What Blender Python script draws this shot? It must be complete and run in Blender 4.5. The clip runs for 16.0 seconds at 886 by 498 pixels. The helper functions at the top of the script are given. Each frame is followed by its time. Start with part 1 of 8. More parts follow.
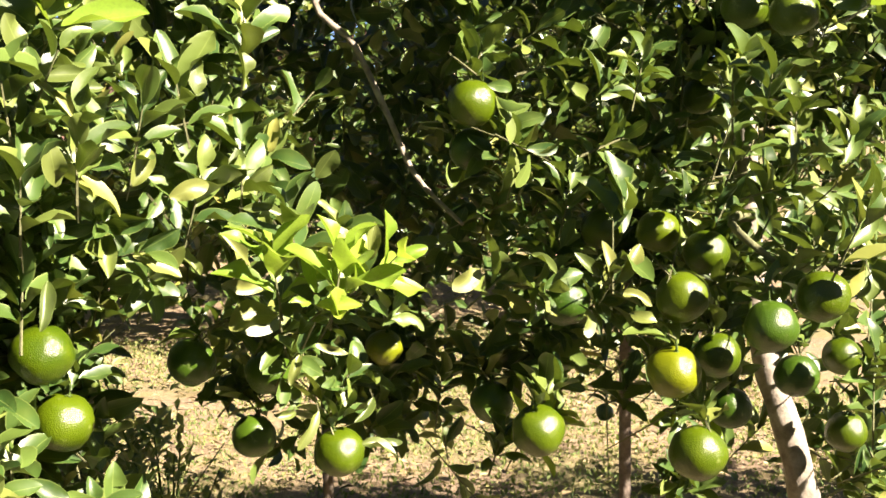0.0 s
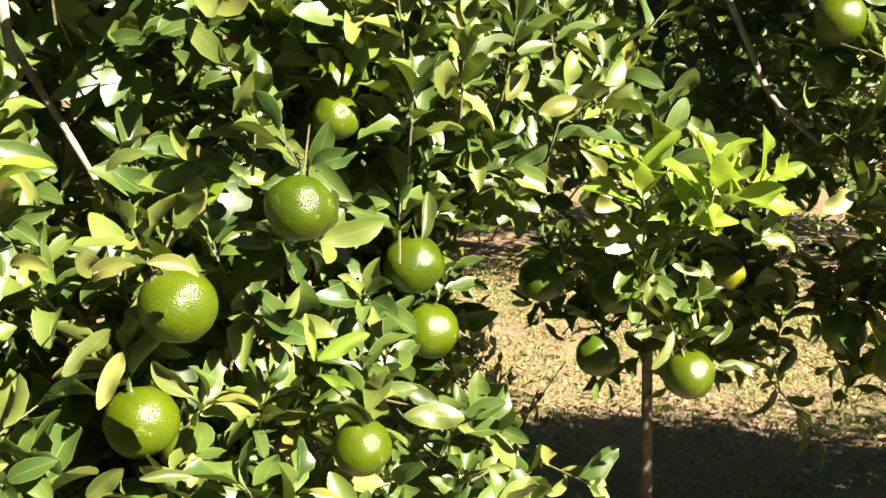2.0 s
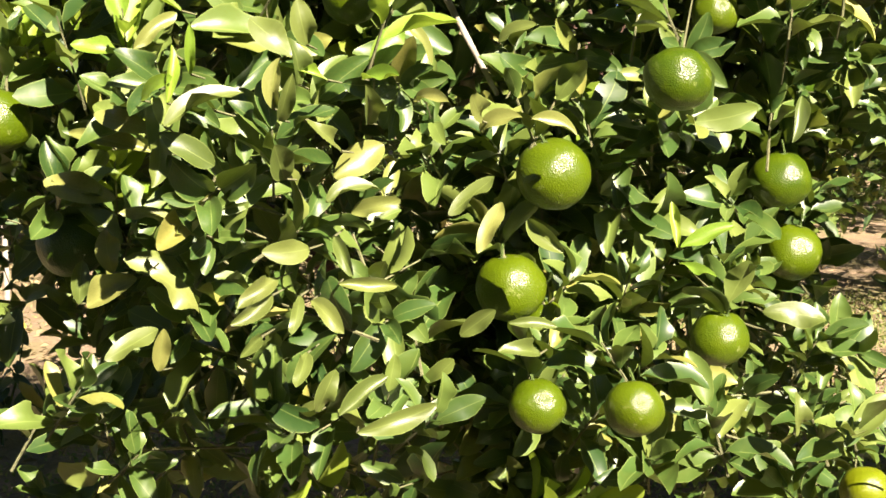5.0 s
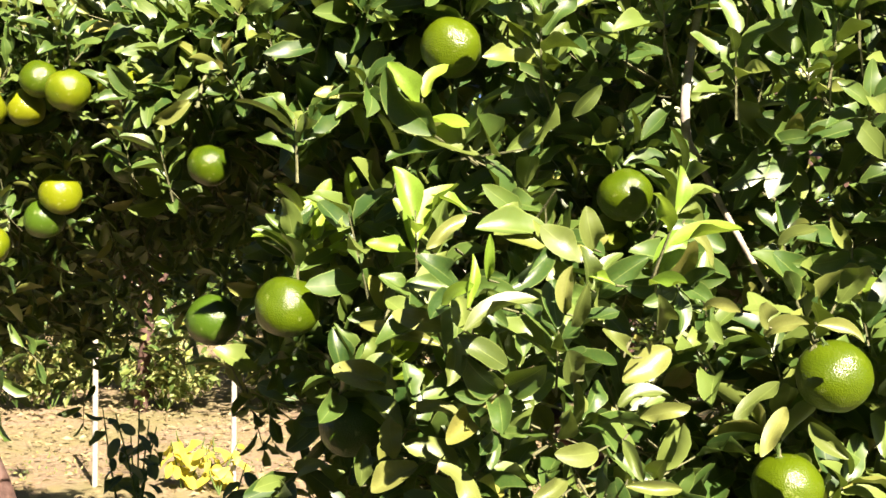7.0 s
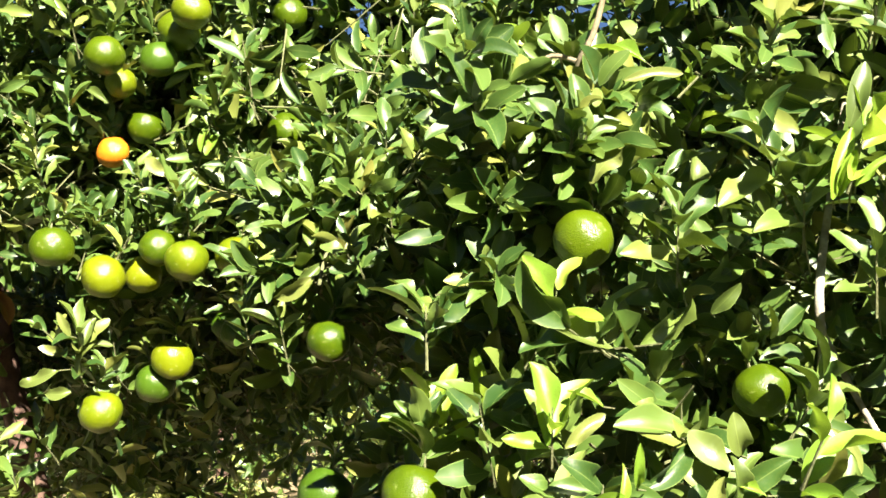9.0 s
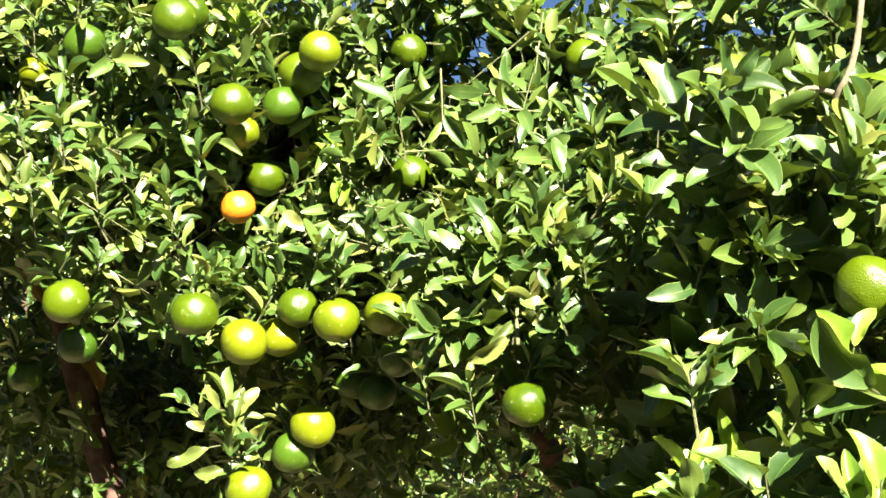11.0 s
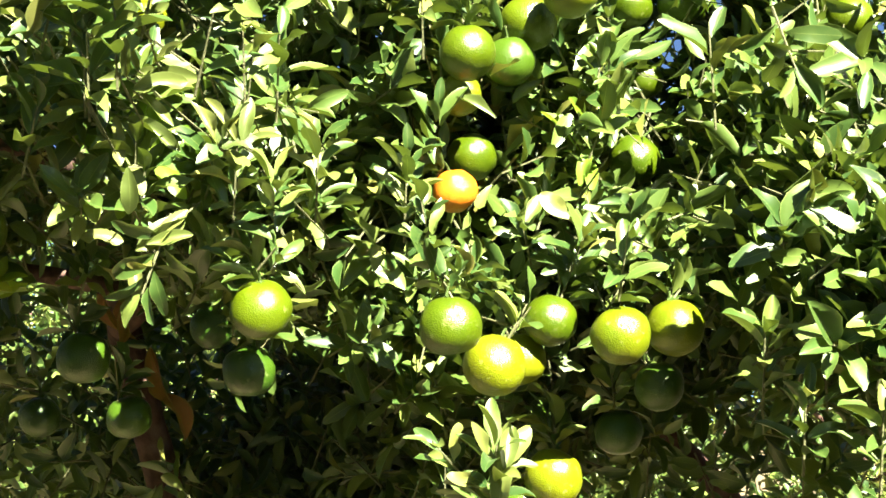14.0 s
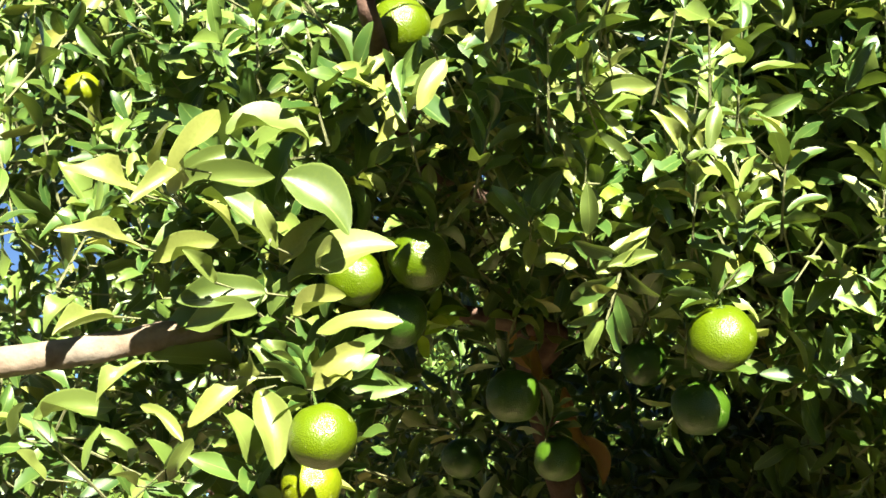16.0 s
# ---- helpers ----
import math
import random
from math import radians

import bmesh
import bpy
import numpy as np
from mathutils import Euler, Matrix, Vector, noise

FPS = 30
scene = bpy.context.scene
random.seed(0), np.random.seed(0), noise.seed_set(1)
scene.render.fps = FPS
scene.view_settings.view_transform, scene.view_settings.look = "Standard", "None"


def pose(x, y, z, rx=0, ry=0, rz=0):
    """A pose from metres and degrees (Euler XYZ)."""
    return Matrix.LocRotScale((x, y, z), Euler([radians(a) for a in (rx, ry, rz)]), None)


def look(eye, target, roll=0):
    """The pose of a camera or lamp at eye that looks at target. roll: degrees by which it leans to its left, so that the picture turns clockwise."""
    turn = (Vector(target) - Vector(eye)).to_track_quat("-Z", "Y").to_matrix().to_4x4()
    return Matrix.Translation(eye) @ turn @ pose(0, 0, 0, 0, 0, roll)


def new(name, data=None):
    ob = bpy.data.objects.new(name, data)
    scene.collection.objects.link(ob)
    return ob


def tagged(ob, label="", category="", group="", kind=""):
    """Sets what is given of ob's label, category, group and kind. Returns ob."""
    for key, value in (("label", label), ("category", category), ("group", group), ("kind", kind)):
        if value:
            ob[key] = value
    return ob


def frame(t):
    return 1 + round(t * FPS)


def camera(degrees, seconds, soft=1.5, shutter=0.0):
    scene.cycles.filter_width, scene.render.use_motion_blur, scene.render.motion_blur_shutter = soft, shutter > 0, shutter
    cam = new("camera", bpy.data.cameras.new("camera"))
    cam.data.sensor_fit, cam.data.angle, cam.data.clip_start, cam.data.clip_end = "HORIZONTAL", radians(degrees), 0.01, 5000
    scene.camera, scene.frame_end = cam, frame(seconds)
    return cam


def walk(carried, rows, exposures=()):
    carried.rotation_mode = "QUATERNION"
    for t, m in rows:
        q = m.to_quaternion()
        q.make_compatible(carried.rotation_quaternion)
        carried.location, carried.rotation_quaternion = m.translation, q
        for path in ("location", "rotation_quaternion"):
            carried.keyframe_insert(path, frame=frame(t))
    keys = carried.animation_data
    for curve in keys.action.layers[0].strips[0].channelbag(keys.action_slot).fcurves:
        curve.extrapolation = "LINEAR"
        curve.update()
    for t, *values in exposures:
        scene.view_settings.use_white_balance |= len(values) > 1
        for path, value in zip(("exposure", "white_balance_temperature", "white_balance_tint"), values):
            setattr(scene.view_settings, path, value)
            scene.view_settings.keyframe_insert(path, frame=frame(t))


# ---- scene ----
# ---------------------------------------------------------------- camera
def view(x, y, z, yaw, pitch, roll):
    """A camera at a place, turned left by yaw, up by pitch and leaning left by roll."""
    return pose(x, y, z, 90 + pitch, 0, yaw) @ pose(0, 0, 0, 0, 0, roll)


cam = camera(39.69, 16.0, soft=1.6)
PATH = [
    (0.0, view(-0.000, -0.000, 1.300, 0.00, -7.03, -0.88)),
    (0.5, view(-0.024, -0.007, 1.297, 3.70, -7.43, -0.99)),
    (1.0, view(-0.053, -0.003, 1.291, 6.32, -8.05, -1.02)),
    (1.5, view(-0.082, 0.001, 1.285, 9.15, -8.79, -1.08)),
    (2.0, view(-0.112, -0.013, 1.278, 12.91, -9.74, -1.47)),
    (2.5, view(-0.129, -0.026, 1.266, 16.33, -10.96, -2.03)),
    (3.0, view(-0.140, -0.022, 1.257, 18.12, -12.14, -2.19)),
    (3.2, view(-0.142, -0.020, 1.255, 18.64, -12.62, -2.17)),
    (5.3, view(-0.112, -0.113, 1.103, 30.89, -6.76, 0.28)),
    (5.5, view(-0.115, -0.122, 1.113, 32.13, -6.47, 0.29)),
    (6.0, view(-0.137, -0.152, 1.129, 34.65, -4.96, 0.51)),
    (6.5, view(-0.149, -0.161, 1.149, 36.53, -3.01, 0.51)),
    (7.0, view(-0.167, -0.178, 1.173, 38.09, -0.92, 0.56)),
    (7.5, view(-0.179, -0.184, 1.196, 39.37, 1.15, 0.74)),
    (8.0, view(-0.189, -0.204, 1.221, 40.39, 3.12, 1.12)),
    (8.5, view(-0.202, -0.218, 1.237, 41.18, 4.49, 1.36)),
    (8.7, view(-0.207, -0.221, 1.238, 41.41, 4.93, 1.53)),
    (10.8, view(-0.545, -0.353, 1.304, 38.79, 6.16, -1.43)),
    (11.0, view(-0.584, -0.356, 1.301, 39.18, 6.23, -1.58)),
    (11.5, view(-0.712, -0.337, 1.296, 39.86, 6.09, -2.23)),
    (12.0, view(-0.902, -0.308, 1.283, 39.46, 4.05, -2.11)),
    (12.5, view(-1.063, -0.263, 1.265, 37.70, 3.15, -1.61)),
    (13.0, view(-1.157, -0.242, 1.275, 36.30, 5.58, -1.13)),
    (13.5, view(-1.275, -0.252, 1.285, 32.53, 7.08, -1.87)),
    (14.0, view(-1.394, -0.328, 1.305, 31.19, 8.22, -2.31)),
    (14.5, view(-1.487, -0.349, 1.323, 31.93, 9.29, -2.23)),
    (15.0, view(-1.538, -0.318, 1.343, 36.60, 11.86, -1.90)),
    (15.5, view(-1.574, -0.308, 1.313, 42.36, 12.11, -1.64)),
    (16.0, view(-1.585, -0.319, 1.297, 46.59, 11.14, -1.42)),
]
walk(cam, PATH, exposures=[(0.0, 2.42, 6600, 15), (3.0, 2.22, 6600, 15), (6.5, 2.23, 6600, 16), (8.5, 2.47, 6400, 1), (11.0, 2.78, 6300, 1), (12.5, 3.25, 6300, 6), (14.5, 3.05, 6300, 0), (16.0, 2.75, 6300, -3)])

# ---------------------------------------------------------------- light
SUN_AZ, SUN_EL = radians(120), radians(37.5)   # clockwise from +y, and above the horizon
SUN_DIR = Vector((math.sin(SUN_AZ) * math.cos(SUN_EL), math.cos(SUN_AZ) * math.cos(SUN_EL), math.sin(SUN_EL)))
world = bpy.data.worlds.new("sky")
scene.world = world
world.use_nodes = True
wn = world.node_tree.nodes
sky = wn.new("ShaderNodeTexSky")
sky.sky_type, sky.sun_disc = "NISHITA", False
sky.air_density, sky.dust_density = 0.18, 0.15
sky.sun_elevation, sky.sun_rotation = SUN_EL, SUN_AZ
world.node_tree.links.new(sky.outputs["Color"], wn["Background"].inputs["Color"])
wn["Background"].inputs["Strength"].default_value = 0.05
sun = new("sun", bpy.data.lights.new("sun", "SUN"))
sun.data.energy, sun.data.angle, sun.data.color = 5.0, radians(0.53), (1.0, 0.875, 0.70)
sun.matrix_world = look(SUN_DIR * 30, (0, 0, 0))


# ---------------------------------------------------------------- materials
def material(name, rough=0.6, spec=0.5):
    m = bpy.data.materials.new(name)
    m.use_nodes = True
    nt = m.node_tree
    b = nt.nodes["Principled BSDF"]
    b.inputs["Roughness"].default_value = rough
    b.inputs["Specular IOR Level"].default_value = spec
    return m, nt, b


def node(nt, kind, **values):
    n = nt.nodes.new(kind)
    for k, v in values.items():
        n.inputs[k.replace("_", " ")].default_value = v
    return n


def ramp(nt, source, stops):
    n = nt.nodes.new("ShaderNodeValToRGB")
    e = n.color_ramp.elements
    while len(e) < len(stops):
        e.new(0.5)
    for k, (p, c) in zip(e, stops):
        k.position, k.color = p, (*c, 1)
    nt.links.new(source, n.inputs["Fac"])
    return n.outputs["Color"]


def blend(nt, fac, a, b, mode="MIX"):
    n = nt.nodes.new("ShaderNodeMix")
    n.data_type, n.blend_type = "RGBA", mode
    ins = [n.inputs[0], n.inputs[6], n.inputs[7]]
    for sock, v in zip(ins, (fac, a, b)):
        if isinstance(v, (int, float)):
            sock.default_value = v
        elif isinstance(v, tuple):
            sock.default_value = (*v, 1)
        else:
            nt.links.new(v, sock)
    return n.outputs[2]


def noise_tex(nt, scale, detail=3.0, rough=0.55):
    coord = nt.nodes.new("ShaderNodeTexCoord")
    n = node(nt, "ShaderNodeTexNoise", Scale=scale, Detail=detail, Roughness=rough)
    nt.links.new(coord.outputs["Object"], n.inputs["Vector"])
    return n.outputs["Fac"]


def bump(nt, bsdf, height, strength, distance):
    n = node(nt, "ShaderNodeBump", Strength=strength, Distance=distance)
    nt.links.new(height, n.inputs["Height"])
    nt.links.new(n.outputs["Normal"], bsdf.inputs["Normal"])


def leaf_material(name, tints, single, rough=0.41, glow=0.12):
    """Glossy citrus leaf: a tint of its own for each leaf, pale midrib, lightened margins, blotches, light through the
    blade.
    """
    m, nt, b = material(name, rough, 0.6)
    if single:
        own = nt.nodes.new("ShaderNodeObjectInfo").outputs["Random"]
    else:
        own = nt.nodes.new("ShaderNodeNewGeometry").outputs["Random Per Island"]
    base = ramp(nt, own, tints)
    uv = nt.nodes.new("ShaderNodeUVMap")
    uv.uv_map = "blade"
    sep = nt.nodes.new("ShaderNodeSeparateXYZ")
    nt.links.new(uv.outputs["UV"], sep.inputs["Vector"])
    # pale midrib; the lightened margins paint in a bright outline
    rib_and_rim = ramp(nt, sep.outputs["X"], [(0.0, (0.45, 0.45, 0.45)), (0.05, (0, 0, 0)), (0.475, (0, 0, 0)), (0.5, (0.5, 0.5, 0.5)), (0.525, (0, 0, 0)), (0.95, (0, 0, 0)), (1.0, (0.45, 0.45, 0.45))])
    spot = ramp(nt, noise_tex(nt, 28.0), [(0.45, (0, 0, 0)), (0.75, (0.4, 0.4, 0.4))])
    col = blend(nt, spot, base, (0.10, 0.13, 0.022))
    col = blend(nt, rib_and_rim, col, (0.26, 0.33, 0.09))
    nt.links.new(col, b.inputs["Base Color"])
    bump(nt, b, noise_tex(nt, 160.0, 2.0), 0.12, 0.001)
    through_leaf = nt.nodes.new("ShaderNodeBsdfTranslucent")
    nt.links.new(blend(nt, 0.55, col, (0.30, 0.42, 0.03)), through_leaf.inputs["Color"])
    mix = node(nt, "ShaderNodeMixShader", Fac=glow)
    nt.links.new(b.outputs[0], mix.inputs[1])
    nt.links.new(through_leaf.outputs[0], mix.inputs[2])
    nt.links.new(mix.outputs[0], nt.nodes["Material Output"].inputs["Surface"])
    return m


MATURE = [(0.0, (0.020, 0.053, 0.011)), (0.35, (0.044, 0.091, 0.017)), (0.7, (0.083, 0.137, 0.026)), (0.93, (0.148, 0.193, 0.043)), (1.0, (0.26, 0.25, 0.06))]
YOUNG = [(0.0, (0.17, 0.30, 0.03)), (0.6, (0.26, 0.40, 0.04)), (1.0, (0.36, 0.46, 0.06))]
LEAF = leaf_material("citrus_leaf", MATURE, False)
LEAF_ONE = leaf_material("citrus_leaf_single", MATURE, True)
# lighter copy of the single leaf, with sunlight put into its tints
LEAF_LIT_ONE = leaf_material("lit_citrus_leaf_single", [(0.0, (0.060, 0.092, 0.019)), (0.5, (0.115, 0.148, 0.034)), (1.0, (0.21, 0.22, 0.06))], True)
LEAF_NEW = leaf_material("young_citrus_leaf", YOUNG, False, 0.42, 0.4)
LEAF_NEW_ONE = leaf_material("young_citrus_leaf_single", YOUNG, True, 0.42, 0.4)
WEED = leaf_material("weed_leaf", [(0.0, (0.07, 0.13, 0.03)), (0.5, (0.20, 0.245, 0.07)), (1.0, (0.42, 0.38, 0.15))], False, 0.6, 0.3)
LITTER = leaf_material("leaf_litter", [(0.0, (0.12, 0.08, 0.04)), (0.6, (0.30, 0.22, 0.12)), (1.0, (0.42, 0.34, 0.20))], False, 0.8, 0.1)
YELLOW_LEAF = leaf_material("yellowed_leaf", [(0.0, (0.55, 0.42, 0.05)), (1.0, (0.70, 0.60, 0.09))], False, 0.5, 0.4)
DRY_LEAF = leaf_material("dry_leaf", [(0.0, (0.20, 0.075, 0.02)), (1.0, (0.34, 0.15, 0.05))], False, 0.7, 0.2)


def rind(name, dark, light, scar):
    m, nt, b = material(name, 0.30, 0.6)
    own = nt.nodes.new("ShaderNodeObjectInfo").outputs["Random"]
    col = blend(nt, own, dark, light)
    patch = ramp(nt, noise_tex(nt, 2.2), [(0.40, (0, 0, 0)), (0.70, (0.7, 0.7, 0.7))])
    col = blend(nt, patch, col, light)
    russet = ramp(nt, noise_tex(nt, 6.0, 6.0, 0.7), [(0.60, (0, 0, 0)), (0.68, (0.6, 0.6, 0.6))])
    col = blend(nt, russet, col, scar)
    nt.links.new(col, b.inputs["Base Color"])
    coord = nt.nodes.new("ShaderNodeTexCoord")
    pore = node(nt, "ShaderNodeTexVoronoi", Scale=44.0)
    nt.links.new(coord.outputs["Object"], pore.inputs["Vector"])
    lump = node(nt, "ShaderNodeTexNoise", Scale=7.0, Detail=4.0)
    nt.links.new(coord.outputs["Object"], lump.inputs["Vector"])
    add = nt.nodes.new("ShaderNodeMath")
    add.operation = "ADD"
    nt.links.new(pore.outputs["Distance"], add.inputs[0])
    nt.links.new(lump.outputs["Fac"], add.inputs[1])
    bump(nt, b, add.outputs[0], 0.3, 0.0020)
    return m


green = rind("green_rind", (0.030, 0.062, 0.0015), (0.080, 0.118, 0.002), (0.20, 0.24, 0.07))
lime = rind("lime_rind", (0.085, 0.125, 0.003), (0.165, 0.190, 0.004), (0.30, 0.34, 0.10))
# the green rind darkened: shade put into the colour of half-hidden fruit
shade_green = rind("shade_green_rind", (0.022, 0.060, 0.005), (0.050, 0.098, 0.006), (0.18, 0.22, 0.08))
ripe = rind("ripe_rind", (0.56, 0.150, 0.010), (0.70, 0.235, 0.014), (0.60, 0.35, 0.10))


def bark(name, dark, light, scale, moss=(0.20, 0.20, 0.17)):
    m, nt, b = material(name, 0.85, 0.25)
    n1 = noise_tex(nt, scale, 6.0, 0.65)
    col = ramp(nt, n1, [(0.3, dark), (0.68, light)])
    spots = ramp(nt, noise_tex(nt, scale * 0.35, 3.0), [(0.55, (0, 0, 0)), (0.68, (0.6, 0.6, 0.6))])
    nt.links.new(blend(nt, spots, col, moss), b.inputs["Base Color"])
    bump(nt, b, n1, 0.6, 0.006)
    return m


BARK_GREY = bark("grey_bark", (0.16, 0.13, 0.10), (0.40, 0.36, 0.30), 40.0, (0.50, 0.48, 0.43))
BARK_RED = bark("reddish_bark", (0.045, 0.026, 0.022), (0.14, 0.082, 0.066), 35.0, (0.20, 0.14, 0.12))
TWIG = bark("twig_bark", (0.09, 0.10, 0.045), (0.19, 0.19, 0.10), 90.0, (0.18, 0.19, 0.10))
BARK_TAN = bark("tan_bark", (0.11, 0.085, 0.05), (0.26, 0.21, 0.14), 60.0, (0.28, 0.25, 0.18))
STAKE = bark("weathered_stake", (0.10, 0.08, 0.065), (0.22, 0.18, 0.15), 60.0, (0.26, 0.23, 0.2))
PALE_STAKE = bark("pale_stake", (0.26, 0.235, 0.20), (0.46, 0.425, 0.37), 50.0, (0.45, 0.42, 0.37))
LOG = bark("weathered_log", (0.09, 0.065, 0.05), (0.26, 0.20, 0.16), 25.0, (0.20, 0.19, 0.18))
STALK = bark("green_stalk", (0.05, 0.09, 0.02), (0.10, 0.15, 0.035), 120.0, (0.09, 0.13, 0.035))

SOIL, nt, b = material("sandy_soil", 0.95, 0.15)
s1 = noise_tex(nt, 1.4, 6.0, 0.6)
s2 = noise_tex(nt, 45.0, 5.0, 0.7)
soil = ramp(nt, s2, [(0.3, (0.17, 0.12, 0.075)), (0.7, (0.37, 0.285, 0.20))])
litter = ramp(nt, noise_tex(nt, 9.0, 4.0), [(0.5, (0, 0, 0)), (0.62, (0.8, 0.8, 0.8))])
soil = blend(nt, litter, soil, (0.28, 0.22, 0.115))
moss = ramp(nt, s1, [(0.45, (0, 0, 0)), (0.62, (0.6, 0.6, 0.6))])
nt.links.new(blend(nt, moss, soil, (0.20, 0.20, 0.08)), b.inputs["Base Color"])
bump(nt, b, s2, 0.8, 0.02)


# ---------------------------------------------------------------- building tools
def part(name, bm, mat, parent=None, label="", smooth=True):
    me = bpy.data.meshes.new(name)
    bm.to_mesh(me)
    bm.free()
    me.materials.append(mat)
    for p in me.polygons:
        p.use_smooth = smooth
    ob = new(name, me)
    ob.parent = parent
    return tagged(ob, label)


def tube(points, radii, sides=8, wobble=0.0, seed=0):
    """A tapered, closed tube along a bent line, with knots in its thickness."""
    rng = random.Random(seed)
    bm = bmesh.new()
    pts = [Vector(p) for p in points]
    rings = []
    for i, p in enumerate(pts):
        along = (pts[min(i + 1, len(pts) - 1)] - pts[max(i - 1, 0)]).normalized()
        side = along.cross(Vector((0.31, 0.9, 0.2))).normalized()
        up = along.cross(side)
        ring = []
        for k in range(sides):
            a = 2 * math.pi * k / sides
            r = radii[i] * (1 + wobble * rng.uniform(-1, 1))
            ring.append(bm.verts.new(p + (side * math.cos(a) + up * math.sin(a)) * r))
        rings.append(ring)
    for a, c in zip(rings, rings[1:]):
        for k in range(sides):
            bm.faces.new((a[k], a[(k + 1) % sides], c[(k + 1) % sides], c[k]))
    bm.faces.new(rings[0][::-1])
    bm.faces.new(rings[-1])
    return bm


def bend(points, radii, steps=5):
    """More points and radii along a line, rounded between the given ones."""
    pts, out, rad = [Vector(p) for p in points], [], []
    for i in range(len(pts) - 1):
        p0, p1, p2, p3 = pts[max(i - 1, 0)], pts[i], pts[i + 1], pts[min(i + 2, len(pts) - 1)]
        for s in range(steps):
            t = s / steps
            out.append(0.5 * (2 * p1 + (p2 - p0) * t + (2 * p0 - 5 * p1 + 4 * p2 - p3) * t * t + (3 * p1 - p0 - 3 * p2 + p3) * t ** 3))
            rad.append(radii[i] * (1 - t) + radii[i + 1] * t)
    return out + [pts[-1]], rad + [radii[-1]]


def limb(name, mat, parent, points, radii, label="", sides=9, wobble=0.08, seed=0):
    p, r = bend(points, radii)
    return part(name, tube(p, r, sides, wobble, seed), mat, parent, label)


# The blade of a leaf: stations along it, and verts across each
def half_width(s):
    s = np.clip(s, 0, 1)
    return 0.535 * s ** 0.74 * (1 - s) ** 0.62


class Blade:
    """The net of a leaf's blade: rows along it, columns across, and a tip."""

    def __init__(self, stations, cols):
        self.s, self.u = np.array(stations), np.array(cols)
        k, n = len(cols), len(stations)
        self.verts = k * n + 1
        self.faces = [(k * i + c, k * i + c + 1, k * (i + 1) + c + 1, k * (i + 1) + c) for i in range(n - 1) for c in range(k - 1)]
        self.faces += [(k * (n - 1) + c, k * (n - 1) + c + 1, k * n) for c in range(k - 1)]
        self.uv = np.array([(0.5 + 0.5 * u, s) for s in stations for u in cols] + [(0.5, 1.0)])


PLAIN = Blade((0.0, 0.16, 0.43, 0.70, 0.91), (-1, 0, 1))
MIDDLE = Blade((0.0, 0.08, 0.22, 0.38, 0.56, 0.73, 0.87, 0.96), (-1, 0, 1))
FINE = Blade((0.0, 0.03, 0.09, 0.17, 0.27, 0.38, 0.50, 0.62, 0.73, 0.83, 0.91, 0.97), (-1, -0.55, 0, 0.55, 1))


def blades(rng, n, fold, curl, twist, wide, net=PLAIN):
    """Local verts (n, verts, 3) of leaves one metre long: along +y, facing +z, folded at the midrib and curled."""
    out = np.zeros((n, net.verts, 3))
    f = rng.normal(fold, 0.24, n)
    c = rng.normal(curl, 0.2, n)
    w = rng.uniform(wide * 0.85, wide * 1.2, n)
    tw = rng.normal(0, twist, n)
    wave, ripple = rng.uniform(0, 6.28, n), rng.uniform(0.2, 0.75, n)
    bend_ = rng.normal(0, 0.06, n)
    rows = [(s, u) for s in net.s for u in net.u] + [(1.0, 0.0)]
    for v, (s, u) in enumerate(rows):
        half = (half_width(np.array(s)) if s < 1 else 0.0) * w + (0.012 if s < 0.05 else 0.0)
        x = u * half + bend_ * s * s
        z = abs(u) ** 1.35 * half * f - c * s * s * 0.55 + (0.6 * u + 0.5 * abs(u)) * half * np.sin(wave + 9 * s) * ripple
        a = tw * s
        out[:, v, 0] = x * np.cos(a) - z * np.sin(a)
        out[:, v, 2] = x * np.sin(a) + z * np.cos(a)
        out[:, v, 1] = s - 0.18 * c * c * s * s
    return out


def frames_of(along, face):
    """Rotation matrices (n, 3, 3) with columns side, along, normal."""
    y = along / np.linalg.norm(along, axis=1, keepdims=True)
    x = np.cross(y, face)
    x /= np.maximum(np.linalg.norm(x, axis=1, keepdims=True), 1e-6)
    z = np.cross(x, y)
    return np.stack([x, y, z], 2)


def leaf_mesh(name, verts, mat, net=PLAIN):
    """One mesh of many blades from verts (n, verts, 3)."""
    n = len(verts)
    me = bpy.data.meshes.new(name)
    faces = [tuple(v + net.verts * i for v in f) for i in range(n) for f in net.faces]
    me.from_pydata(verts.reshape(-1, 3).tolist(), [], faces)
    uv = me.uv_layers.new(name="blade")
    loop = np.array([v for f in net.faces for v in f])
    uv.data.foreach_set("uv", np.tile(net.uv[loop], (n, 1)).ravel())
    me.polygons.foreach_set("use_smooth", np.ones(len(me.polygons), bool))
    me.materials.append(mat)
    me.update()
    return me


ROW = np.array((-0.966, -0.26, 0.0))       # the way along the row of trees
BACK = np.array((-0.26, 0.966, 0.0))       # the way across it, away from the path
LIGHT = np.array(SUN_DIR)                  # leaves turn towards the sun


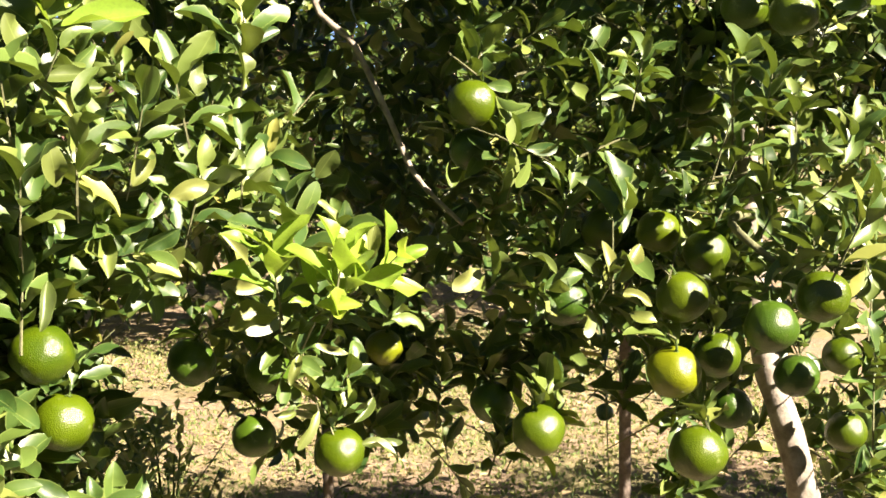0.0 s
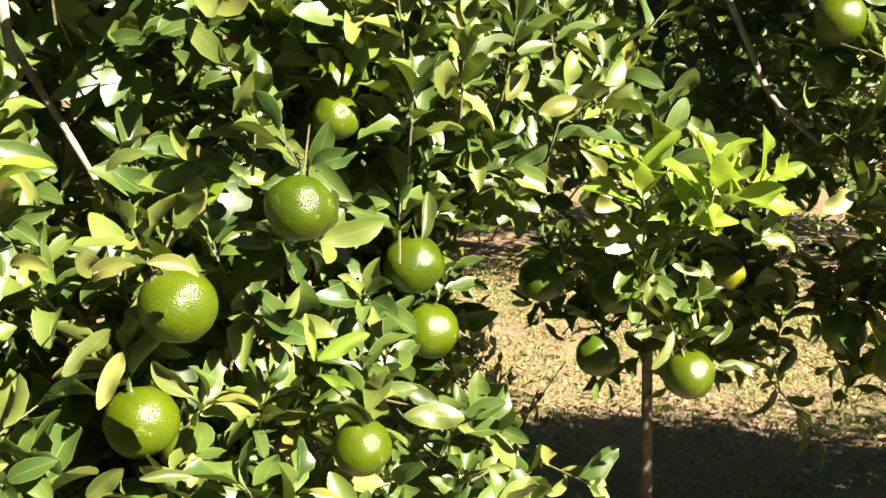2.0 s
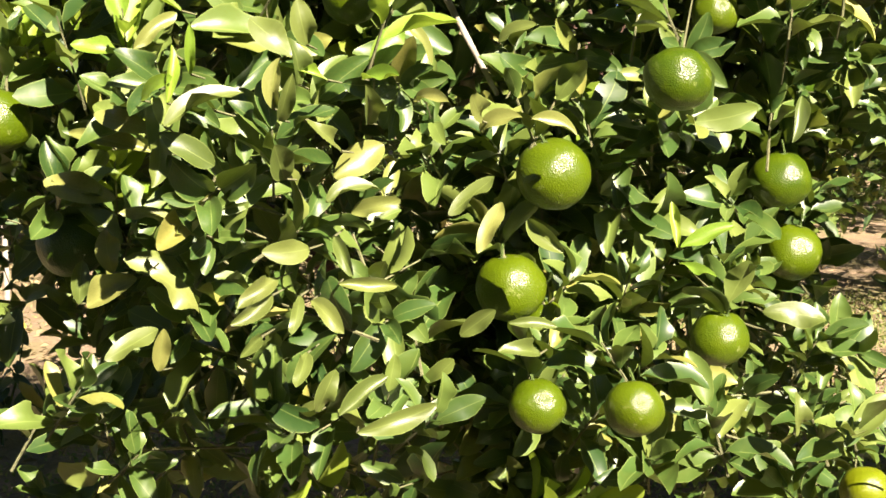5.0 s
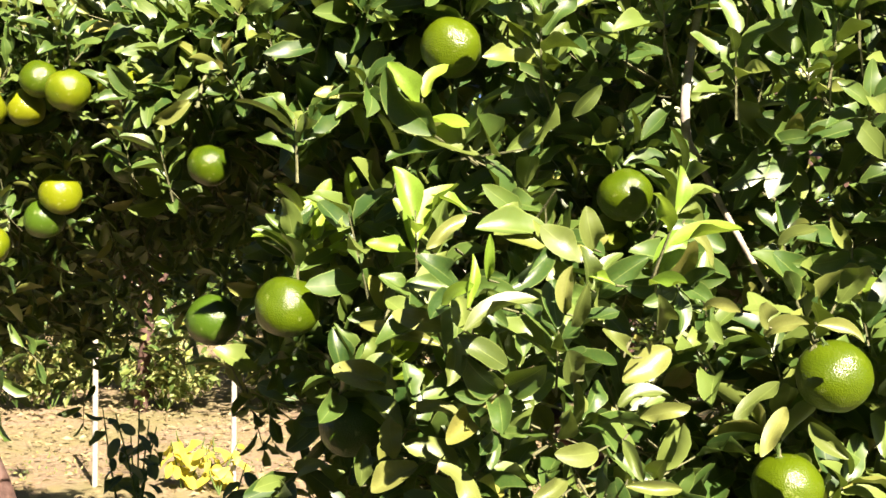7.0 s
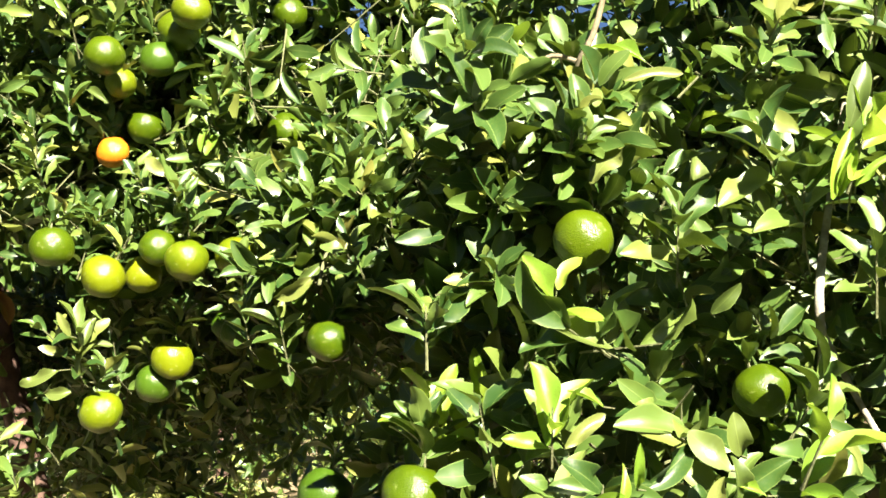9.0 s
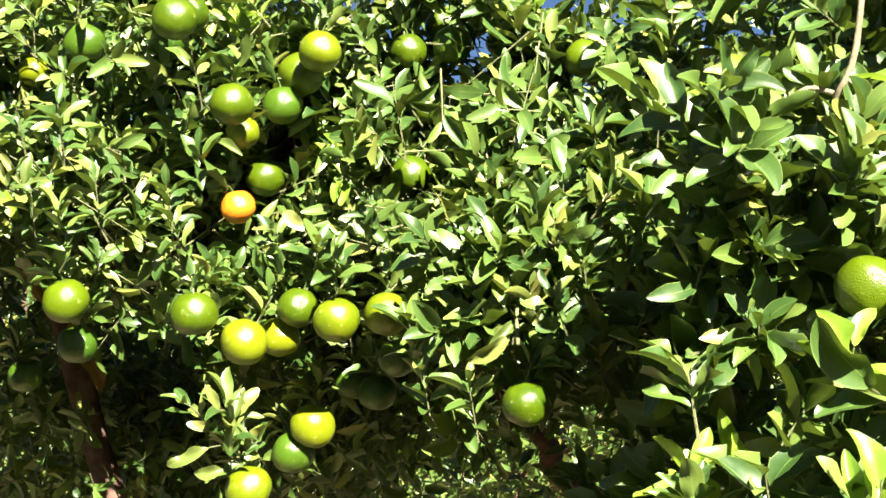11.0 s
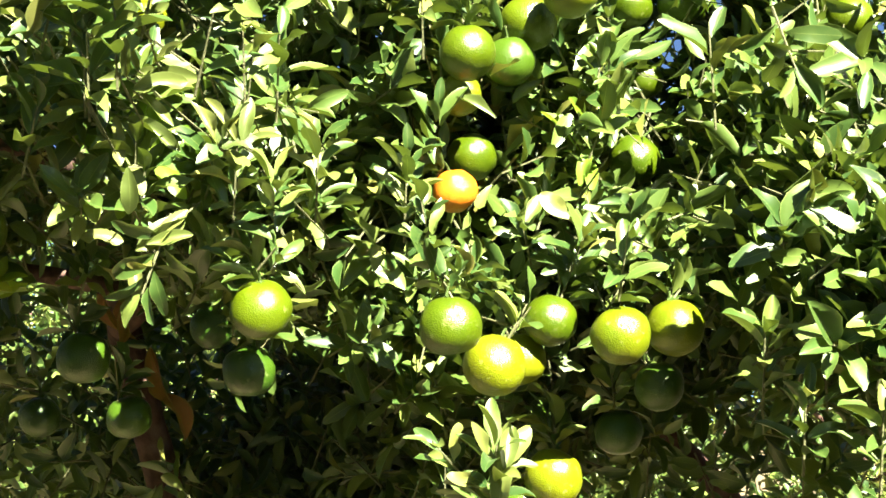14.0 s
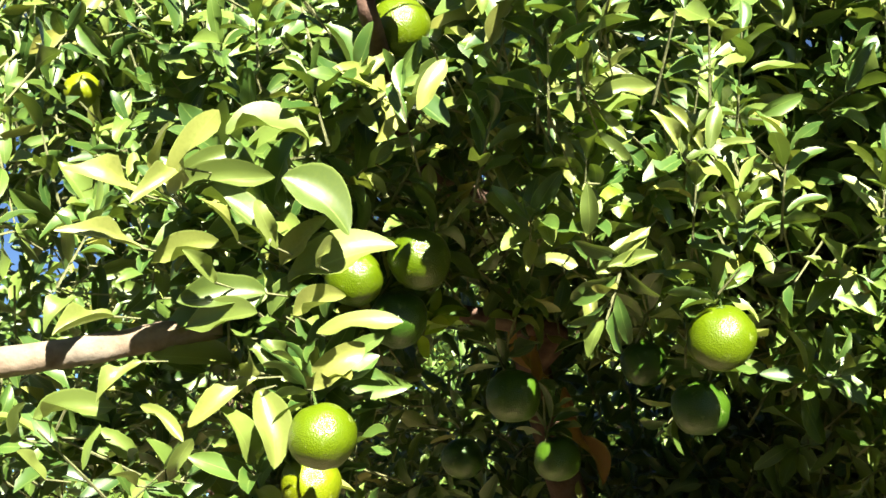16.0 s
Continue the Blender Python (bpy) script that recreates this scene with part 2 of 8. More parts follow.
def tiny_leaves(name, place, along, face, size, mat, parent=None):
    """Many small leaves of four triangles each in one mesh."""
    n = len(place)
    rot = frames_of(along, face)
    shape = np.array([(0, 0, 0), (-0.24, 0.42, 0.08), (0, 0.45, -0.02), (0.24, 0.42, 0.08), (0, 1, -0.12)])
    v = np.einsum("nij,vj->nvi", rot, shape) * size[:, None, None] + place[:, None]
    me = bpy.data.meshes.new(name)
    quad = [(0, 2, 1), (0, 3, 2), (1, 2, 4), (2, 3, 4)]
    me.from_pydata(v.reshape(-1, 3).tolist(), [], [tuple(5 * i + k for k in f) for i in range(n) for f in quad])
    uv = me.uv_layers.new(name="blade")
    flat = np.array([(0.5, 0), (0.0, 0.42), (0.5, 0.45), (1.0, 0.42), (0.5, 1)])[[k for f in quad for k in f]]
    uv.data.foreach_set("uv", np.tile(flat, (n, 1)).ravel())
    me.materials.append(mat)
    ob = new(name, me)
    ob.parent = parent
    return ob


CLEAR_VIEW = []      # fruit cleared of leaves towards the camera: its place, its size and a camera position


def clear_of_view(spots):
    """Which of the places keep the fruit visible to the camera and lit by the sun."""
    keep = np.ones(len(spots), bool)
    for c, size, side in CLEAR_VIEW:
        for way, far, wide in ((side - c, 0.6, 0.42 * size + 0.012), (LIGHT, 0.75, 0.33 * size + 0.008)):
            way = way / np.linalg.norm(way)
            ahead = (spots - c) @ way
            off = np.linalg.norm(spots - c - ahead[:, None] * way, axis=1)
            keep &= ~((ahead > -0.01) & (ahead < far) & (off < wide))
    return keep


class Tree:
    """A fruit tree: its object, and the leaves and twigs that are gathered before they are laid down as parts."""

    def __init__(self, x, y, label, seed):
        self.ob = tagged(new("orange_tree"), label, "fruit tree", "orange trees in the row")
        self.ob.location = (x, y, 0)
        self.base = np.array([x, y, 0.0])
        self.rng = np.random.default_rng(seed)
        self.leaves = []      # place, along, face, length, young, front
        self.twigs = []       # start, end, radius
        self.knots = []       # where shoots begin
        self.hung = []        # ends of fruit stalks
        self.side = np.array((-1.1, -0.25, 1.28))     # a camera position abreast of the tree
        self.shoots, self.size, self.stray, self.many, self.turn, self.wide = 3, 0.062, 0.5, (8, 12), 0.7, 0.95
        self.lean = -0.3 * BACK + 0.7 * LIGHT + np.array((0.0, 0, 0.2))

    def spray(self, root, axis, length, count, size, young=False, front=True, spread=1.0):
        """A shoot with leaves set round it in a spiral and a tuft at its end."""
        r = self.rng
        root, axis = np.array(root, float), np.array(axis, float)
        axis = axis / np.linalg.norm(axis)
        side = np.cross(axis, (0.3, 0.2, 0.93))
        side /= np.linalg.norm(side)
        up = np.cross(side, axis)
        turn = r.uniform(0, 6.28)
        self.twigs.append((root - axis * 0.02, root + axis * length, 0.0015))
        for k in range(count):
            s = 0.12 + 0.88 * k / max(count - 1, 1)
            a = turn + 2.4 * k + r.normal(0, 0.25)
            out = side * math.cos(a) + up * math.sin(a)
            open_ = spread * (1.30 - 0.85 * s) + r.normal(0, 0.15)
            along = axis * math.cos(open_) + out * math.sin(open_)
            along = along + np.array((0, 0, r.normal(0.02, 0.14)))
            face = axis * math.sin(open_) - out * math.cos(open_) + self.turn * LIGHT + r.normal(0, 0.22, 3)
            place = root + axis * (length * s) + out * 0.004
            long_ = size * r.uniform(0.72, 1.18) * (1.0 if k < count - 2 else 0.82)
            self.leaves.append((place, along, face, long_, young, front))

    def lay(self, singles=240, eye=(-0.8, -0.1, 1.3)):
        """Lays the gathered leaves and twigs down as parts of the tree."""
        r = self.rng
        spots = np.array([l[0] + 0.4 * l[3] * l[1] / np.linalg.norm(l[1]) for l in self.leaves])
        self.leaves = [l for l, k in zip(self.leaves, clear_of_view(spots)) if k]
        self.twigs = [w for w, k in zip(self.twigs, clear_of_view(np.array([(w[0] + w[1]) / 2 for w in self.twigs]))) if k]
        for young in (False, True):
            rows = [l for l in self.leaves if l[4] == young]
            if not rows:
                continue
            place = np.array([l[0] for l in rows])
            rot = frames_of(np.array([l[1] for l in rows]), np.array([l[2] for l in rows]))
            size = np.array([l[3] for l in rows])
            near = np.linalg.norm(place - np.array(eye), axis=1) + np.where([l[5] for l in rows], 0, 5)
            order = np.argsort(near)
            take = order[: (singles if not young else 40)]
            rest = order[(singles if not young else 40):]
            kinds = [leaf_mesh("leaf", blades(r, 1, 0.68, 0.45, 0.4, self.wide, FINE), LEAF_NEW_ONE if young else LEAF_ONE, FINE) for _ in range(14)]
            for i in take:
                ob = new("leaf", kinds[int(r.integers(len(kinds)))])
                m = Matrix(rot[i].tolist()).to_4x4()
                m.translation = Vector(place[i] - self.base)
                ob.matrix_basis = m @ Matrix.Scale(float(size[i]), 4)
                ob.parent = self.ob
            outer = np.array([l[5] for l in rows])
            for name, some, net in (("foliage", rest[outer[rest]], MIDDLE), ("inner_foliage", rest[~outer[rest]], PLAIN)):
                if not len(some):
                    continue
                v = blades(r, len(some), 0.68, 0.45, 0.4, self.wide, net) * size[some, None, None]
                v = np.einsum("nij,nvj->nvi", rot[some], v) + (place[some] - self.base)[:, None]
                ob = new("young_" + name if young else name, leaf_mesh(name, v, LEAF_NEW if young else LEAF, net))
                ob.parent = self.ob
                tagged(ob, kind="stuff")
        knots = np.array(self.knots)
        for p in self.hung:
            way = knots[np.argmin(np.linalg.norm(knots - p - BACK * 0.08, axis=1))] - p
            far = max(np.linalg.norm(way), 0.02)
            self.twigs.append((p, p + way * min(1.0, 0.06 / far), 0.0016))
        verts, faces = [], []
        for a, c, rad in self.twigs:
            if np.linalg.norm(c - a) < 1e-4:
                continue
            d = (c - a) / np.linalg.norm(c - a)
            s = np.cross(d, (0.2, 0.5, 0.84))
            s /= np.linalg.norm(s)
            u = np.cross(s, d)
            n = len(verts)
            for p, w in ((a, rad * 1.25), (c, rad * 0.7)):
                for k in range(4):
                    t = math.pi * k / 2
                    verts.append((p + (s * math.cos(t) + u * math.sin(t)) * w - self.base).tolist())
            faces += [(n + k, n + (k + 1) % 4, n + 4 + (k + 1) % 4, n + 4 + k) for k in range(4)]
        me = bpy.data.meshes.new("twig")
        me.from_pydata(verts, [], faces)
        me.materials.append(TWIG)
        ob = new("twig", me)
        ob.parent = self.ob
        tagged(ob, kind="stuff")


def clump(tree, x, y, z):
    """A branch end with some leafy shoots that face the light and the path."""
    r = tree.rng
    c = np.array((x, y, z))
    for k in range(tree.shoots):
        out = tree.lean + r.normal(0, tree.stray, 3)
        out /= np.linalg.norm(out)
        root = c + r.normal(0, 0.035, 3) - out * 0.06
        tree.spray(root, out, r.uniform(0.045, 0.085), int(r.integers(*tree.many)), tree.size * r.uniform(0.8, 1.2), r.uniform() < 0.03)
    tree.knots.append(c)
    tree.twigs.append((c, c + BACK * 0.14 + np.array((0, 0, -0.05)) + r.normal(0, 0.03, 3), 0.0017))


def inner(tree, x, y, z):
    """A shaded branch inside the crown: larger, laxer leaves on bare twigs."""
    r = tree.rng
    c = np.array((x, y, z))
    for k in range(4):
        out = r.normal(0, 0.8, 3) + np.array((0, 0, 0.35)) - 0.3 * BACK
        tree.spray(c + r.normal(0, 0.06, 3), out, r.uniform(0.08, 0.14), 6, tree.size * 1.15, False, False)
    tree.twigs.append((c, c + r.normal(0, 0.09, 3), 0.0016))


def bough(tree, x, y, z, rx, ry, rz, n, size, shoots=4, lean=None):
    """A full bough: leafy shoots spread through a small rounded mass, their leaves longer or shorter than the tree's."""
    r, own = tree.rng, (tree.size, tree.shoots, tree.lean)
    tree.size, tree.shoots = size, shoots
    if lean is not None:
        tree.lean = np.array(lean)
    for k in range(n):
        q = r.normal(0, 1, 3)
        q *= r.uniform(0.3, 1) / np.linalg.norm(q)
        clump(tree, x + q[0] * rx, y + q[1] * ry, z + q[2] * rz)
    tree.size, tree.shoots, tree.lean = own


def shade_slab(tree, x0, x1, depth, z0, z1, n):
    """A slab of boughs behind a crown's lit face, slanting with it, added for shade."""
    r = tree.rng
    for k in range(n):
        x, d, z = r.uniform(x0, x1), r.uniform(0.35, depth), r.uniform(z0, z1)
        y = 0.95 + 0.79 * (x + 2.1) + d
        if 0.966 * y - 0.26 * x + 0.874 * z < 3.6:
            rear(tree, x, y, z)


def rear(tree, x, y, z):
    """A bough on the far side of the crown, hanging in its shade."""
    r = tree.rng
    c = np.array((x, y, z))
    for k in range(4):
        out = r.normal(0, 0.8, 3) + np.array((0, 0, 0.3))
        tree.spray(c + r.normal(0, 0.075, 3), out, r.uniform(0.08, 0.13), 6, tree.size * 1.15, False, False)


def crown(tree, x, y, z, rx, ry, rz, n, lit=3.98):
    """Boughs spread through a rounded mass: an unseen crown top or added shade."""
    r = tree.rng
    for k in range(n):
        q = r.normal(0, 1, 3)
        q *= r.uniform(0.45, 1) / np.linalg.norm(q)
        p = (x + q[0] * rx, y + q[1] * ry, z + q[2] * rz)
        if 0.966 * p[1] - 0.26 * p[0] + 0.874 * p[2] < lit:      # behind this the sun still reaches the soil
            rear(tree, *p)


def shoot(tree, x, y, z, ax, ay, az, count, size, young=False):
    """One shoot set out by hand, with its leaves' length."""
    c, axis = np.array((x, y, z)), np.array((ax, ay, az))
    tree.spray(c, axis, 0.03 + 0.006 * count, count, size, young, True, 0.9)
    tree.knots.append(c)
    tree.twigs.append((c, c - axis * 0.045 + BACK * 0.05, 0.0014))


LEAF_KINDS = {}


def leaf_at(tree, bx, by, bz, tx, ty, tz, wide, young=False):
    """One leaf from its stalk to its tip, facing the path and the light."""
    r = tree.rng
    if young not in LEAF_KINDS:
        LEAF_KINDS[young] = [leaf_mesh("leaf", blades(r, 1, 0.6, 0.40, 0.35, 0.95, FINE), LEAF_NEW_ONE if young else LEAF_LIT_ONE, FINE) for _ in range(16)]
    base, tip = np.array((bx, by, bz)), np.array((tx, ty, tz))
    if not clear_of_view(((base + tip) / 2)[None])[0]:
        return
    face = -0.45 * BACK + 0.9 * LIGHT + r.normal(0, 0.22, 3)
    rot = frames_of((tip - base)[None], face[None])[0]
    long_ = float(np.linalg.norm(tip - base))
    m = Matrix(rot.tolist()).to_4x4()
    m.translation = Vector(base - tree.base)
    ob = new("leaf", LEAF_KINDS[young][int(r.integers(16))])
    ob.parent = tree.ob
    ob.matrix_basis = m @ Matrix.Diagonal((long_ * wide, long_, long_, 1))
    tree.knots.append(base)
    tree.twigs.append((base, base - (tip - base) * 0.10 + BACK * 0.03, 0.0011))


# ---------------------------------------------------------------- ground
def ground_sheet():
    bm = bmesh.new()
    rng = random.Random(3)
    xs = sorted({-300, -120, -60, -30, *[-18 + 0.35 * i for i in range(0, 78)], 20, 60, 120, 300})
    ys = sorted({-300, -60, -20, -8, *[-3 + 0.35 * i for i in range(0, 52)], 25, 60, 120, 300})
    grid = [[bm.verts.new((x, y, 0.03 * noise.noise(Vector((x * 0.8, y * 0.8, 0))) + 0.012 * noise.noise(Vector((x * 3, y * 3, 2))) if abs(x) < 20 and abs(y) < 20 else 0)) for x in xs] for y in ys]
    for a, c in zip(grid, grid[1:]):
        for i in range(len(xs) - 1):
            bm.faces.new((a[i], a[i + 1], c[i + 1], c[i]))
    ob = part("ground", bm, SOIL)
    return tagged(ob, "sandy orchard soil with leaf litter and patchy weeds", "ground", kind="structure")


ground_sheet()

# ---------------------------------------------------------------- the row of trees
A = Tree(0.66, 1.98, "young orange tree with slim pale grey trunk and green fruit", 11)
B = Tree(-0.95, 1.95, "dense bushy orange tree in full sun with large green fruit", 12)
C = Tree(-2.7, 1.6, "broad orange tree on a leaning reddish trunk, heavy with fruit", 13)
A.side, B.side = np.array((-0.07, 0.0, 1.29)), np.array((-0.16, -0.16, 1.16))
A.size, B.size, C.size = 0.060, 0.066, 0.058
A.shoots, B.shoots = 2, 2
C.shoots, C.stray, C.many, C.turn, C.wide = 2, 0.40, (9, 13), 0.6, 0.80
C.lean = -0.25 * BACK + 0.75 * LIGHT + np.array((0.0, 0, 0.25))


def local(tree, pts):
    return [tuple(np.array(p) - tree.base) for p in pts]


limb("trunk", BARK_GREY, A.ob, local(A, [(0.66, 1.98, -0.03), (0.61, 1.99, 0.35), (0.59, 1.96, 0.64), (0.54, 2.04, 0.87), (0.52, 2.08, 1.09), (0.51, 2.09, 1.35), (0.49, 2.1, 1.6), (0.5, 2.1, 2.0)]), [0.034, 0.028, 0.025, 0.0235, 0.022, 0.02, 0.017, 0.008], "slim pale grey trunk")
limb("branch", BARK_GREY, A.ob, local(A, [(0.5, 2.12, 1.5), (0.1, 2.06, 1.62), (-0.18, 1.93, 1.47), (-0.13, 1.92, 1.38), (-0.08, 1.91, 1.27), (-0.04, 1.9, 1.18), (0.03, 1.84, 1.11)]), [0.011, 0.008, 0.0055, 0.005, 0.0048, 0.0044, 0.003], "thin drooping grey branch")
limb("branch", TWIG, A.ob, local(A, [(0.53, 2.06, 1.1), (0.4, 1.69, 1.12), (0.48, 1.66, 1.05)]), [0.009, 0.006, 0.004])
limb("trunk", BARK_GREY, B.ob, local(B, [(-0.95, 1.95, -0.03), (-0.97, 1.9, 0.4), (-0.93, 1.75, 0.8), (-0.90, 1.42, 1.1), (-0.868, 1.215, 1.198), (-0.868, 1.206, 1.272), (-0.870, 1.206, 1.365), (-0.90, 1.35, 1.6)]), [0.045, 0.036, 0.024, 0.012, 0.0065, 0.006, 0.0058, 0.004], "pale grey trunk running up into a fork")
limb("branch", BARK_GREY, B.ob, local(B, [(-0.868, 1.206, 1.285), (-0.821, 1.224, 1.189), (-0.756, 1.196, 1.105)]), [0.005, 0.004, 0.003])
limb("branch", BARK_TAN, B.ob, local(B, [(-0.93, 1.6, 1.0), (-1.1, 1.5, 1.4), (-1.13, 1.15, 1.56), (-1.12, 1.04, 1.61), (-1.09, 1.04, 1.68), (-1.08, 1.1, 1.9)]), [0.012, 0.008, 0.005, 0.0042, 0.004, 0.003])
limb("branch", BARK_TAN, B.ob, local(B, [(-1.115, 1.04, 1.625), (-1.14, 1.01, 1.632), (-1.17, 1.0, 1.61), (-1.19, 0.98, 1.58)]), [0.0035, 0.0032, 0.003, 0.0025])
limb("branch", BARK_RED, B.ob, local(B, [(-0.95, 1.85, 0.55), (-2.08, 1.98, 1.04), (-2.17, 1.95, 1.15), (-2.24, 1.91, 1.25), (-2.35, 1.85, 1.38)]), [0.032, 0.028, 0.024, 0.02, 0.014])
limb("trunk", BARK_RED, C.ob, local(C, [(-2.70, 1.60, -0.03), (-2.80, 1.50, 0.45), (-2.92, 1.37, 0.92), (-2.96, 1.35, 1.06), (-2.99, 1.33, 1.18), (-3.02, 1.29, 1.37), (-3.03, 1.24, 1.57), (-2.95, 1.15, 1.75)]), [0.045, 0.038, 0.034, 0.033, 0.032, 0.031, 0.029, 0.02], "leaning reddish-brown trunk dappled with light")
limb("branch", BARK_RED, C.ob, local(C, [(-3.03, 1.24, 1.5), (-2.94, 1.22, 1.55), (-3.02, 1.14, 1.58), (-3.10, 1.05, 1.60), (-3.13, 1.00, 1.62)]), [0.022, 0.02, 0.017, 0.014, 0.01])
limb("branch", BARK_RED, C.ob, local(C, [(-2.95, 1.15, 1.75), (-2.75, 0.75, 1.72), (-2.56, 0.506, 1.798), (-2.557, 0.491, 1.832), (-2.553, 0.46, 1.887), (-2.544, 0.441, 1.929)]), [0.02, 0.014, 0.011, 0.010, 0.009, 0.006])

# ---------------------------------------------------------------- fruit
def fruit_mesh(seed):
    bm = bmesh.new()
    bmesh.ops.create_uvsphere(bm, u_segments=24, v_segments=16, radius=0.5)
    off = Vector((seed * 3.1, 0, 0))
    for v in bm.verts:
        n = v.co.normalized()
        k = 1 + 0.07 * noise.noise(n * 1.4 + off) + 0.025 * noise.noise(n * 4 + off)
        top = max(0.0, n.z)
        v.co = Vector((n.x, n.y, n.z * 0.95)) * 0.5 * k * (1 - 0.015 * top ** 14)
    me = bpy.data.meshes.new("orange")
    bm.to_mesh(me)
    bm.free()
    me.polygons.foreach_set("use_smooth", np.ones(len(me.polygons), bool))
    return me


SHAPES = [fruit_mesh(i) for i in range(5)]
SKINNED = {}


def stalk_mesh():
    bm = tube([(0, 0, 0.44), (0, 0, 0.50), (0.02, 0.02, 0.58), (0.06, 0.05, 0.68)], [0.034, 0.026, 0.022, 0.020], 6)
    me = bpy.data.meshes.new("stalk")
    bm.to_mesh(me)
    bm.free()
    me.materials.append(STALK)
    return me


def calyx_mesh():
    bm = bmesh.new()
    ring = []
    for k in range(10):
        a = 2 * math.pi * k / 10
        r = 0.085 if k % 2 == 0 else 0.04
        ring.append(bm.verts.new((r * math.cos(a), r * math.sin(a), 0.455 if k % 2 == 0 else 0.47)))
    tip = bm.verts.new((0, 0, 0.485))
    for k in range(10):
        bm.faces.new((ring[k], ring[(k + 1) % 10], tip))
    me = bpy.data.meshes.new("calyx")
    bm.to_mesh(me)
    bm.free()
    me.materials.append(STALK)
    return me


STALK_MESH, CALYX_MESH = stalk_mesh(), calyx_mesh()
FRUIT_WORDS = {"green_rind": "glossy green orange with pitted rind hanging among leaves", "lime_rind": "yellowish-green orange with glossy rind hanging on a twig",
               "shade_green_rind": "unripe green orange half hidden, shade put into its darker rind", "ripe_rind": "ripe bright orange fruit among green leaves"}
fruit_rng = random.Random(21)


def orange(tree, x, y, z, size, skin, free=True):
    k = fruit_rng.randrange(len(SHAPES))
    key = (k, skin.name)
    if key not in SKINNED:
        SKINNED[key] = SHAPES[k].copy()
        SKINNED[key].materials.clear()
        SKINNED[key].materials.append(skin)
    ob = tagged(new("orange", SKINNED[key]), FRUIT_WORDS[skin.name], "orange", "oranges on the trees")
    ob.matrix_basis = pose(x, y, z, fruit_rng.uniform(-22, 22), fruit_rng.uniform(-22, 22), fruit_rng.uniform(0, 360)) @ Matrix.Scale(size, 4)
    for name, me in (("stalk", STALK_MESH), ("calyx", CALYX_MESH)):
        p = new(name, me)
        p.parent = ob
    top = np.array(ob.matrix_basis @ Vector((0.06, 0.05, 0.68)))
    tree.hung.append(top)
    if free and skin is not shade_green:
        CLEAR_VIEW.append((np.array((x, y, z)), size, tree.side))
    if free == "all":                     # cleared towards further camera positions as well
        for eye in ((-0.72, -0.34, 1.30), (-1.49, -0.35, 1.32)):
            CLEAR_VIEW.append((np.array((x, y, z)), size, np.array(eye)))
    for k in range(2):
        lean_ = (fruit_rng.uniform(-0.8, 0.8), fruit_rng.uniform(-0.2, 0.7), 0.9)
        tree.spray(top - np.array((0, 0, 0.016)), lean_, 0.05, fruit_rng.randrange(6, 10), tree.size * 0.95, spread=1.0)
    return ob


# fruit of tree A
orange(A, 0.045, 1.774, 1.291, 0.072, green)
orange(A, 0.041, 1.813, 1.224, 0.063, shade_green)
orange(A, 0.334, 1.698, 1.018, 0.076, green)
orange(A, 0.319, 1.675, 0.916, 0.076, lime)
orange(A, 0.404, 1.785, 0.916, 0.071, green)
orange(A, 0.360, 1.706, 0.790, 0.084, green)
orange(A, 0.517, 1.655, 1.023, 0.074, green)
orange(A, 0.443, 1.637, 0.986, 0.075, shade_green)
orange(A, 0.398, 1.839, 1.062, 0.070, green)
orange(A, 0.174, 1.742, 1.006, 0.074, shade_green)
orange(A, 0.333, 1.885, 1.090, 0.069, green)
orange(A, 0.251, 1.927, 1.091, 0.068, green)
orange(A, 0.439, 2.089, 1.296, 0.065, green)
orange(A, 0.505, 1.775, 1.413, 0.071, green)
orange(A, 0.451, 1.842, 1.427, 0.070, green)
orange(A, 0.655, 1.987, 0.867, 0.065, green)
orange(A, 0.537, 1.837, 0.870, 0.069, shade_green)
orange(A, 0.633, 1.890, 0.766, 0.066, green)
orange(A, 0.813, 2.359, 0.569, 0.060, shade_green)
orange(A, 0.447, 1.883, 0.809, 0.068, shade_green)
orange(A, 0.073, 1.886, 0.824, 0.068, shade_green)
orange(A, 0.131, 1.694, 0.830, 0.076, green)
orange(A, -0.101, 2.024, 0.886, 0.063, lime)
orange(A, -0.295, 1.842, 0.787, 0.069, shade_green)
orange(A, -0.153, 1.708, 0.799, 0.074, green)
orange(A, -0.367, 1.750, 0.925, 0.071, shade_green)
orange(A, -0.490, 1.470, 0.997, 0.078, green)
orange(A, -0.482, 1.511, 0.901, 0.078, green)
orange(A, -0.519, 1.648, 1.121, 0.066, shade_green)
orange(A, 0.459, 3.454, 0.393, 0.052, shade_green)
orange(A, -0.625, 1.499, 1.356, 0.065, shade_green)
orange(A, -0.385, 1.564, 0.580, 0.067, lime)
orange(A, -0.261, 1.785, 0.900, 0.071, shade_green)
orange(A, -1.031, 3.338, 0.321, 0.052, shade_green)

# fruit of tree B
orange(B, -0.520, 1.264, 1.196, 0.053, green)
orange(B, -0.505, 1.093, 1.121, 0.068, green)
orange(B, -0.640, 1.098, 1.022, 0.080, green)
orange(B, -0.697, 1.115, 0.893, 0.079, green)
orange(B, -0.681, 1.176, 0.844, 0.053, green, False)
orange(B, -0.495, 1.233, 0.835, 0.066, green)
orange(B, -0.642, 1.069, 0.776, 0.062, green)
orange(B, -0.531, 1.061, 0.789, 0.061, green)
orange(B, -0.899, 1.107, 1.216, 0.066, green, "all")
orange(B, -1.275, 0.918, 1.073, 0.083, green)
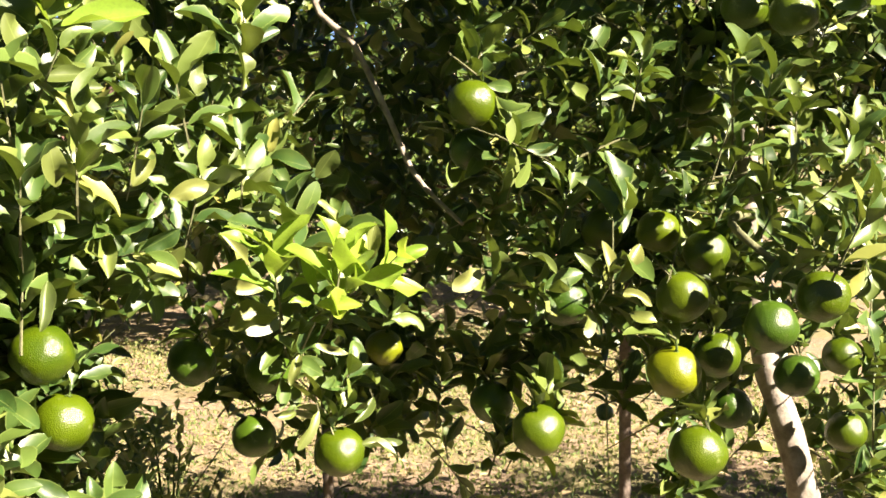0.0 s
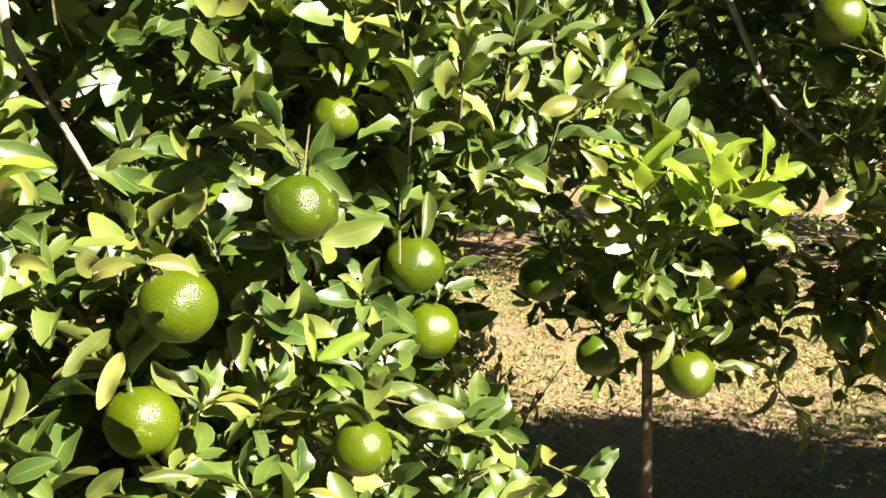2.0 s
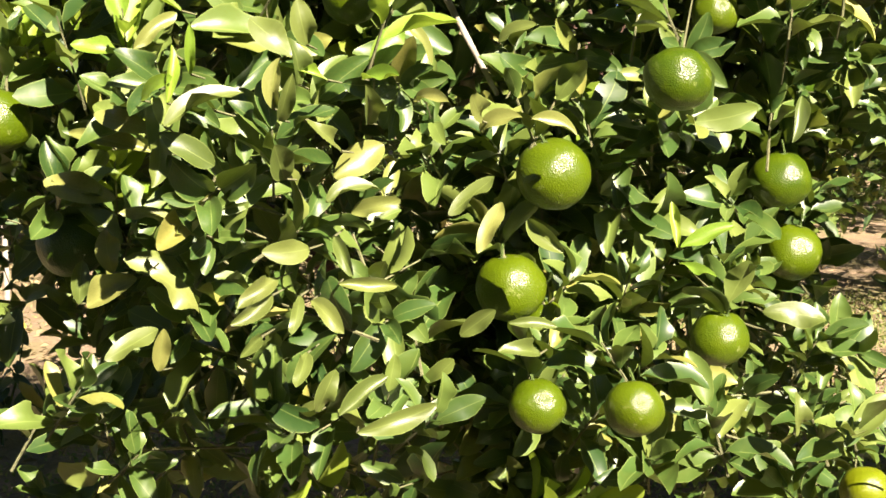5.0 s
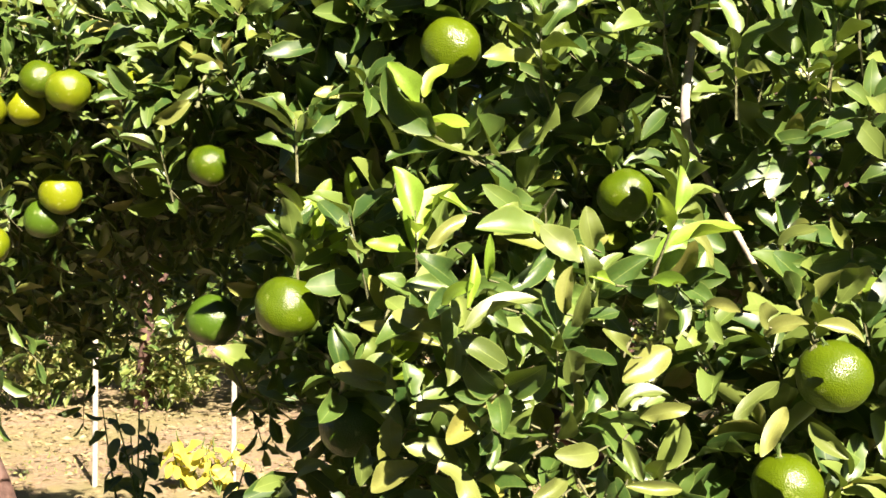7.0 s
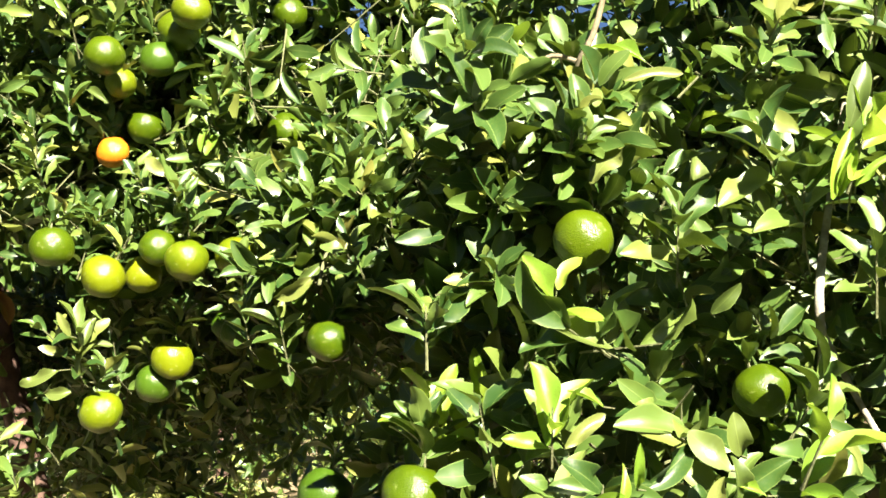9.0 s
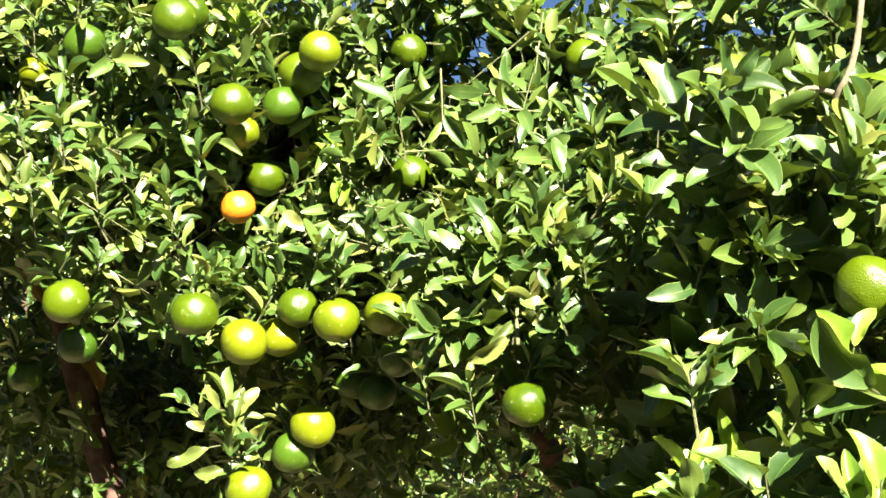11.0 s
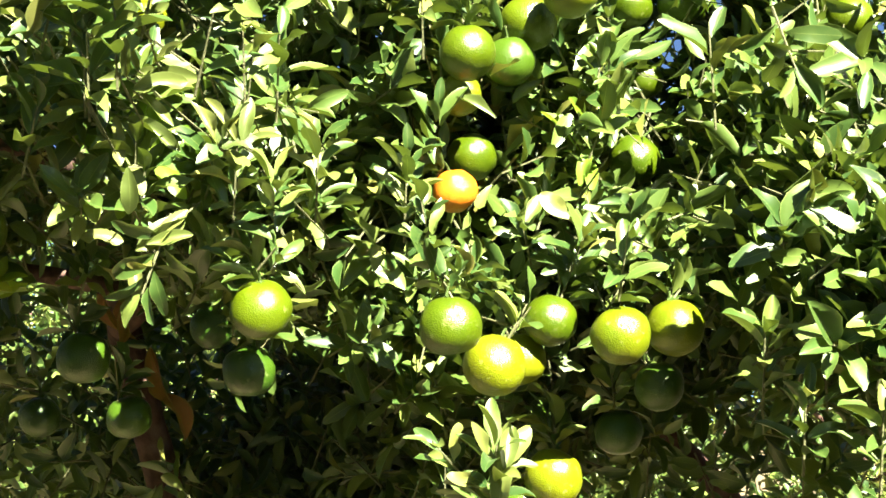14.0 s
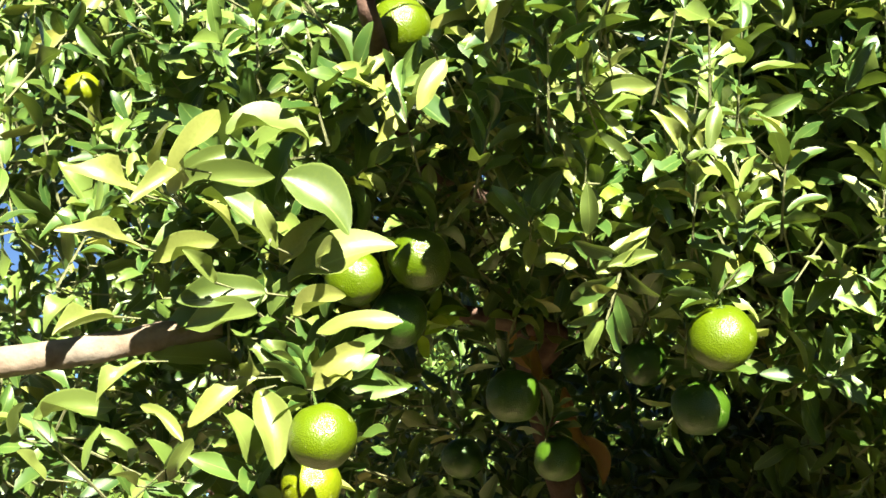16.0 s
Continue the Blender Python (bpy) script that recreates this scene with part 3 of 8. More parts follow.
orange(B, -1.193, 0.950, 0.929, 0.083, shade_green)
orange(B, -0.572, 1.414, 1.227, 0.068, green)
orange(B, -1.079, 0.999, 1.393, 0.075, green)

# fruit of tree C
orange(C, -1.714, 1.183, 1.020, 0.090, shade_green)
orange(C, -2.108, 1.116, 1.436, 0.072, green)
orange(C, -2.143, 0.919, 1.423, 0.076, green)
orange(C, -2.145, 1.027, 1.378, 0.081, lime)
orange(C, -2.160, 1.122, 1.388, 0.072, lime)
orange(C, -2.095, 1.461, 1.837, 0.067, green, False)
orange(C, -1.792, 1.559, 1.898, 0.075, green)
orange(C, -2.289, 1.030, 1.974, 0.074, green)
orange(C, -2.336, 1.023, 1.933, 0.073, shade_green)
orange(C, -2.060, 1.132, 1.880, 0.076, lime)
orange(C, -2.146, 1.169, 1.862, 0.083, green)
orange(C, -2.159, 1.134, 1.801, 0.072, shade_green)
orange(C, -2.157, 1.014, 1.784, 0.075, green)
orange(C, -3.032, 1.828, 1.979, 0.074, lime)
orange(C, -2.248, 1.173, 1.686, 0.072, green, "all")
orange(C, -2.095, 1.408, 1.698, 0.080, green, "all")
orange(C, -2.184, 1.620, 1.849, 0.062, green)
orange(C, -2.017, 1.447, 1.946, 0.077, shade_green)
orange(C, -2.062, 1.665, 2.004, 0.062, green)
orange(C, -1.905, 1.793, 1.932, 0.062, green)
orange(C, -1.514, 1.467, 1.782, 0.068, shade_green)
orange(C, -1.614, 1.085, 1.268, 0.068, green)
orange(C, -2.513, 0.849, 1.687, 0.069, shade_green)
orange(C, -2.737, 0.895, 1.421, 0.077, shade_green)
orange(C, -2.348, 0.818, 1.453, 0.076, green)
orange(C, -2.442, 0.905, 1.386, 0.070, shade_green)
orange(C, -2.750, 0.995, 1.337, 0.068, shade_green)
orange(C, -2.006, 1.105, 1.409, 0.077, lime)
orange(C, -1.962, 1.180, 1.419, 0.077, lime)
orange(C, -2.028, 1.280, 1.348, 0.070, shade_green)
orange(C, -2.258, 1.405, 1.305, 0.066, shade_green)
orange(C, -2.106, 1.310, 1.287, 0.070, shade_green)
orange(C, -2.154, 1.192, 1.231, 0.080, lime)
orange(C, -2.203, 1.191, 1.185, 0.078, shade_green)
orange(C, -2.159, 1.044, 1.135, 0.079, lime)
orange(C, -3.071, 2.697, 0.865, 0.070, shade_green)
orange(C, -2.865, 2.822, 0.821, 0.060, shade_green)
orange(C, -1.760, 1.694, 1.220, 0.061, shade_green)
orange(C, -2.613, 0.615, 1.559, 0.075, green)
orange(C, -2.676, 0.637, 1.499, 0.072, shade_green)
orange(C, -2.620, 1.034, 1.462, 0.066, shade_green)
orange(C, -2.932, 0.985, 1.344, 0.065, shade_green)
orange(C, -2.435, 2.060, 1.564, 0.062, lime)
orange(C, -2.477, 1.508, 1.845, 0.062, green)
orange(C, -2.080, 1.390, 1.935, 0.071, green)
orange(C, -2.075, 1.492, 2.007, 0.072, green)
orange(C, -2.579, 0.562, 1.818, 0.072, green)
orange(C, -2.675, 0.963, 1.926, 0.062, lime)
orange(C, -2.627, 1.389, 1.641, 0.060, green)
orange(C, -2.030, 1.586, 1.635, 0.067, green, False)
orange(C, -2.078, 1.543, 1.609, 0.066, green, False)
orange(C, -2.355, 0.855, 1.900, 0.073, shade_green)
orange(C, -2.220, 0.944, 1.933, 0.079, green)
orange(C, -2.553, 0.428, 1.352, 0.069, green)
orange(C, -2.664, 0.561, 1.539, 0.068, green)
orange(C, -2.958, 0.796, 1.448, 0.060, green)
orange(C, -2.689, 0.517, 1.308, 0.069, lime)
orange(C, -3.236, 0.504, 1.902, 0.057, lime)

# leafy shoots of tree A
clump(A, -0.69, 1.53, 1.19)
clump(A, -0.67, 1.54, 1.26)
clump(A, -0.67, 1.54, 1.27)
clump(A, -0.65, 1.55, 1.27)
clump(A, -0.65, 1.55, 1.21)
clump(A, -0.61, 1.55, 1.16)
clump(A, -0.60, 1.62, 0.85)
clump(A, -0.60, 1.63, 0.88)
clump(A, -0.60, 1.56, 1.14)
clump(A, -0.60, 1.63, 0.85)
clump(A, -0.59, 1.56, 1.14)
clump(A, -0.58, 1.57, 1.20)
clump(A, -0.58, 1.64, 0.86)
clump(A, -0.58, 1.57, 1.17)
clump(A, -0.58, 1.59, 1.02)
clump(A, -0.58, 1.57, 1.24)
clump(A, -0.57, 1.64, 0.90)
clump(A, -0.57, 1.60, 0.97)
clump(A, -0.57, 1.62, 0.80)
clump(A, -0.56, 1.66, 0.94)
clump(A, -0.56, 1.63, 0.84)
clump(A, -0.55, 1.57, 1.20)
clump(A, -0.55, 1.62, 1.03)
clump(A, -0.55, 1.61, 1.00)
clump(A, -0.55, 1.65, 0.90)
clump(A, -0.55, 1.58, 1.19)
clump(A, -0.54, 1.58, 1.18)
clump(A, -0.54, 1.63, 0.81)
clump(A, -0.54, 1.58, 1.22)
clump(A, -0.54, 1.61, 0.98)
clump(A, -0.53, 1.65, 0.87)
clump(A, -0.53, 1.62, 1.02)
clump(A, -0.52, 1.63, 1.05)
clump(A, -0.52, 1.62, 1.00)
clump(A, -0.51, 1.42, 1.15)
clump(A, -0.45, 1.47, 0.78)
clump(A, -0.44, 1.56, 1.27)
clump(A, -0.43, 1.50, 1.39)
clump(A, -0.42, 1.41, 1.20)
clump(A, -0.41, 1.68, 0.48)
clump(A, -0.41, 1.49, 1.12)
clump(A, -0.40, 1.53, 0.69)
clump(A, -0.39, 1.62, 1.18)
clump(A, -0.39, 1.59, 1.06)
clump(A, -0.39, 1.64, 1.36)
clump(A, -0.37, 1.68, 0.47)
clump(A, -0.34, 1.69, 1.27)
clump(A, -0.33, 1.80, 1.41)
clump(A, -0.32, 1.72, 1.11)
clump(A, -0.28, 1.86, 1.17)
clump(A, -0.28, 1.70, 1.45)
clump(A, -0.27, 1.75, 1.00)
clump(A, -0.26, 1.85, 0.85)
clump(A, -0.26, 1.80, 1.29)
clump(A, -0.20, 1.65, 0.94)
clump(A, -0.19, 2.17, 0.86)
clump(A, -0.17, 1.66, 1.08)
clump(A, -0.17, 1.78, 0.90)
clump(A, -0.15, 1.50, 1.05)
clump(A, -0.11, 2.17, 0.88)
clump(A, -0.11, 2.17, 0.85)
clump(A, -0.10, 2.17, 0.86)
clump(A, -0.10, 2.15, 0.77)
clump(A, -0.09, 1.87, 0.83)
clump(A, -0.08, 2.15, 0.77)
clump(A, -0.07, 2.17, 0.88)
clump(A, -0.06, 2.16, 0.82)
clump(A, 0.07, 1.85, 1.40)
clump(A, 0.09, 1.96, 1.29)
clump(A, 0.09, 1.96, 1.15)
clump(A, 0.09, 1.71, 1.06)
clump(A, 0.10, 1.86, 0.87)
clump(A, 0.11, 1.81, 1.15)
clump(A, 0.14, 1.80, 1.27)
clump(A, 0.14, 1.85, 0.82)
clump(A, 0.14, 1.87, 1.05)
clump(A, 0.16, 1.87, 0.92)
clump(A, 0.19, 1.88, 1.38)
clump(A, 0.19, 1.91, 1.27)
clump(A, 0.22, 1.77, 1.20)
clump(A, 0.22, 1.78, 1.02)
clump(A, 0.28, 1.84, 0.90)
clump(A, 0.29, 1.78, 1.35)
clump(A, 0.30, 1.87, 1.24)
clump(A, 0.32, 2.06, 1.05)
clump(A, 0.32, 2.07, 1.10)
clump(A, 0.34, 1.84, 0.71)
clump(A, 0.35, 2.06, 1.08)
clump(A, 0.36, 2.05, 1.04)
clump(A, 0.36, 2.06, 1.07)
clump(A, 0.36, 1.87, 0.81)
clump(A, 0.38, 1.95, 0.91)
clump(A, 0.38, 1.98, 0.98)
clump(A, 0.38, 2.02, 1.04)
clump(A, 0.39, 2.02, 1.06)
clump(A, 0.40, 1.77, 1.22)
clump(A, 0.41, 2.01, 1.41)
clump(A, 0.42, 1.98, 0.98)
clump(A, 0.44, 2.00, 1.45)
clump(A, 0.44, 1.75, 1.00)
clump(A, 0.45, 1.98, 1.03)
clump(A, 0.45, 1.98, 1.06)
clump(A, 0.46, 2.24, 1.36)
clump(A, 0.46, 1.77, 1.33)
clump(A, 0.46, 1.99, 1.43)
clump(A, 0.47, 2.00, 1.39)
clump(A, 0.47, 1.99, 1.47)
clump(A, 0.50, 1.99, 1.36)
clump(A, 0.50, 1.72, 1.16)
clump(A, 0.50, 2.23, 1.34)
clump(A, 0.52, 1.98, 1.40)
clump(A, 0.52, 1.98, 1.48)
clump(A, 0.52, 1.96, 1.04)
clump(A, 0.53, 1.98, 1.45)
clump(A, 0.57, 1.84, 1.21)
clump(A, 0.57, 1.79, 1.00)
clump(A, 0.58, 1.90, 1.46)
clump(A, 0.59, 1.68, 1.45)
clump(A, 0.62, 1.89, 1.46)
clump(A, 0.62, 1.70, 1.17)
clump(A, 0.64, 1.78, 1.04)
clump(A, 0.64, 1.70, 0.90)
clump(A, 0.66, 1.72, 0.77)
clump(A, 0.69, 2.01, 0.68)
clump(A, 0.72, 2.01, 0.70)

# leafy shoots of tree B
clump(B, -1.50, 1.26, 1.42)
clump(B, -1.48, 1.22, 1.20)
clump(B, -1.47, 1.41, 1.85)
clump(B, -1.46, 1.12, 1.14)
clump(B, -1.45, 1.31, 1.64)
clump(B, -1.44, 1.17, 1.46)
clump(B, -1.40, 1.31, 1.32)
clump(B, -1.38, 1.02, 1.10)
clump(B, -1.36, 1.04, 0.98)
clump(B, -1.36, 1.21, 1.31)
clump(B, -1.35, 1.32, 1.81)
clump(B, -1.32, 1.17, 1.20)
clump(B, -1.32, 1.15, 1.52)
clump(B, -1.32, 1.04, 0.91)
clump(B, -1.28, 1.24, 1.70)
clump(B, -1.27, 1.06, 1.06)
clump(B, -1.26, 1.13, 1.41)
clump(B, -1.26, 1.10, 0.94)
clump(B, -1.26, 1.26, 1.67)
clump(B, -1.25, 1.09, 0.84)
clump(B, -1.24, 1.02, 0.58)
clump(B, -1.23, 1.12, 0.88)
clump(B, -1.21, 1.14, 1.63)
clump(B, -1.19, 1.25, 1.64)
clump(B, -1.19, 1.22, 1.76)
clump(B, -1.18, 1.12, 1.38)
clump(B, -1.18, 1.06, 1.16)
clump(B, -1.17, 1.12, 1.27)
clump(B, -1.16, 0.99, 1.04)
clump(B, -1.15, 1.09, 1.50)
clump(B, -1.15, 1.16, 1.41)
clump(B, -1.14, 1.32, 1.85)
clump(B, -1.13, 1.31, 1.65)
clump(B, -1.12, 0.97, 0.76)
clump(B, -1.12, 1.14, 1.42)
clump(B, -1.09, 0.97, 0.88)
clump(B, -1.06, 1.24, 1.76)
clump(B, -1.04, 0.96, 1.15)
clump(B, -1.04, 1.13, 1.51)
clump(B, -1.04, 0.99, 1.01)
clump(B, -1.03, 1.20, 1.16)
clump(B, -1.02, 1.17, 1.40)
clump(B, -1.02, 0.89, 0.72)
clump(B, -1.01, 1.20, 1.62)
clump(B, -1.01, 1.00, 0.81)
clump(B, -1.00, 1.08, 1.28)
clump(B, -1.00, 1.22, 1.18)
clump(B, -0.99, 1.23, 1.21)
clump(B, -0.99, 1.23, 1.29)
clump(B, -0.98, 1.06, 1.17)
clump(B, -0.98, 1.23, 1.14)
clump(B, -0.97, 1.24, 1.18)
clump(B, -0.96, 1.24, 1.15)
clump(B, -0.95, 0.86, 1.10)
clump(B, -0.95, 1.22, 1.73)
clump(B, -0.94, 0.95, 0.96)
clump(B, -0.94, 1.26, 1.19)
clump(B, -0.94, 1.19, 1.48)
clump(B, -0.93, 0.96, 1.17)
clump(B, -0.92, 1.13, 1.38)
clump(B, -0.92, 1.27, 1.18)
clump(B, -0.91, 1.04, 1.08)
clump(B, -0.90, 1.28, 1.19)
clump(B, -0.90, 0.99, 0.75)
clump(B, -0.89, 1.16, 1.64)
clump(B, -0.89, 0.92, 0.85)
clump(B, -0.89, 1.31, 1.28)
clump(B, -0.88, 0.87, 1.00)
clump(B, -0.86, 1.22, 1.53)
clump(B, -0.85, 0.94, 1.08)
clump(B, -0.84, 1.31, 1.17)
clump(B, -0.83, 1.04, 0.94)
clump(B, -0.83, 1.09, 0.82)
clump(B, -0.82, 0.99, 0.67)
clump(B, -0.82, 1.21, 0.85)
clump(B, -0.82, 1.24, 1.50)
clump(B, -0.81, 1.22, 0.88)
clump(B, -0.81, 1.10, 1.15)
clump(B, -0.81, 1.24, 1.08)
clump(B, -0.81, 1.23, 0.88)
clump(B, -0.80, 1.30, 1.38)
clump(B, -0.80, 1.29, 0.85)
clump(B, -0.79, 0.98, 0.78)
clump(B, -0.79, 0.91, 0.91)
clump(B, -0.79, 1.28, 0.79)
clump(B, -0.79, 1.29, 0.83)
clump(B, -0.79, 1.24, 0.90)
clump(B, -0.78, 1.16, 1.67)
clump(B, -0.78, 1.29, 0.79)
clump(B, -0.78, 1.27, 0.77)
clump(B, -0.78, 1.28, 0.77)
clump(B, -0.78, 1.06, 1.04)
clump(B, -0.78, 1.29, 0.80)
clump(B, -0.77, 1.30, 0.84)
clump(B, -0.77, 1.26, 1.26)
clump(B, -0.77, 1.20, 0.74)
clump(B, -0.76, 1.30, 0.80)
clump(B, -0.76, 1.31, 0.82)
clump(B, -0.76, 1.21, 1.04)
clump(B, -0.76, 1.29, 0.77)
clump(B, -0.75, 1.29, 0.76)
clump(B, -0.75, 1.27, 0.96)
clump(B, -0.75, 1.15, 0.68)
clump(B, -0.75, 1.29, 0.77)
clump(B, -0.75, 1.31, 0.82)
clump(B, -0.75, 1.30, 0.79)
clump(B, -0.75, 1.30, 0.79)
clump(B, -0.74, 1.17, 0.71)
clump(B, -0.74, 1.28, 0.73)
clump(B, -0.74, 1.31, 0.83)
clump(B, -0.74, 1.31, 0.81)
clump(B, -0.73, 1.18, 0.72)
clump(B, -0.73, 1.22, 1.58)
clump(B, -0.72, 1.22, 0.98)
clump(B, -0.72, 1.23, 1.04)
clump(B, -0.72, 1.16, 1.48)
clump(B, -0.72, 1.18, 0.70)
clump(B, -0.72, 1.23, 1.07)
clump(B, -0.71, 1.31, 0.79)
clump(B, -0.71, 1.19, 1.18)
clump(B, -0.71, 1.23, 1.39)
clump(B, -0.70, 1.32, 0.79)
clump(B, -0.70, 1.25, 1.08)
clump(B, -0.69, 1.24, 1.01)
clump(B, -0.69, 1.19, 0.70)
clump(B, -0.69, 1.23, 0.95)
clump(B, -0.69, 1.26, 1.08)
clump(B, -0.66, 1.23, 1.29)
clump(B, -0.65, 1.20, 0.66)
clump(B, -0.63, 1.23, 0.73)
clump(B, -0.63, 1.27, 0.93)
clump(B, -0.63, 1.38, 1.15)
clump(B, -0.62, 1.14, 0.66)
clump(B, -0.61, 1.39, 0.91)
clump(B, -0.61, 1.30, 1.39)
clump(B, -0.61, 1.24, 0.83)
clump(B, -0.59, 1.20, 1.20)
clump(B, -0.58, 1.19, 0.73)
clump(B, -0.57, 1.22, 1.07)
clump(B, -0.56, 1.38, 1.02)
clump(B, -0.53, 1.41, 1.13)
clump(B, -0.53, 1.35, 0.74)
clump(B, -0.53, 1.39, 0.85)
clump(B, -0.51, 1.37, 0.75)
clump(B, -0.50, 1.27, 1.37)
clump(B, -0.50, 1.41, 1.29)
clump(B, -0.47, 1.18, 0.74)
clump(B, -0.46, 1.36, 0.72)
clump(B, -0.44, 1.38, 1.38)
clump(B, -0.43, 1.35, 0.69)

# leafy shoots of tree C
clump(C, -3.39, 0.51, 1.96)
clump(C, -3.37, 0.55, 1.95)
clump(C, -3.36, 0.60, 1.91)
clump(C, -3.35, 0.56, 1.98)
clump(C, -2.74, 1.42, 1.83)
clump(C, -2.69, 1.38, 1.89)
clump(C, -2.70, 1.43, 1.83)
clump(C, -2.67, 1.41, 1.85)
clump(C, -2.68, 1.45, 1.81)
clump(C, -2.63, 1.38, 1.90)
clump(C, -2.66, 1.47, 1.80)
clump(C, -2.63, 1.46, 1.81)
clump(C, -3.11, 0.85, 1.44)
clump(C, -2.64, 1.48, 1.79)
clump(C, -3.10, 0.85, 1.49)
clump(C, -2.60, 1.46, 1.83)
clump(C, -2.94, 0.25, 1.37)
clump(C, -2.86, 0.68, 1.70)
clump(C, -2.84, 0.56, 1.36)
clump(C, -2.83, 0.32, 1.68)
clump(C, -2.83, 0.58, 1.36)
clump(C, -2.83, 0.58, 1.33)
clump(C, -2.83, 0.56, 1.61)
clump(C, -2.82, 0.59, 1.31)
clump(C, -2.82, 0.59, 1.28)
clump(C, -2.82, 0.34, 1.65)
clump(C, -2.82, 0.59, 1.40)
clump(C, -2.81, 0.63, 1.51)
clump(C, -2.81, 0.60, 1.37)
clump(C, -2.81, 0.61, 1.30)
clump(C, -2.80, 0.62, 1.58)
clump(C, -2.80, 0.62, 1.34)
clump(C, -2.79, 0.63, 1.57)
clump(C, -2.79, 0.63, 1.61)
clump(C, -2.79, 0.64, 1.57)
clump(C, -2.79, 0.64, 1.56)
clump(C, -2.77, 1.45, 1.62)
clump(C, -2.77, 0.36, 1.64)
clump(C, -2.76, 0.47, 1.70)
clump(C, -2.76, 0.67, 1.60)
clump(C, -2.76, 0.67, 1.59)
clump(C, -2.76, 0.53, 1.60)
clump(C, -2.75, 0.45, 1.53)
clump(C, -2.75, 0.58, 1.86)
clump(C, -2.74, 1.48, 1.72)
clump(C, -2.74, 0.58, 1.88)
clump(C, -2.74, 1.47, 1.75)
clump(C, -2.73, 0.61, 1.83)
clump(C, -2.73, 0.69, 1.63)
clump(C, -2.73, 0.37, 1.62)
clump(C, -2.73, 1.51, 1.61)
clump(C, -2.72, 1.51, 1.68)
clump(C, -2.72, 1.49, 1.75)
clump(C, -2.72, 1.53, 1.62)
clump(C, -2.72, 0.60, 1.71)
clump(C, -2.70, 0.73, 1.62)
clump(C, -2.70, 0.64, 1.86)
clump(C, -2.69, 0.60, 1.94)
clump(C, -2.69, 0.73, 1.66)
clump(C, -2.68, 0.72, 1.68)
clump(C, -2.65, 0.48, 1.85)
clump(C, -2.63, 0.51, 1.73)
clump(C, -2.63, 0.68, 1.94)
clump(C, -2.52, 1.47, 1.83)
clump(C, -2.49, 1.45, 1.87)
clump(C, -2.60, 0.80, 1.61)
clump(C, -2.38, 1.79, 1.53)
clump(C, -2.48, 1.46, 1.86)
clump(C, -2.57, 0.66, 1.75)
clump(C, -2.35, 1.78, 1.55)
clump(C, -2.47, 1.52, 1.79)
clump(C, -2.43, 1.44, 1.90)
clump(C, -2.47, 1.52, 1.79)
clump(C, -2.32, 1.78, 1.56)
clump(C, -2.43, 1.48, 1.85)
clump(C, -2.33, 1.82, 1.51)
clump(C, -2.42, 1.49, 1.84)
clump(C, -2.39, 1.46, 1.89)
clump(C, -2.42, 1.52, 1.81)
clump(C, -2.42, 1.54, 1.78)
clump(C, -2.40, 1.51, 1.83)
clump(C, -2.50, 0.71, 1.62)
clump(C, -2.25, 1.80, 1.55)
clump(C, -2.49, 0.59, 1.88)
clump(C, -2.47, 0.83, 1.55)
clump(C, -2.47, 0.81, 1.67)
clump(C, -2.46, 0.96, 1.62)
clump(C, -2.46, 1.05, 1.97)
clump(C, -2.24, 1.83, 1.52)
clump(C, -2.44, 0.70, 1.90)
clump(C, -2.43, 1.07, 2.04)
clump(C, -2.43, 1.10, 1.97)
clump(C, -2.42, 1.24, 1.74)
clump(C, -2.42, 0.95, 1.52)
clump(C, -2.42, 0.70, 1.72)
clump(C, -2.42, 1.26, 1.72)
clump(C, -2.42, 0.96, 2.06)
clump(C, -2.41, 0.81, 1.83)
clump(C, -2.40, 1.00, 1.88)
clump(C, -2.39, 1.29, 1.38)
clump(C, -2.38, 1.30, 1.71)
clump(C, -2.38, 1.17, 1.99)
clump(C, -2.37, 1.12, 2.08)
clump(C, -2.37, 0.92, 1.71)
clump(C, -2.37, 0.78, 1.95)
clump(C, -2.36, 0.84, 1.63)
clump(C, -2.35, 1.32, 1.70)
clump(C, -2.35, 1.31, 1.70)
clump(C, -2.35, 0.89, 1.90)
clump(C, -2.34, 1.30, 1.70)
clump(C, -2.34, 1.34, 1.42)
clump(C, -2.25, 1.54, 1.84)
clump(C, -2.33, 1.34, 1.47)
clump(C, -2.33, 1.14, 1.41)
clump(C, -2.32, 1.14, 1.44)
clump(C, -2.32, 1.18, 1.91)
clump(C, -2.31, 1.16, 1.40)
clump(C, -2.31, 1.10, 1.59)
clump(C, -2.31, 1.16, 1.43)
clump(C, -2.30, 1.06, 1.81)
clump(C, -2.30, 1.23, 1.88)
clump(C, -2.30, 1.07, 1.44)
clump(C, -2.30, 1.18, 1.45)
clump(C, -2.20, 1.56, 1.83)
clump(C, -2.30, 1.26, 1.86)
clump(C, -2.19, 1.55, 1.85)
clump(C, -2.29, 1.19, 1.47)
clump(C, -2.29, 1.25, 1.84)
clump(C, -2.29, 1.23, 1.89)
clump(C, -2.28, 1.10, 1.37)
clump(C, -2.28, 1.36, 1.46)
clump(C, -2.28, 1.30, 1.78)
clump(C, -2.17, 1.54, 1.86)
clump(C, -2.28, 1.08, 1.47)
clump(C, -2.28, 1.21, 1.97)
clump(C, -2.28, 1.19, 1.49)
clump(C, -2.27, 1.09, 1.47)
clump(C, -2.27, 0.98, 1.53)
clump(C, -2.27, 1.20, 1.48)
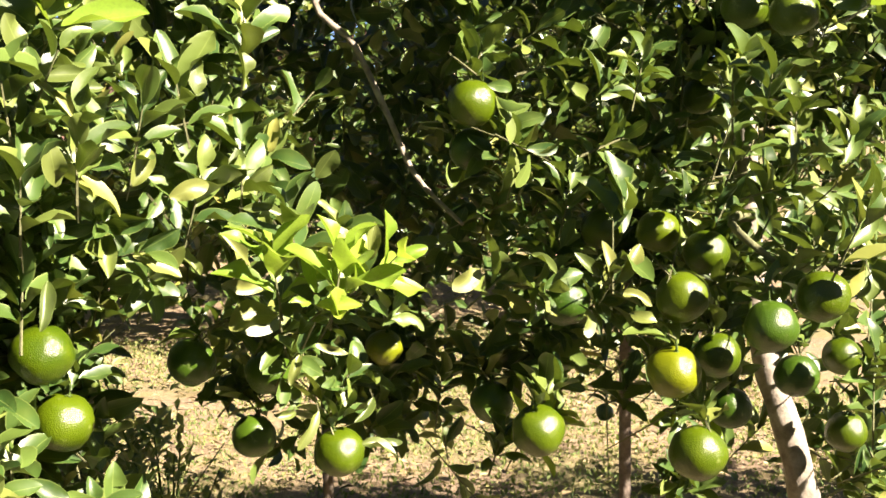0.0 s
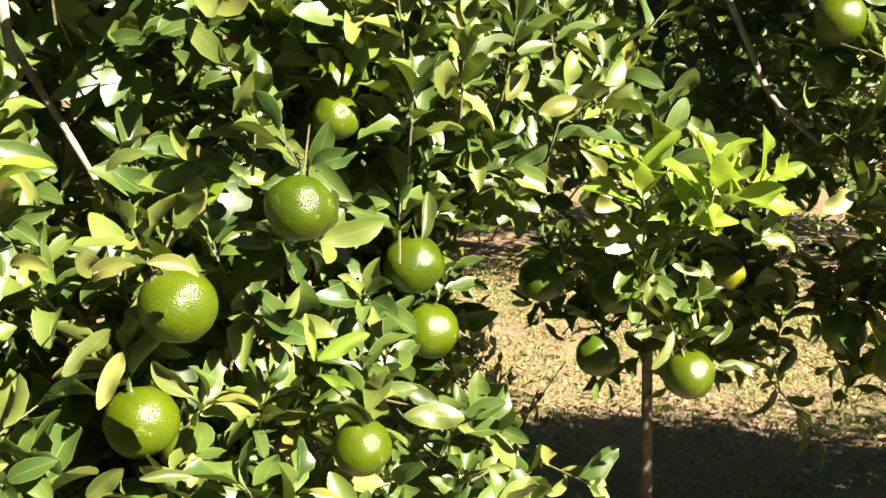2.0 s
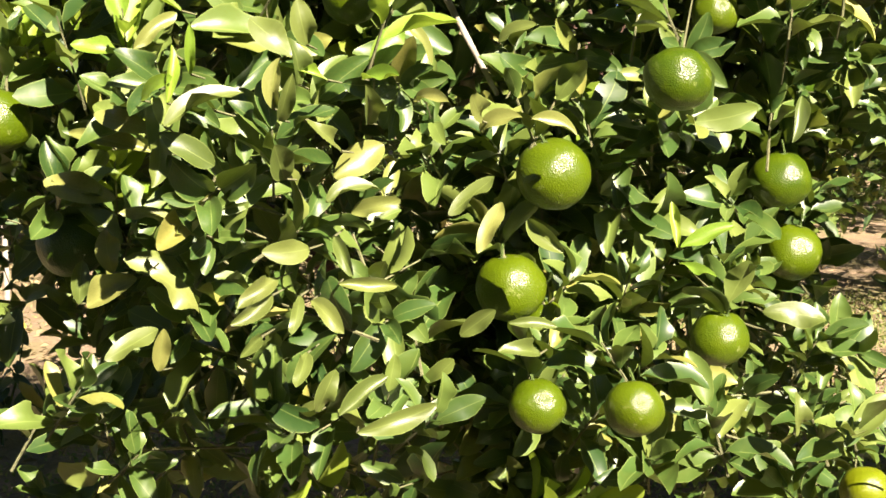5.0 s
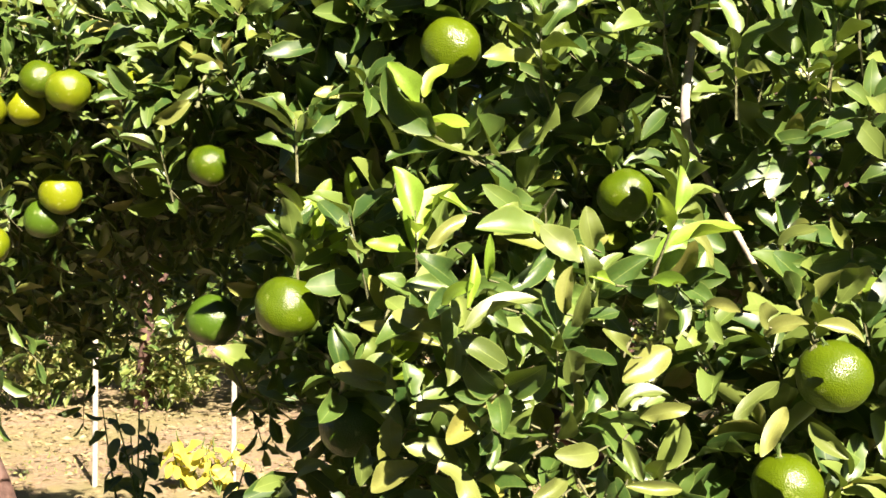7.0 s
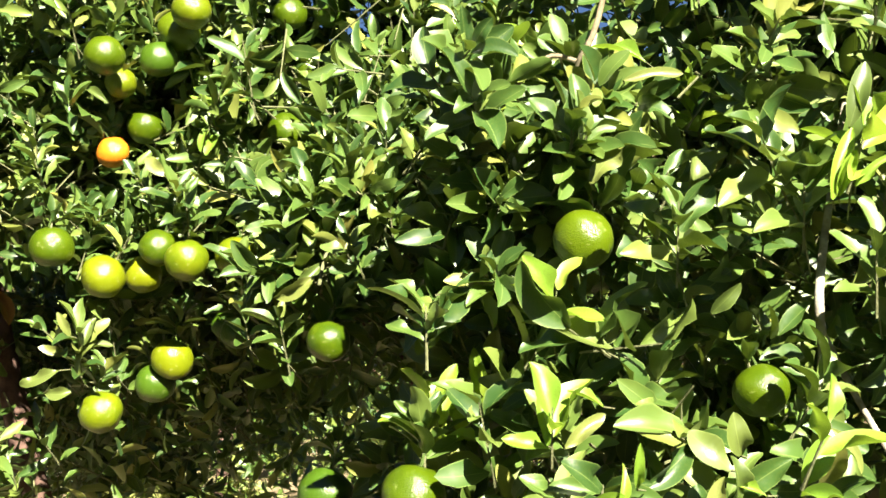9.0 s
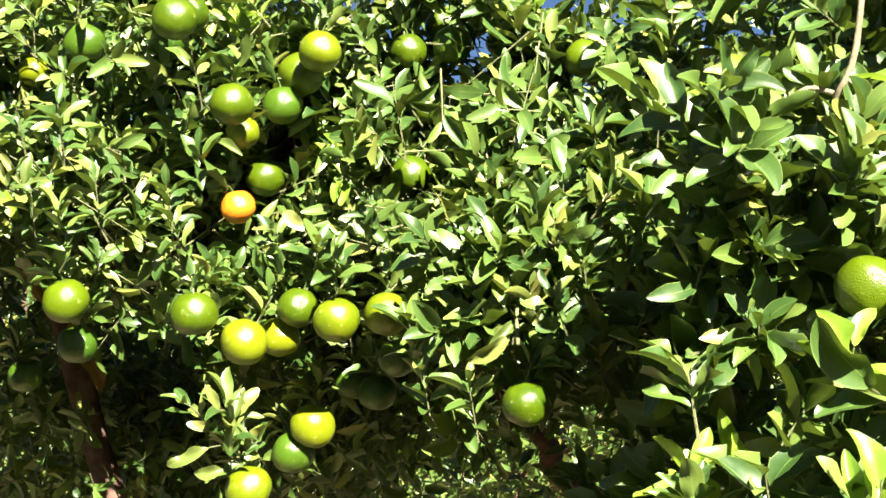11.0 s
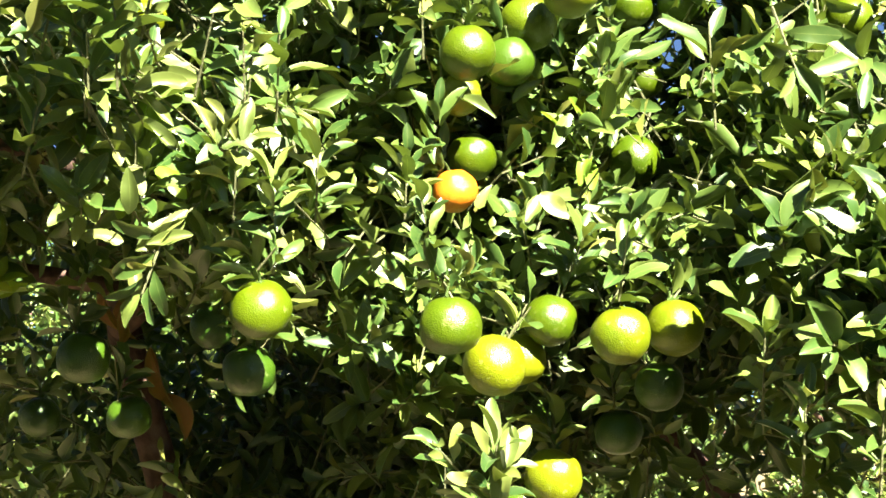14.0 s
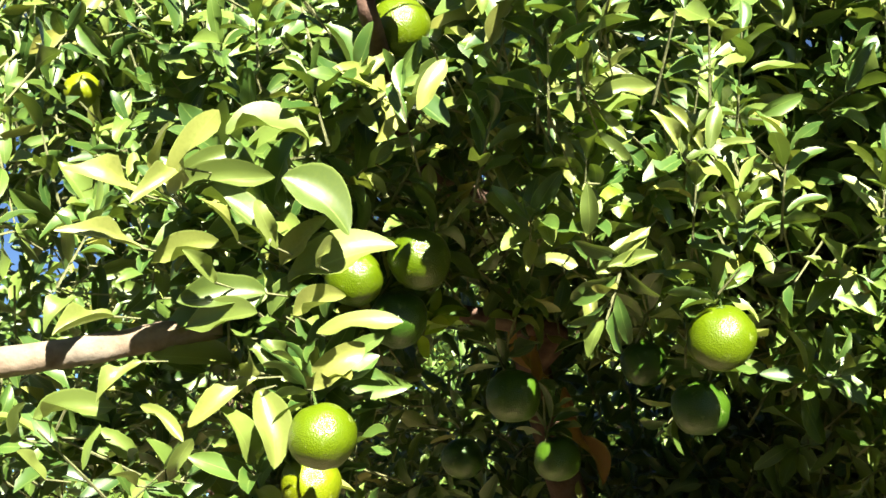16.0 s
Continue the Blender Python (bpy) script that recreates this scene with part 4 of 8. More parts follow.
clump(C, -2.27, 1.11, 1.47)
clump(C, -2.27, 1.26, 1.89)
clump(C, -2.27, 1.10, 1.49)
clump(C, -2.27, 1.31, 1.80)
clump(C, -2.26, 1.26, 1.90)
clump(C, -2.26, 1.28, 1.89)
clump(C, -2.26, 1.28, 1.88)
clump(C, -2.26, 1.26, 1.92)
clump(C, -2.25, 1.29, 1.86)
clump(C, -2.25, 1.38, 1.47)
clump(C, -2.16, 1.62, 1.78)
clump(C, -2.25, 1.26, 1.94)
clump(C, -2.13, 1.53, 1.88)
clump(C, -2.24, 1.56, 1.72)
clump(C, -2.24, 1.56, 1.72)
clump(C, -2.24, 1.29, 1.80)
clump(C, -2.23, 1.48, 1.68)
clump(C, -2.16, 1.46, 1.95)
clump(C, -2.23, 1.29, 1.90)
clump(C, -2.13, 1.60, 1.80)
clump(C, -2.23, 1.61, 1.57)
clump(C, -2.23, 1.59, 1.69)
clump(C, -2.23, 1.24, 1.49)
clump(C, -2.15, 1.42, 2.01)
clump(C, -2.22, 1.30, 1.88)
clump(C, -2.22, 1.27, 1.99)
clump(C, -2.22, 1.57, 1.77)
clump(C, -2.22, 1.12, 1.95)
clump(C, -2.22, 1.29, 1.94)
clump(C, -2.12, 1.59, 1.83)
clump(C, -2.21, 1.33, 1.89)
clump(C, -2.17, 1.44, 1.98)
clump(C, -2.18, 1.46, 1.95)
clump(C, -2.10, 1.57, 1.85)
clump(C, -2.21, 1.29, 1.92)
clump(C, -2.21, 1.61, 1.67)
clump(C, -2.21, 1.60, 1.73)
clump(C, -2.20, 1.32, 1.94)
clump(C, -2.20, 1.28, 1.49)
clump(C, -2.20, 1.66, 1.64)
clump(C, -2.20, 1.33, 1.88)
clump(C, -2.19, 1.33, 1.85)
clump(C, -2.17, 1.49, 1.92)
clump(C, -2.18, 1.67, 1.58)
clump(C, -2.18, 1.32, 1.95)
clump(C, -2.18, 1.64, 1.65)
clump(C, -2.18, 1.65, 1.60)
clump(C, -2.18, 1.33, 1.92)
clump(C, -2.18, 1.66, 1.69)
clump(C, -2.18, 1.32, 1.88)
clump(C, -2.17, 1.67, 1.59)
clump(C, -2.17, 1.64, 1.69)
clump(C, -2.17, 1.64, 1.71)
clump(C, -2.17, 1.25, 1.63)
clump(C, -2.08, 1.62, 1.80)
clump(C, -2.14, 1.50, 1.91)
clump(C, -2.06, 1.60, 1.83)
clump(C, -2.05, 1.41, 2.04)
clump(C, -2.16, 1.69, 1.57)
clump(C, -2.16, 1.70, 1.67)
clump(C, -2.06, 1.48, 1.96)
clump(C, -2.15, 1.33, 1.88)
clump(C, -2.15, 1.69, 1.65)
clump(C, -2.15, 1.36, 1.79)
clump(C, -2.15, 1.69, 1.71)
clump(C, -2.14, 1.66, 1.73)
clump(C, -2.14, 1.70, 1.61)
clump(C, -2.14, 1.65, 1.72)
clump(C, -2.14, 1.14, 2.03)
clump(C, -2.13, 1.70, 1.61)
clump(C, -2.04, 1.45, 2.00)
clump(C, -2.13, 1.38, 1.59)
clump(C, -2.13, 1.71, 1.67)
clump(C, -2.13, 1.71, 1.65)
clump(C, -2.13, 1.71, 1.61)
clump(C, -2.13, 1.70, 1.68)
clump(C, -2.12, 1.71, 1.67)
clump(C, -2.12, 1.72, 1.61)
clump(C, -2.02, 1.59, 1.86)
clump(C, -2.11, 1.71, 1.65)
clump(C, -2.11, 1.72, 1.64)
clump(C, -2.11, 1.14, 1.55)
clump(C, -1.98, 1.56, 1.89)
clump(C, -2.11, 1.71, 1.64)
clump(C, -2.11, 1.70, 1.56)
clump(C, -2.11, 1.73, 1.61)
clump(C, -1.96, 1.47, 2.00)
clump(C, -2.10, 1.69, 1.72)
clump(C, -2.10, 1.72, 1.62)
clump(C, -2.08, 1.68, 1.73)
clump(C, -2.09, 1.73, 1.67)
clump(C, -2.09, 1.25, 1.97)
clump(C, -2.04, 1.38, 2.08)
clump(C, -2.08, 1.22, 1.78)
clump(C, -1.98, 1.44, 2.03)
clump(C, -1.94, 1.54, 1.93)
clump(C, -2.07, 1.73, 1.66)
clump(C, -2.07, 1.73, 1.63)
clump(C, -1.91, 1.57, 1.91)
clump(C, -2.03, 1.60, 1.81)
clump(C, -2.03, 1.31, 1.48)
clump(C, -2.03, 1.74, 1.66)
clump(C, -1.90, 1.62, 1.86)
clump(C, -2.00, 1.53, 1.73)
clump(C, -1.87, 1.67, 1.81)
clump(C, -1.95, 1.63, 1.82)
clump(C, -1.91, 1.60, 1.87)
clump(C, -1.94, 1.46, 2.02)
clump(C, -1.94, 1.69, 1.67)
clump(C, -1.88, 1.50, 2.00)
clump(C, -1.89, 1.64, 1.84)
clump(C, -1.91, 1.32, 1.47)
clump(C, -1.89, 1.49, 1.59)
clump(C, -1.76, 1.62, 1.89)
clump(C, -1.84, 1.54, 1.73)
clump(C, -1.79, 1.57, 1.94)
clump(C, -1.83, 1.48, 1.58)
clump(C, -1.81, 1.66, 1.80)
clump(C, -1.77, 1.22, 1.39)
clump(C, -1.77, 1.43, 1.58)
clump(C, -1.77, 1.33, 1.52)
clump(C, -1.77, 1.58, 1.60)
clump(C, -1.73, 1.33, 1.49)
clump(C, -1.72, 1.53, 1.78)
clump(C, -1.70, 1.31, 1.04)
clump(C, -1.68, 1.64, 1.90)
clump(C, -1.67, 1.21, 1.54)
clump(C, -1.66, 1.28, 1.31)
clump(C, -1.65, 1.57, 1.91)
clump(C, -1.64, 1.38, 1.62)
clump(C, -1.62, 1.23, 1.43)
clump(C, -1.62, 1.45, 1.72)
clump(C, -1.61, 1.24, 1.02)
clump(C, -1.59, 1.31, 1.51)
clump(C, -1.58, 1.52, 2.00)
clump(C, -1.57, 1.46, 1.89)
clump(C, -1.57, 1.34, 1.22)
clump(C, -1.55, 1.34, 1.33)
clump(C, -1.54, 1.31, 1.10)
clump(C, -1.51, 1.22, 1.57)

# shaded inner branches of tree A
inner(A, -1.48, 1.57, 0.82)
inner(A, -1.48, 1.55, 1.90)
inner(A, -1.47, 1.57, 1.09)
inner(A, -1.47, 1.62, 0.48)
inner(A, -1.45, 2.08, 1.21)
inner(A, -1.45, 1.89, 0.89)
inner(A, -1.43, 1.76, 1.60)
inner(A, -1.42, 1.85, 1.75)
inner(A, -1.42, 1.51, 0.64)
inner(A, -1.41, 2.12, 1.49)
inner(A, -1.41, 1.61, 1.33)
inner(A, -1.40, 1.90, 1.50)
inner(A, -1.38, 1.85, 1.12)
inner(A, -1.38, 1.52, 1.70)
inner(A, -1.38, 1.87, 0.75)
inner(A, -1.36, 1.46, 1.50)
inner(A, -1.35, 1.65, 1.88)
inner(A, -1.35, 1.75, 0.57)
inner(A, -1.35, 1.65, 1.72)
inner(A, -1.35, 2.13, 0.99)
inner(A, -1.34, 1.67, 1.47)
inner(A, -1.33, 2.19, 1.33)
inner(A, -1.32, 1.51, 1.15)
inner(A, -1.31, 2.03, 0.61)
inner(A, -1.30, 2.18, 0.47)
inner(A, -1.29, 2.08, 1.75)
inner(A, -1.29, 1.70, 0.42)
inner(A, -1.28, 1.61, 0.93)
inner(A, -1.24, 1.76, 1.91)
inner(A, -1.24, 1.83, 0.80)
inner(A, -1.23, 2.05, 0.80)
inner(A, -1.22, 1.83, 1.49)
inner(A, -1.22, 1.51, 1.62)
inner(A, -1.21, 1.83, 0.59)
inner(A, -1.20, 2.06, 1.06)
inner(A, -1.20, 1.47, 0.63)
inner(A, -1.20, 2.03, 0.44)
inner(A, -1.19, 1.63, 1.50)
inner(A, -1.18, 1.47, 1.10)
inner(A, -1.18, 2.21, 1.43)
inner(A, -1.17, 1.49, 1.30)
inner(A, -1.16, 1.68, 1.11)
inner(A, -1.16, 1.65, 0.57)
inner(A, -1.16, 2.21, 0.42)
inner(A, -1.15, 1.76, 0.95)
inner(A, -1.14, 2.16, 0.57)
inner(A, -1.14, 1.85, 1.09)
inner(A, -1.14, 1.59, 1.74)
inner(A, -1.14, 2.15, 0.88)
inner(A, -1.12, 2.22, 1.24)
inner(A, -1.12, 1.64, 0.86)
inner(A, -1.10, 1.93, 0.53)
inner(A, -1.09, 1.56, 1.92)
inner(A, -1.08, 1.83, 1.72)
inner(A, -1.07, 1.96, 1.39)
inner(A, -1.07, 2.11, 1.77)
inner(A, -1.07, 1.71, 1.23)
inner(A, -1.06, 1.42, 1.67)
inner(A, -1.05, 1.62, 0.73)
inner(A, -1.05, 1.72, 1.59)
inner(A, -1.02, 1.66, 1.39)
inner(A, -1.01, 1.89, 0.66)
inner(A, -1.00, 1.47, 0.67)
inner(A, -1.00, 1.63, 1.00)
inner(A, -1.00, 2.26, 1.48)
inner(A, -1.00, 2.58, 0.53)
inner(A, -1.00, 2.43, 1.24)
inner(A, -0.99, 1.81, 1.00)
inner(A, -0.99, 2.53, 1.12)
inner(A, -0.99, 2.09, 0.91)
inner(A, -0.98, 1.72, 0.50)
inner(A, -0.96, 2.12, 0.67)
inner(A, -0.95, 2.26, 1.04)
inner(A, -0.95, 2.08, 1.12)
inner(A, -0.94, 1.48, 1.30)
inner(A, -0.94, 2.31, 0.80)
inner(A, -0.94, 2.53, 0.89)
inner(A, -0.93, 1.57, 1.14)
inner(A, -0.92, 1.49, 0.54)
inner(A, -0.92, 2.03, 0.49)
inner(A, -0.91, 1.48, 0.84)
inner(A, -0.90, 2.45, 0.65)
inner(A, -0.90, 1.59, 0.67)
inner(A, -0.89, 1.99, 0.77)
inner(A, -0.89, 1.54, 1.76)
inner(A, -0.89, 1.85, 1.20)
inner(A, -0.88, 2.20, 1.26)
inner(A, -0.85, 1.80, 0.59)
inner(A, -0.85, 1.93, 1.45)
inner(A, -0.85, 1.61, 1.00)
inner(A, -0.85, 1.43, 1.42)
inner(A, -0.85, 2.56, 0.77)
inner(A, -0.84, 2.50, 1.16)
inner(A, -0.82, 1.79, 1.02)
inner(A, -0.82, 1.63, 0.83)
inner(A, -0.82, 1.99, 0.91)
inner(A, -0.81, 1.61, 0.50)
inner(A, -0.80, 2.55, 0.96)
inner(A, -0.80, 2.32, 0.67)
inner(A, -0.80, 2.52, 0.55)
inner(A, -0.79, 2.32, 0.91)
inner(A, -0.79, 1.72, 1.18)
inner(A, -0.78, 1.43, 0.56)
inner(A, -0.78, 2.19, 1.03)
inner(A, -0.77, 2.27, 1.40)
inner(A, -0.76, 1.52, 0.92)
inner(A, -0.76, 1.63, 1.43)
inner(A, -0.75, 2.30, 1.16)
inner(A, -0.75, 2.20, 0.76)
inner(A, -0.75, 1.77, 0.73)
inner(A, -0.74, 1.91, 0.64)
inner(A, -0.74, 2.22, 0.44)
inner(A, -0.73, 1.51, 1.18)
inner(A, -0.73, 2.03, 0.77)
inner(A, -0.70, 2.62, 1.20)
inner(A, -0.69, 1.94, 1.37)
inner(A, -0.68, 1.97, 0.99)
inner(A, -0.68, 1.74, 0.55)
inner(A, -0.67, 2.08, 1.22)
inner(A, -0.67, 2.05, 0.43)
inner(A, -0.65, 2.47, 1.13)
inner(A, -0.64, 1.95, 1.16)
inner(A, -0.63, 1.74, 1.28)
inner(A, -0.62, 2.40, 1.41)
inner(A, -0.62, 1.85, 0.84)
inner(A, -0.61, 1.70, 1.11)
inner(A, -0.61, 2.52, 0.98)
inner(A, -0.61, 1.50, 0.82)
inner(A, -0.60, 1.75, 0.96)
inner(A, -0.60, 1.61, 1.40)
inner(A, -0.58, 1.78, 0.70)
inner(A, -0.58, 2.16, 1.45)
inner(A, -0.57, 2.25, 1.29)
inner(A, -0.55, 1.88, 0.55)
inner(A, -0.55, 2.00, 1.43)
inner(A, -0.54, 2.66, 0.97)
inner(A, -0.52, 1.77, 1.38)
inner(A, -0.52, 2.73, 1.26)
inner(A, -0.51, 2.24, 1.12)
inner(A, -0.50, 2.02, 0.45)
inner(A, -0.49, 1.73, 0.46)
inner(A, -0.46, 2.44, 1.30)
inner(A, -0.45, 1.64, 1.22)
inner(A, -0.45, 1.75, 0.63)
inner(A, -0.44, 2.22, 0.93)
inner(A, -0.44, 1.84, 1.11)
inner(A, -0.43, 1.50, 0.70)
inner(A, -0.42, 2.70, 0.80)
inner(A, -0.42, 2.41, 1.54)
inner(A, -0.42, 2.28, 1.46)
inner(A, -0.41, 2.57, 1.49)
inner(A, -0.41, 2.21, 1.23)
inner(A, -0.39, 2.00, 1.41)
inner(A, -0.39, 1.83, 1.29)
inner(A, -0.36, 2.54, 1.10)
inner(A, -0.35, 2.48, 0.84)
inner(A, -0.32, 2.89, 0.58)
inner(A, -0.27, 2.82, 0.77)
inner(A, -0.27, 2.32, 0.82)
inner(A, -0.26, 1.95, 1.19)
inner(A, -0.24, 3.11, 0.68)
inner(A, -0.23, 1.98, 0.80)
inner(A, -0.21, 2.68, 0.86)
inner(A, -0.21, 2.35, 0.96)
inner(A, -0.20, 2.08, 1.06)
inner(A, -0.20, 1.90, 0.97)
inner(A, -0.15, 2.22, 0.78)
inner(A, -0.14, 2.74, 0.60)
inner(A, -0.13, 2.37, 0.69)
inner(A, -0.10, 3.09, 0.52)
inner(A, -0.07, 2.56, 0.67)
inner(A, 0.10, 1.94, 0.96)
inner(A, 0.11, 2.28, 1.44)
inner(A, 0.14, 2.09, 1.08)
inner(A, 0.14, 2.40, 1.07)
inner(A, 0.14, 2.15, 0.88)
inner(A, 0.15, 1.90, 1.43)
inner(A, 0.16, 2.92, 1.26)
inner(A, 0.18, 2.90, 1.07)
inner(A, 0.19, 2.27, 1.02)
inner(A, 0.21, 2.63, 1.05)
inner(A, 0.22, 2.50, 1.25)
inner(A, 0.22, 2.63, 1.35)
inner(A, 0.23, 2.21, 1.36)
inner(A, 0.23, 2.46, 0.76)
inner(A, 0.23, 2.04, 1.46)
inner(A, 0.27, 1.94, 1.20)
inner(A, 0.27, 2.03, 0.86)
inner(A, 0.28, 1.96, 1.00)
inner(A, 0.29, 2.79, 0.72)
inner(A, 0.30, 2.89, 0.94)
inner(A, 0.33, 2.43, 1.16)
inner(A, 0.34, 2.10, 1.20)
inner(A, 0.35, 2.80, 1.28)
inner(A, 0.36, 2.44, 0.97)
inner(A, 0.38, 2.30, 1.02)
inner(A, 0.41, 2.11, 0.76)
inner(A, 0.41, 2.08, 1.35)
inner(A, 0.41, 2.31, 1.22)
inner(A, 0.42, 2.62, 1.21)
inner(A, 0.42, 2.86, 1.04)
inner(A, 0.43, 2.18, 0.90)
inner(A, 0.43, 2.34, 1.39)
inner(A, 0.44, 2.77, 0.69)
inner(A, 0.44, 2.38, 0.78)
inner(A, 0.46, 2.91, 0.81)
inner(A, 0.46, 2.63, 0.80)
inner(A, 0.48, 2.47, 1.10)
inner(A, 0.48, 1.88, 1.03)
inner(A, 0.48, 2.00, 1.16)
inner(A, 0.48, 2.30, 1.53)
inner(A, 0.49, 1.94, 1.32)
inner(A, 0.50, 2.73, 1.49)
inner(A, 0.51, 2.66, 1.33)
inner(A, 0.51, 2.23, 1.03)
inner(A, 0.52, 2.76, 0.92)
inner(A, 0.54, 3.06, 0.97)
inner(A, 0.54, 2.36, 0.90)
inner(A, 0.54, 2.86, 1.24)
inner(A, 0.56, 2.45, 1.38)
inner(A, 0.56, 2.11, 1.44)
inner(A, 0.56, 2.95, 0.69)
inner(A, 0.60, 2.41, 1.54)
inner(A, 0.60, 2.70, 1.06)
inner(A, 0.61, 2.54, 0.95)
inner(A, 0.63, 2.00, 1.09)
inner(A, 0.63, 2.95, 0.93)
inner(A, 0.64, 1.85, 1.47)
inner(A, 0.64, 2.58, 1.40)
inner(A, 0.66, 2.53, 1.15)
inner(A, 0.66, 2.31, 1.00)
inner(A, 0.68, 1.90, 0.72)
inner(A, 0.70, 2.71, 0.81)
inner(A, 0.71, 1.96, 0.96)
inner(A, 0.73, 2.23, 1.49)
inner(A, 0.74, 2.33, 1.14)
inner(A, 0.74, 2.69, 1.32)
inner(A, 0.74, 2.92, 1.44)
inner(A, 0.74, 2.14, 0.66)
inner(A, 0.75, 2.05, 1.51)
inner(A, 0.77, 2.04, 0.84)
inner(A, 0.78, 2.50, 1.57)
inner(A, 0.79, 2.42, 0.93)
inner(A, 0.80, 2.18, 1.12)
inner(A, 0.83, 2.27, 0.51)
inner(A, 0.85, 2.87, 0.86)
inner(A, 0.88, 2.83, 1.18)
inner(A, 0.88, 2.19, 0.90)
inner(A, 0.89, 2.55, 0.49)
inner(A, 0.89, 2.72, 0.89)
inner(A, 0.95, 2.41, 0.76)
inner(A, 0.97, 2.35, 0.55)
inner(A, 0.98, 2.70, 1.03)
inner(A, 1.01, 2.85, 1.56)
inner(A, 1.02, 2.86, 0.49)
inner(A, 1.03, 2.64, 0.70)
inner(A, 1.05, 2.63, 0.49)

# rear boughs of tree A
rear(A, -1.40, 1.97, 1.27)
rear(A, -1.34, 1.93, 1.16)
rear(A, -1.34, 1.91, 1.54)
rear(A, -1.30, 2.04, 1.34)
rear(A, -1.30, 2.03, 1.22)
rear(A, -1.30, 1.80, 1.21)
rear(A, -1.29, 1.91, 1.36)
rear(A, -1.28, 1.80, 1.46)
rear(A, -1.25, 2.04, 1.54)
rear(A, -1.25, 1.73, 1.31)
rear(A, -1.20, 1.72, 1.51)
rear(A, -1.19, 1.95, 1.19)
rear(A, -1.19, 1.90, 1.42)
rear(A, -1.17, 1.62, 1.20)
rear(A, -1.17, 2.07, 1.15)
rear(A, -1.17, 2.10, 1.30)
rear(A, -1.16, 1.60, 1.34)
rear(A, -1.16, 1.81, 1.23)
rear(A, -1.15, 2.02, 1.44)
rear(A, -1.15, 1.80, 1.38)
rear(A, -1.14, 1.55, 1.47)
rear(A, -1.10, 1.86, 1.15)
rear(A, -1.09, 1.84, 1.49)
rear(A, -1.09, 1.91, 1.33)
rear(A, -1.08, 1.69, 1.29)
rear(A, -1.06, 1.51, 1.29)
rear(A, -1.05, 1.68, 1.46)
rear(A, -1.02, 1.60, 1.23)
rear(A, -1.01, 1.73, 1.16)
rear(A, -1.00, 1.48, 1.46)
rear(A, -0.99, 1.61, 1.35)
rear(A, -0.93, 1.45, 1.36)
rear(A, -0.91, 1.47, 1.23)
rear(A, -0.24, 2.62, 1.33)
rear(A, -0.24, 2.38, 1.49)
rear(A, -0.22, 2.41, 1.36)
rear(A, -0.20, 2.63, 1.45)
rear(A, -0.20, 3.04, 1.03)
rear(A, -0.19, 2.52, 1.50)
rear(A, -0.19, 2.86, 0.98)
rear(A, -0.19, 2.75, 1.10)
rear(A, -0.18, 2.77, 1.23)
rear(A, -0.17, 2.44, 1.24)
rear(A, -0.15, 2.57, 1.11)
rear(A, -0.15, 2.35, 1.11)
rear(A, -0.13, 2.59, 1.22)
rear(A, -0.13, 2.45, 1.06)
rear(A, -0.12, 2.48, 0.94)
rear(A, -0.11, 2.62, 1.36)
rear(A, -0.10, 2.79, 1.32)
rear(A, -0.10, 2.70, 0.99)
rear(A, -0.10, 2.37, 1.47)
rear(A, -0.09, 3.05, 0.95)
rear(A, -0.08, 2.86, 0.88)
rear(A, -0.08, 2.37, 1.28)
rear(A, -0.06, 2.71, 1.14)
rear(A, -0.06, 2.48, 1.26)
rear(A, -0.05, 3.03, 1.09)
rear(A, -0.04, 2.83, 1.13)
rear(A, -0.04, 2.47, 1.38)
rear(A, -0.04, 2.56, 1.51)
rear(A, -0.03, 2.61, 0.93)
rear(A, -0.03, 2.79, 1.01)
rear(A, -0.03, 2.52, 1.06)
rear(A, -0.01, 2.58, 1.19)
rear(A, -0.01, 2.72, 1.44)
rear(A, -0.01, 2.41, 1.15)
rear(A, -0.00, 2.36, 1.38)
rear(A, 0.01, 2.83, 1.25)
rear(A, 0.02, 2.64, 1.33)
rear(A, 0.06, 2.79, 1.35)
rear(A, 0.07, 3.00, 1.13)
rear(A, 0.67, 2.27, 1.40)
rear(A, 0.75, 2.37, 1.42)
rear(A, 0.78, 2.61, 1.43)
rear(A, 0.78, 2.23, 1.30)
rear(A, 0.82, 2.39, 1.30)
rear(A, 0.88, 2.46, 1.42)
rear(A, 0.89, 2.89, 1.46)
rear(A, 0.89, 2.56, 1.34)
rear(A, 0.90, 2.71, 1.33)
rear(A, 0.91, 2.72, 1.46)
rear(A, 0.92, 2.60, 1.23)
rear(A, 0.95, 2.97, 1.41)
rear(A, 0.97, 2.86, 1.36)
rear(A, 0.97, 2.78, 1.22)

# shaded inner branches of tree B
inner(B, -1.50, 1.32, 0.84)
inner(B, -1.46, 1.36, 1.60)
inner(B, -1.44, 1.26, 0.96)
inner(B, -1.44, 1.34, 1.18)
inner(B, -1.43, 1.23, 1.11)
inner(B, -1.40, 1.24, 0.66)
inner(B, -1.39, 1.30, 1.49)
inner(B, -1.39, 1.42, 1.85)
inner(B, -1.38, 1.40, 0.76)
inner(B, -1.34, 1.27, 1.29)
inner(B, -1.29, 1.21, 1.61)
inner(B, -1.26, 1.09, 0.85)
inner(B, -1.25, 1.38, 1.82)
inner(B, -1.23, 1.19, 1.16)
inner(B, -1.22, 1.36, 0.86)
inner(B, -1.21, 1.29, 1.39)
inner(B, -1.20, 1.20, 0.69)
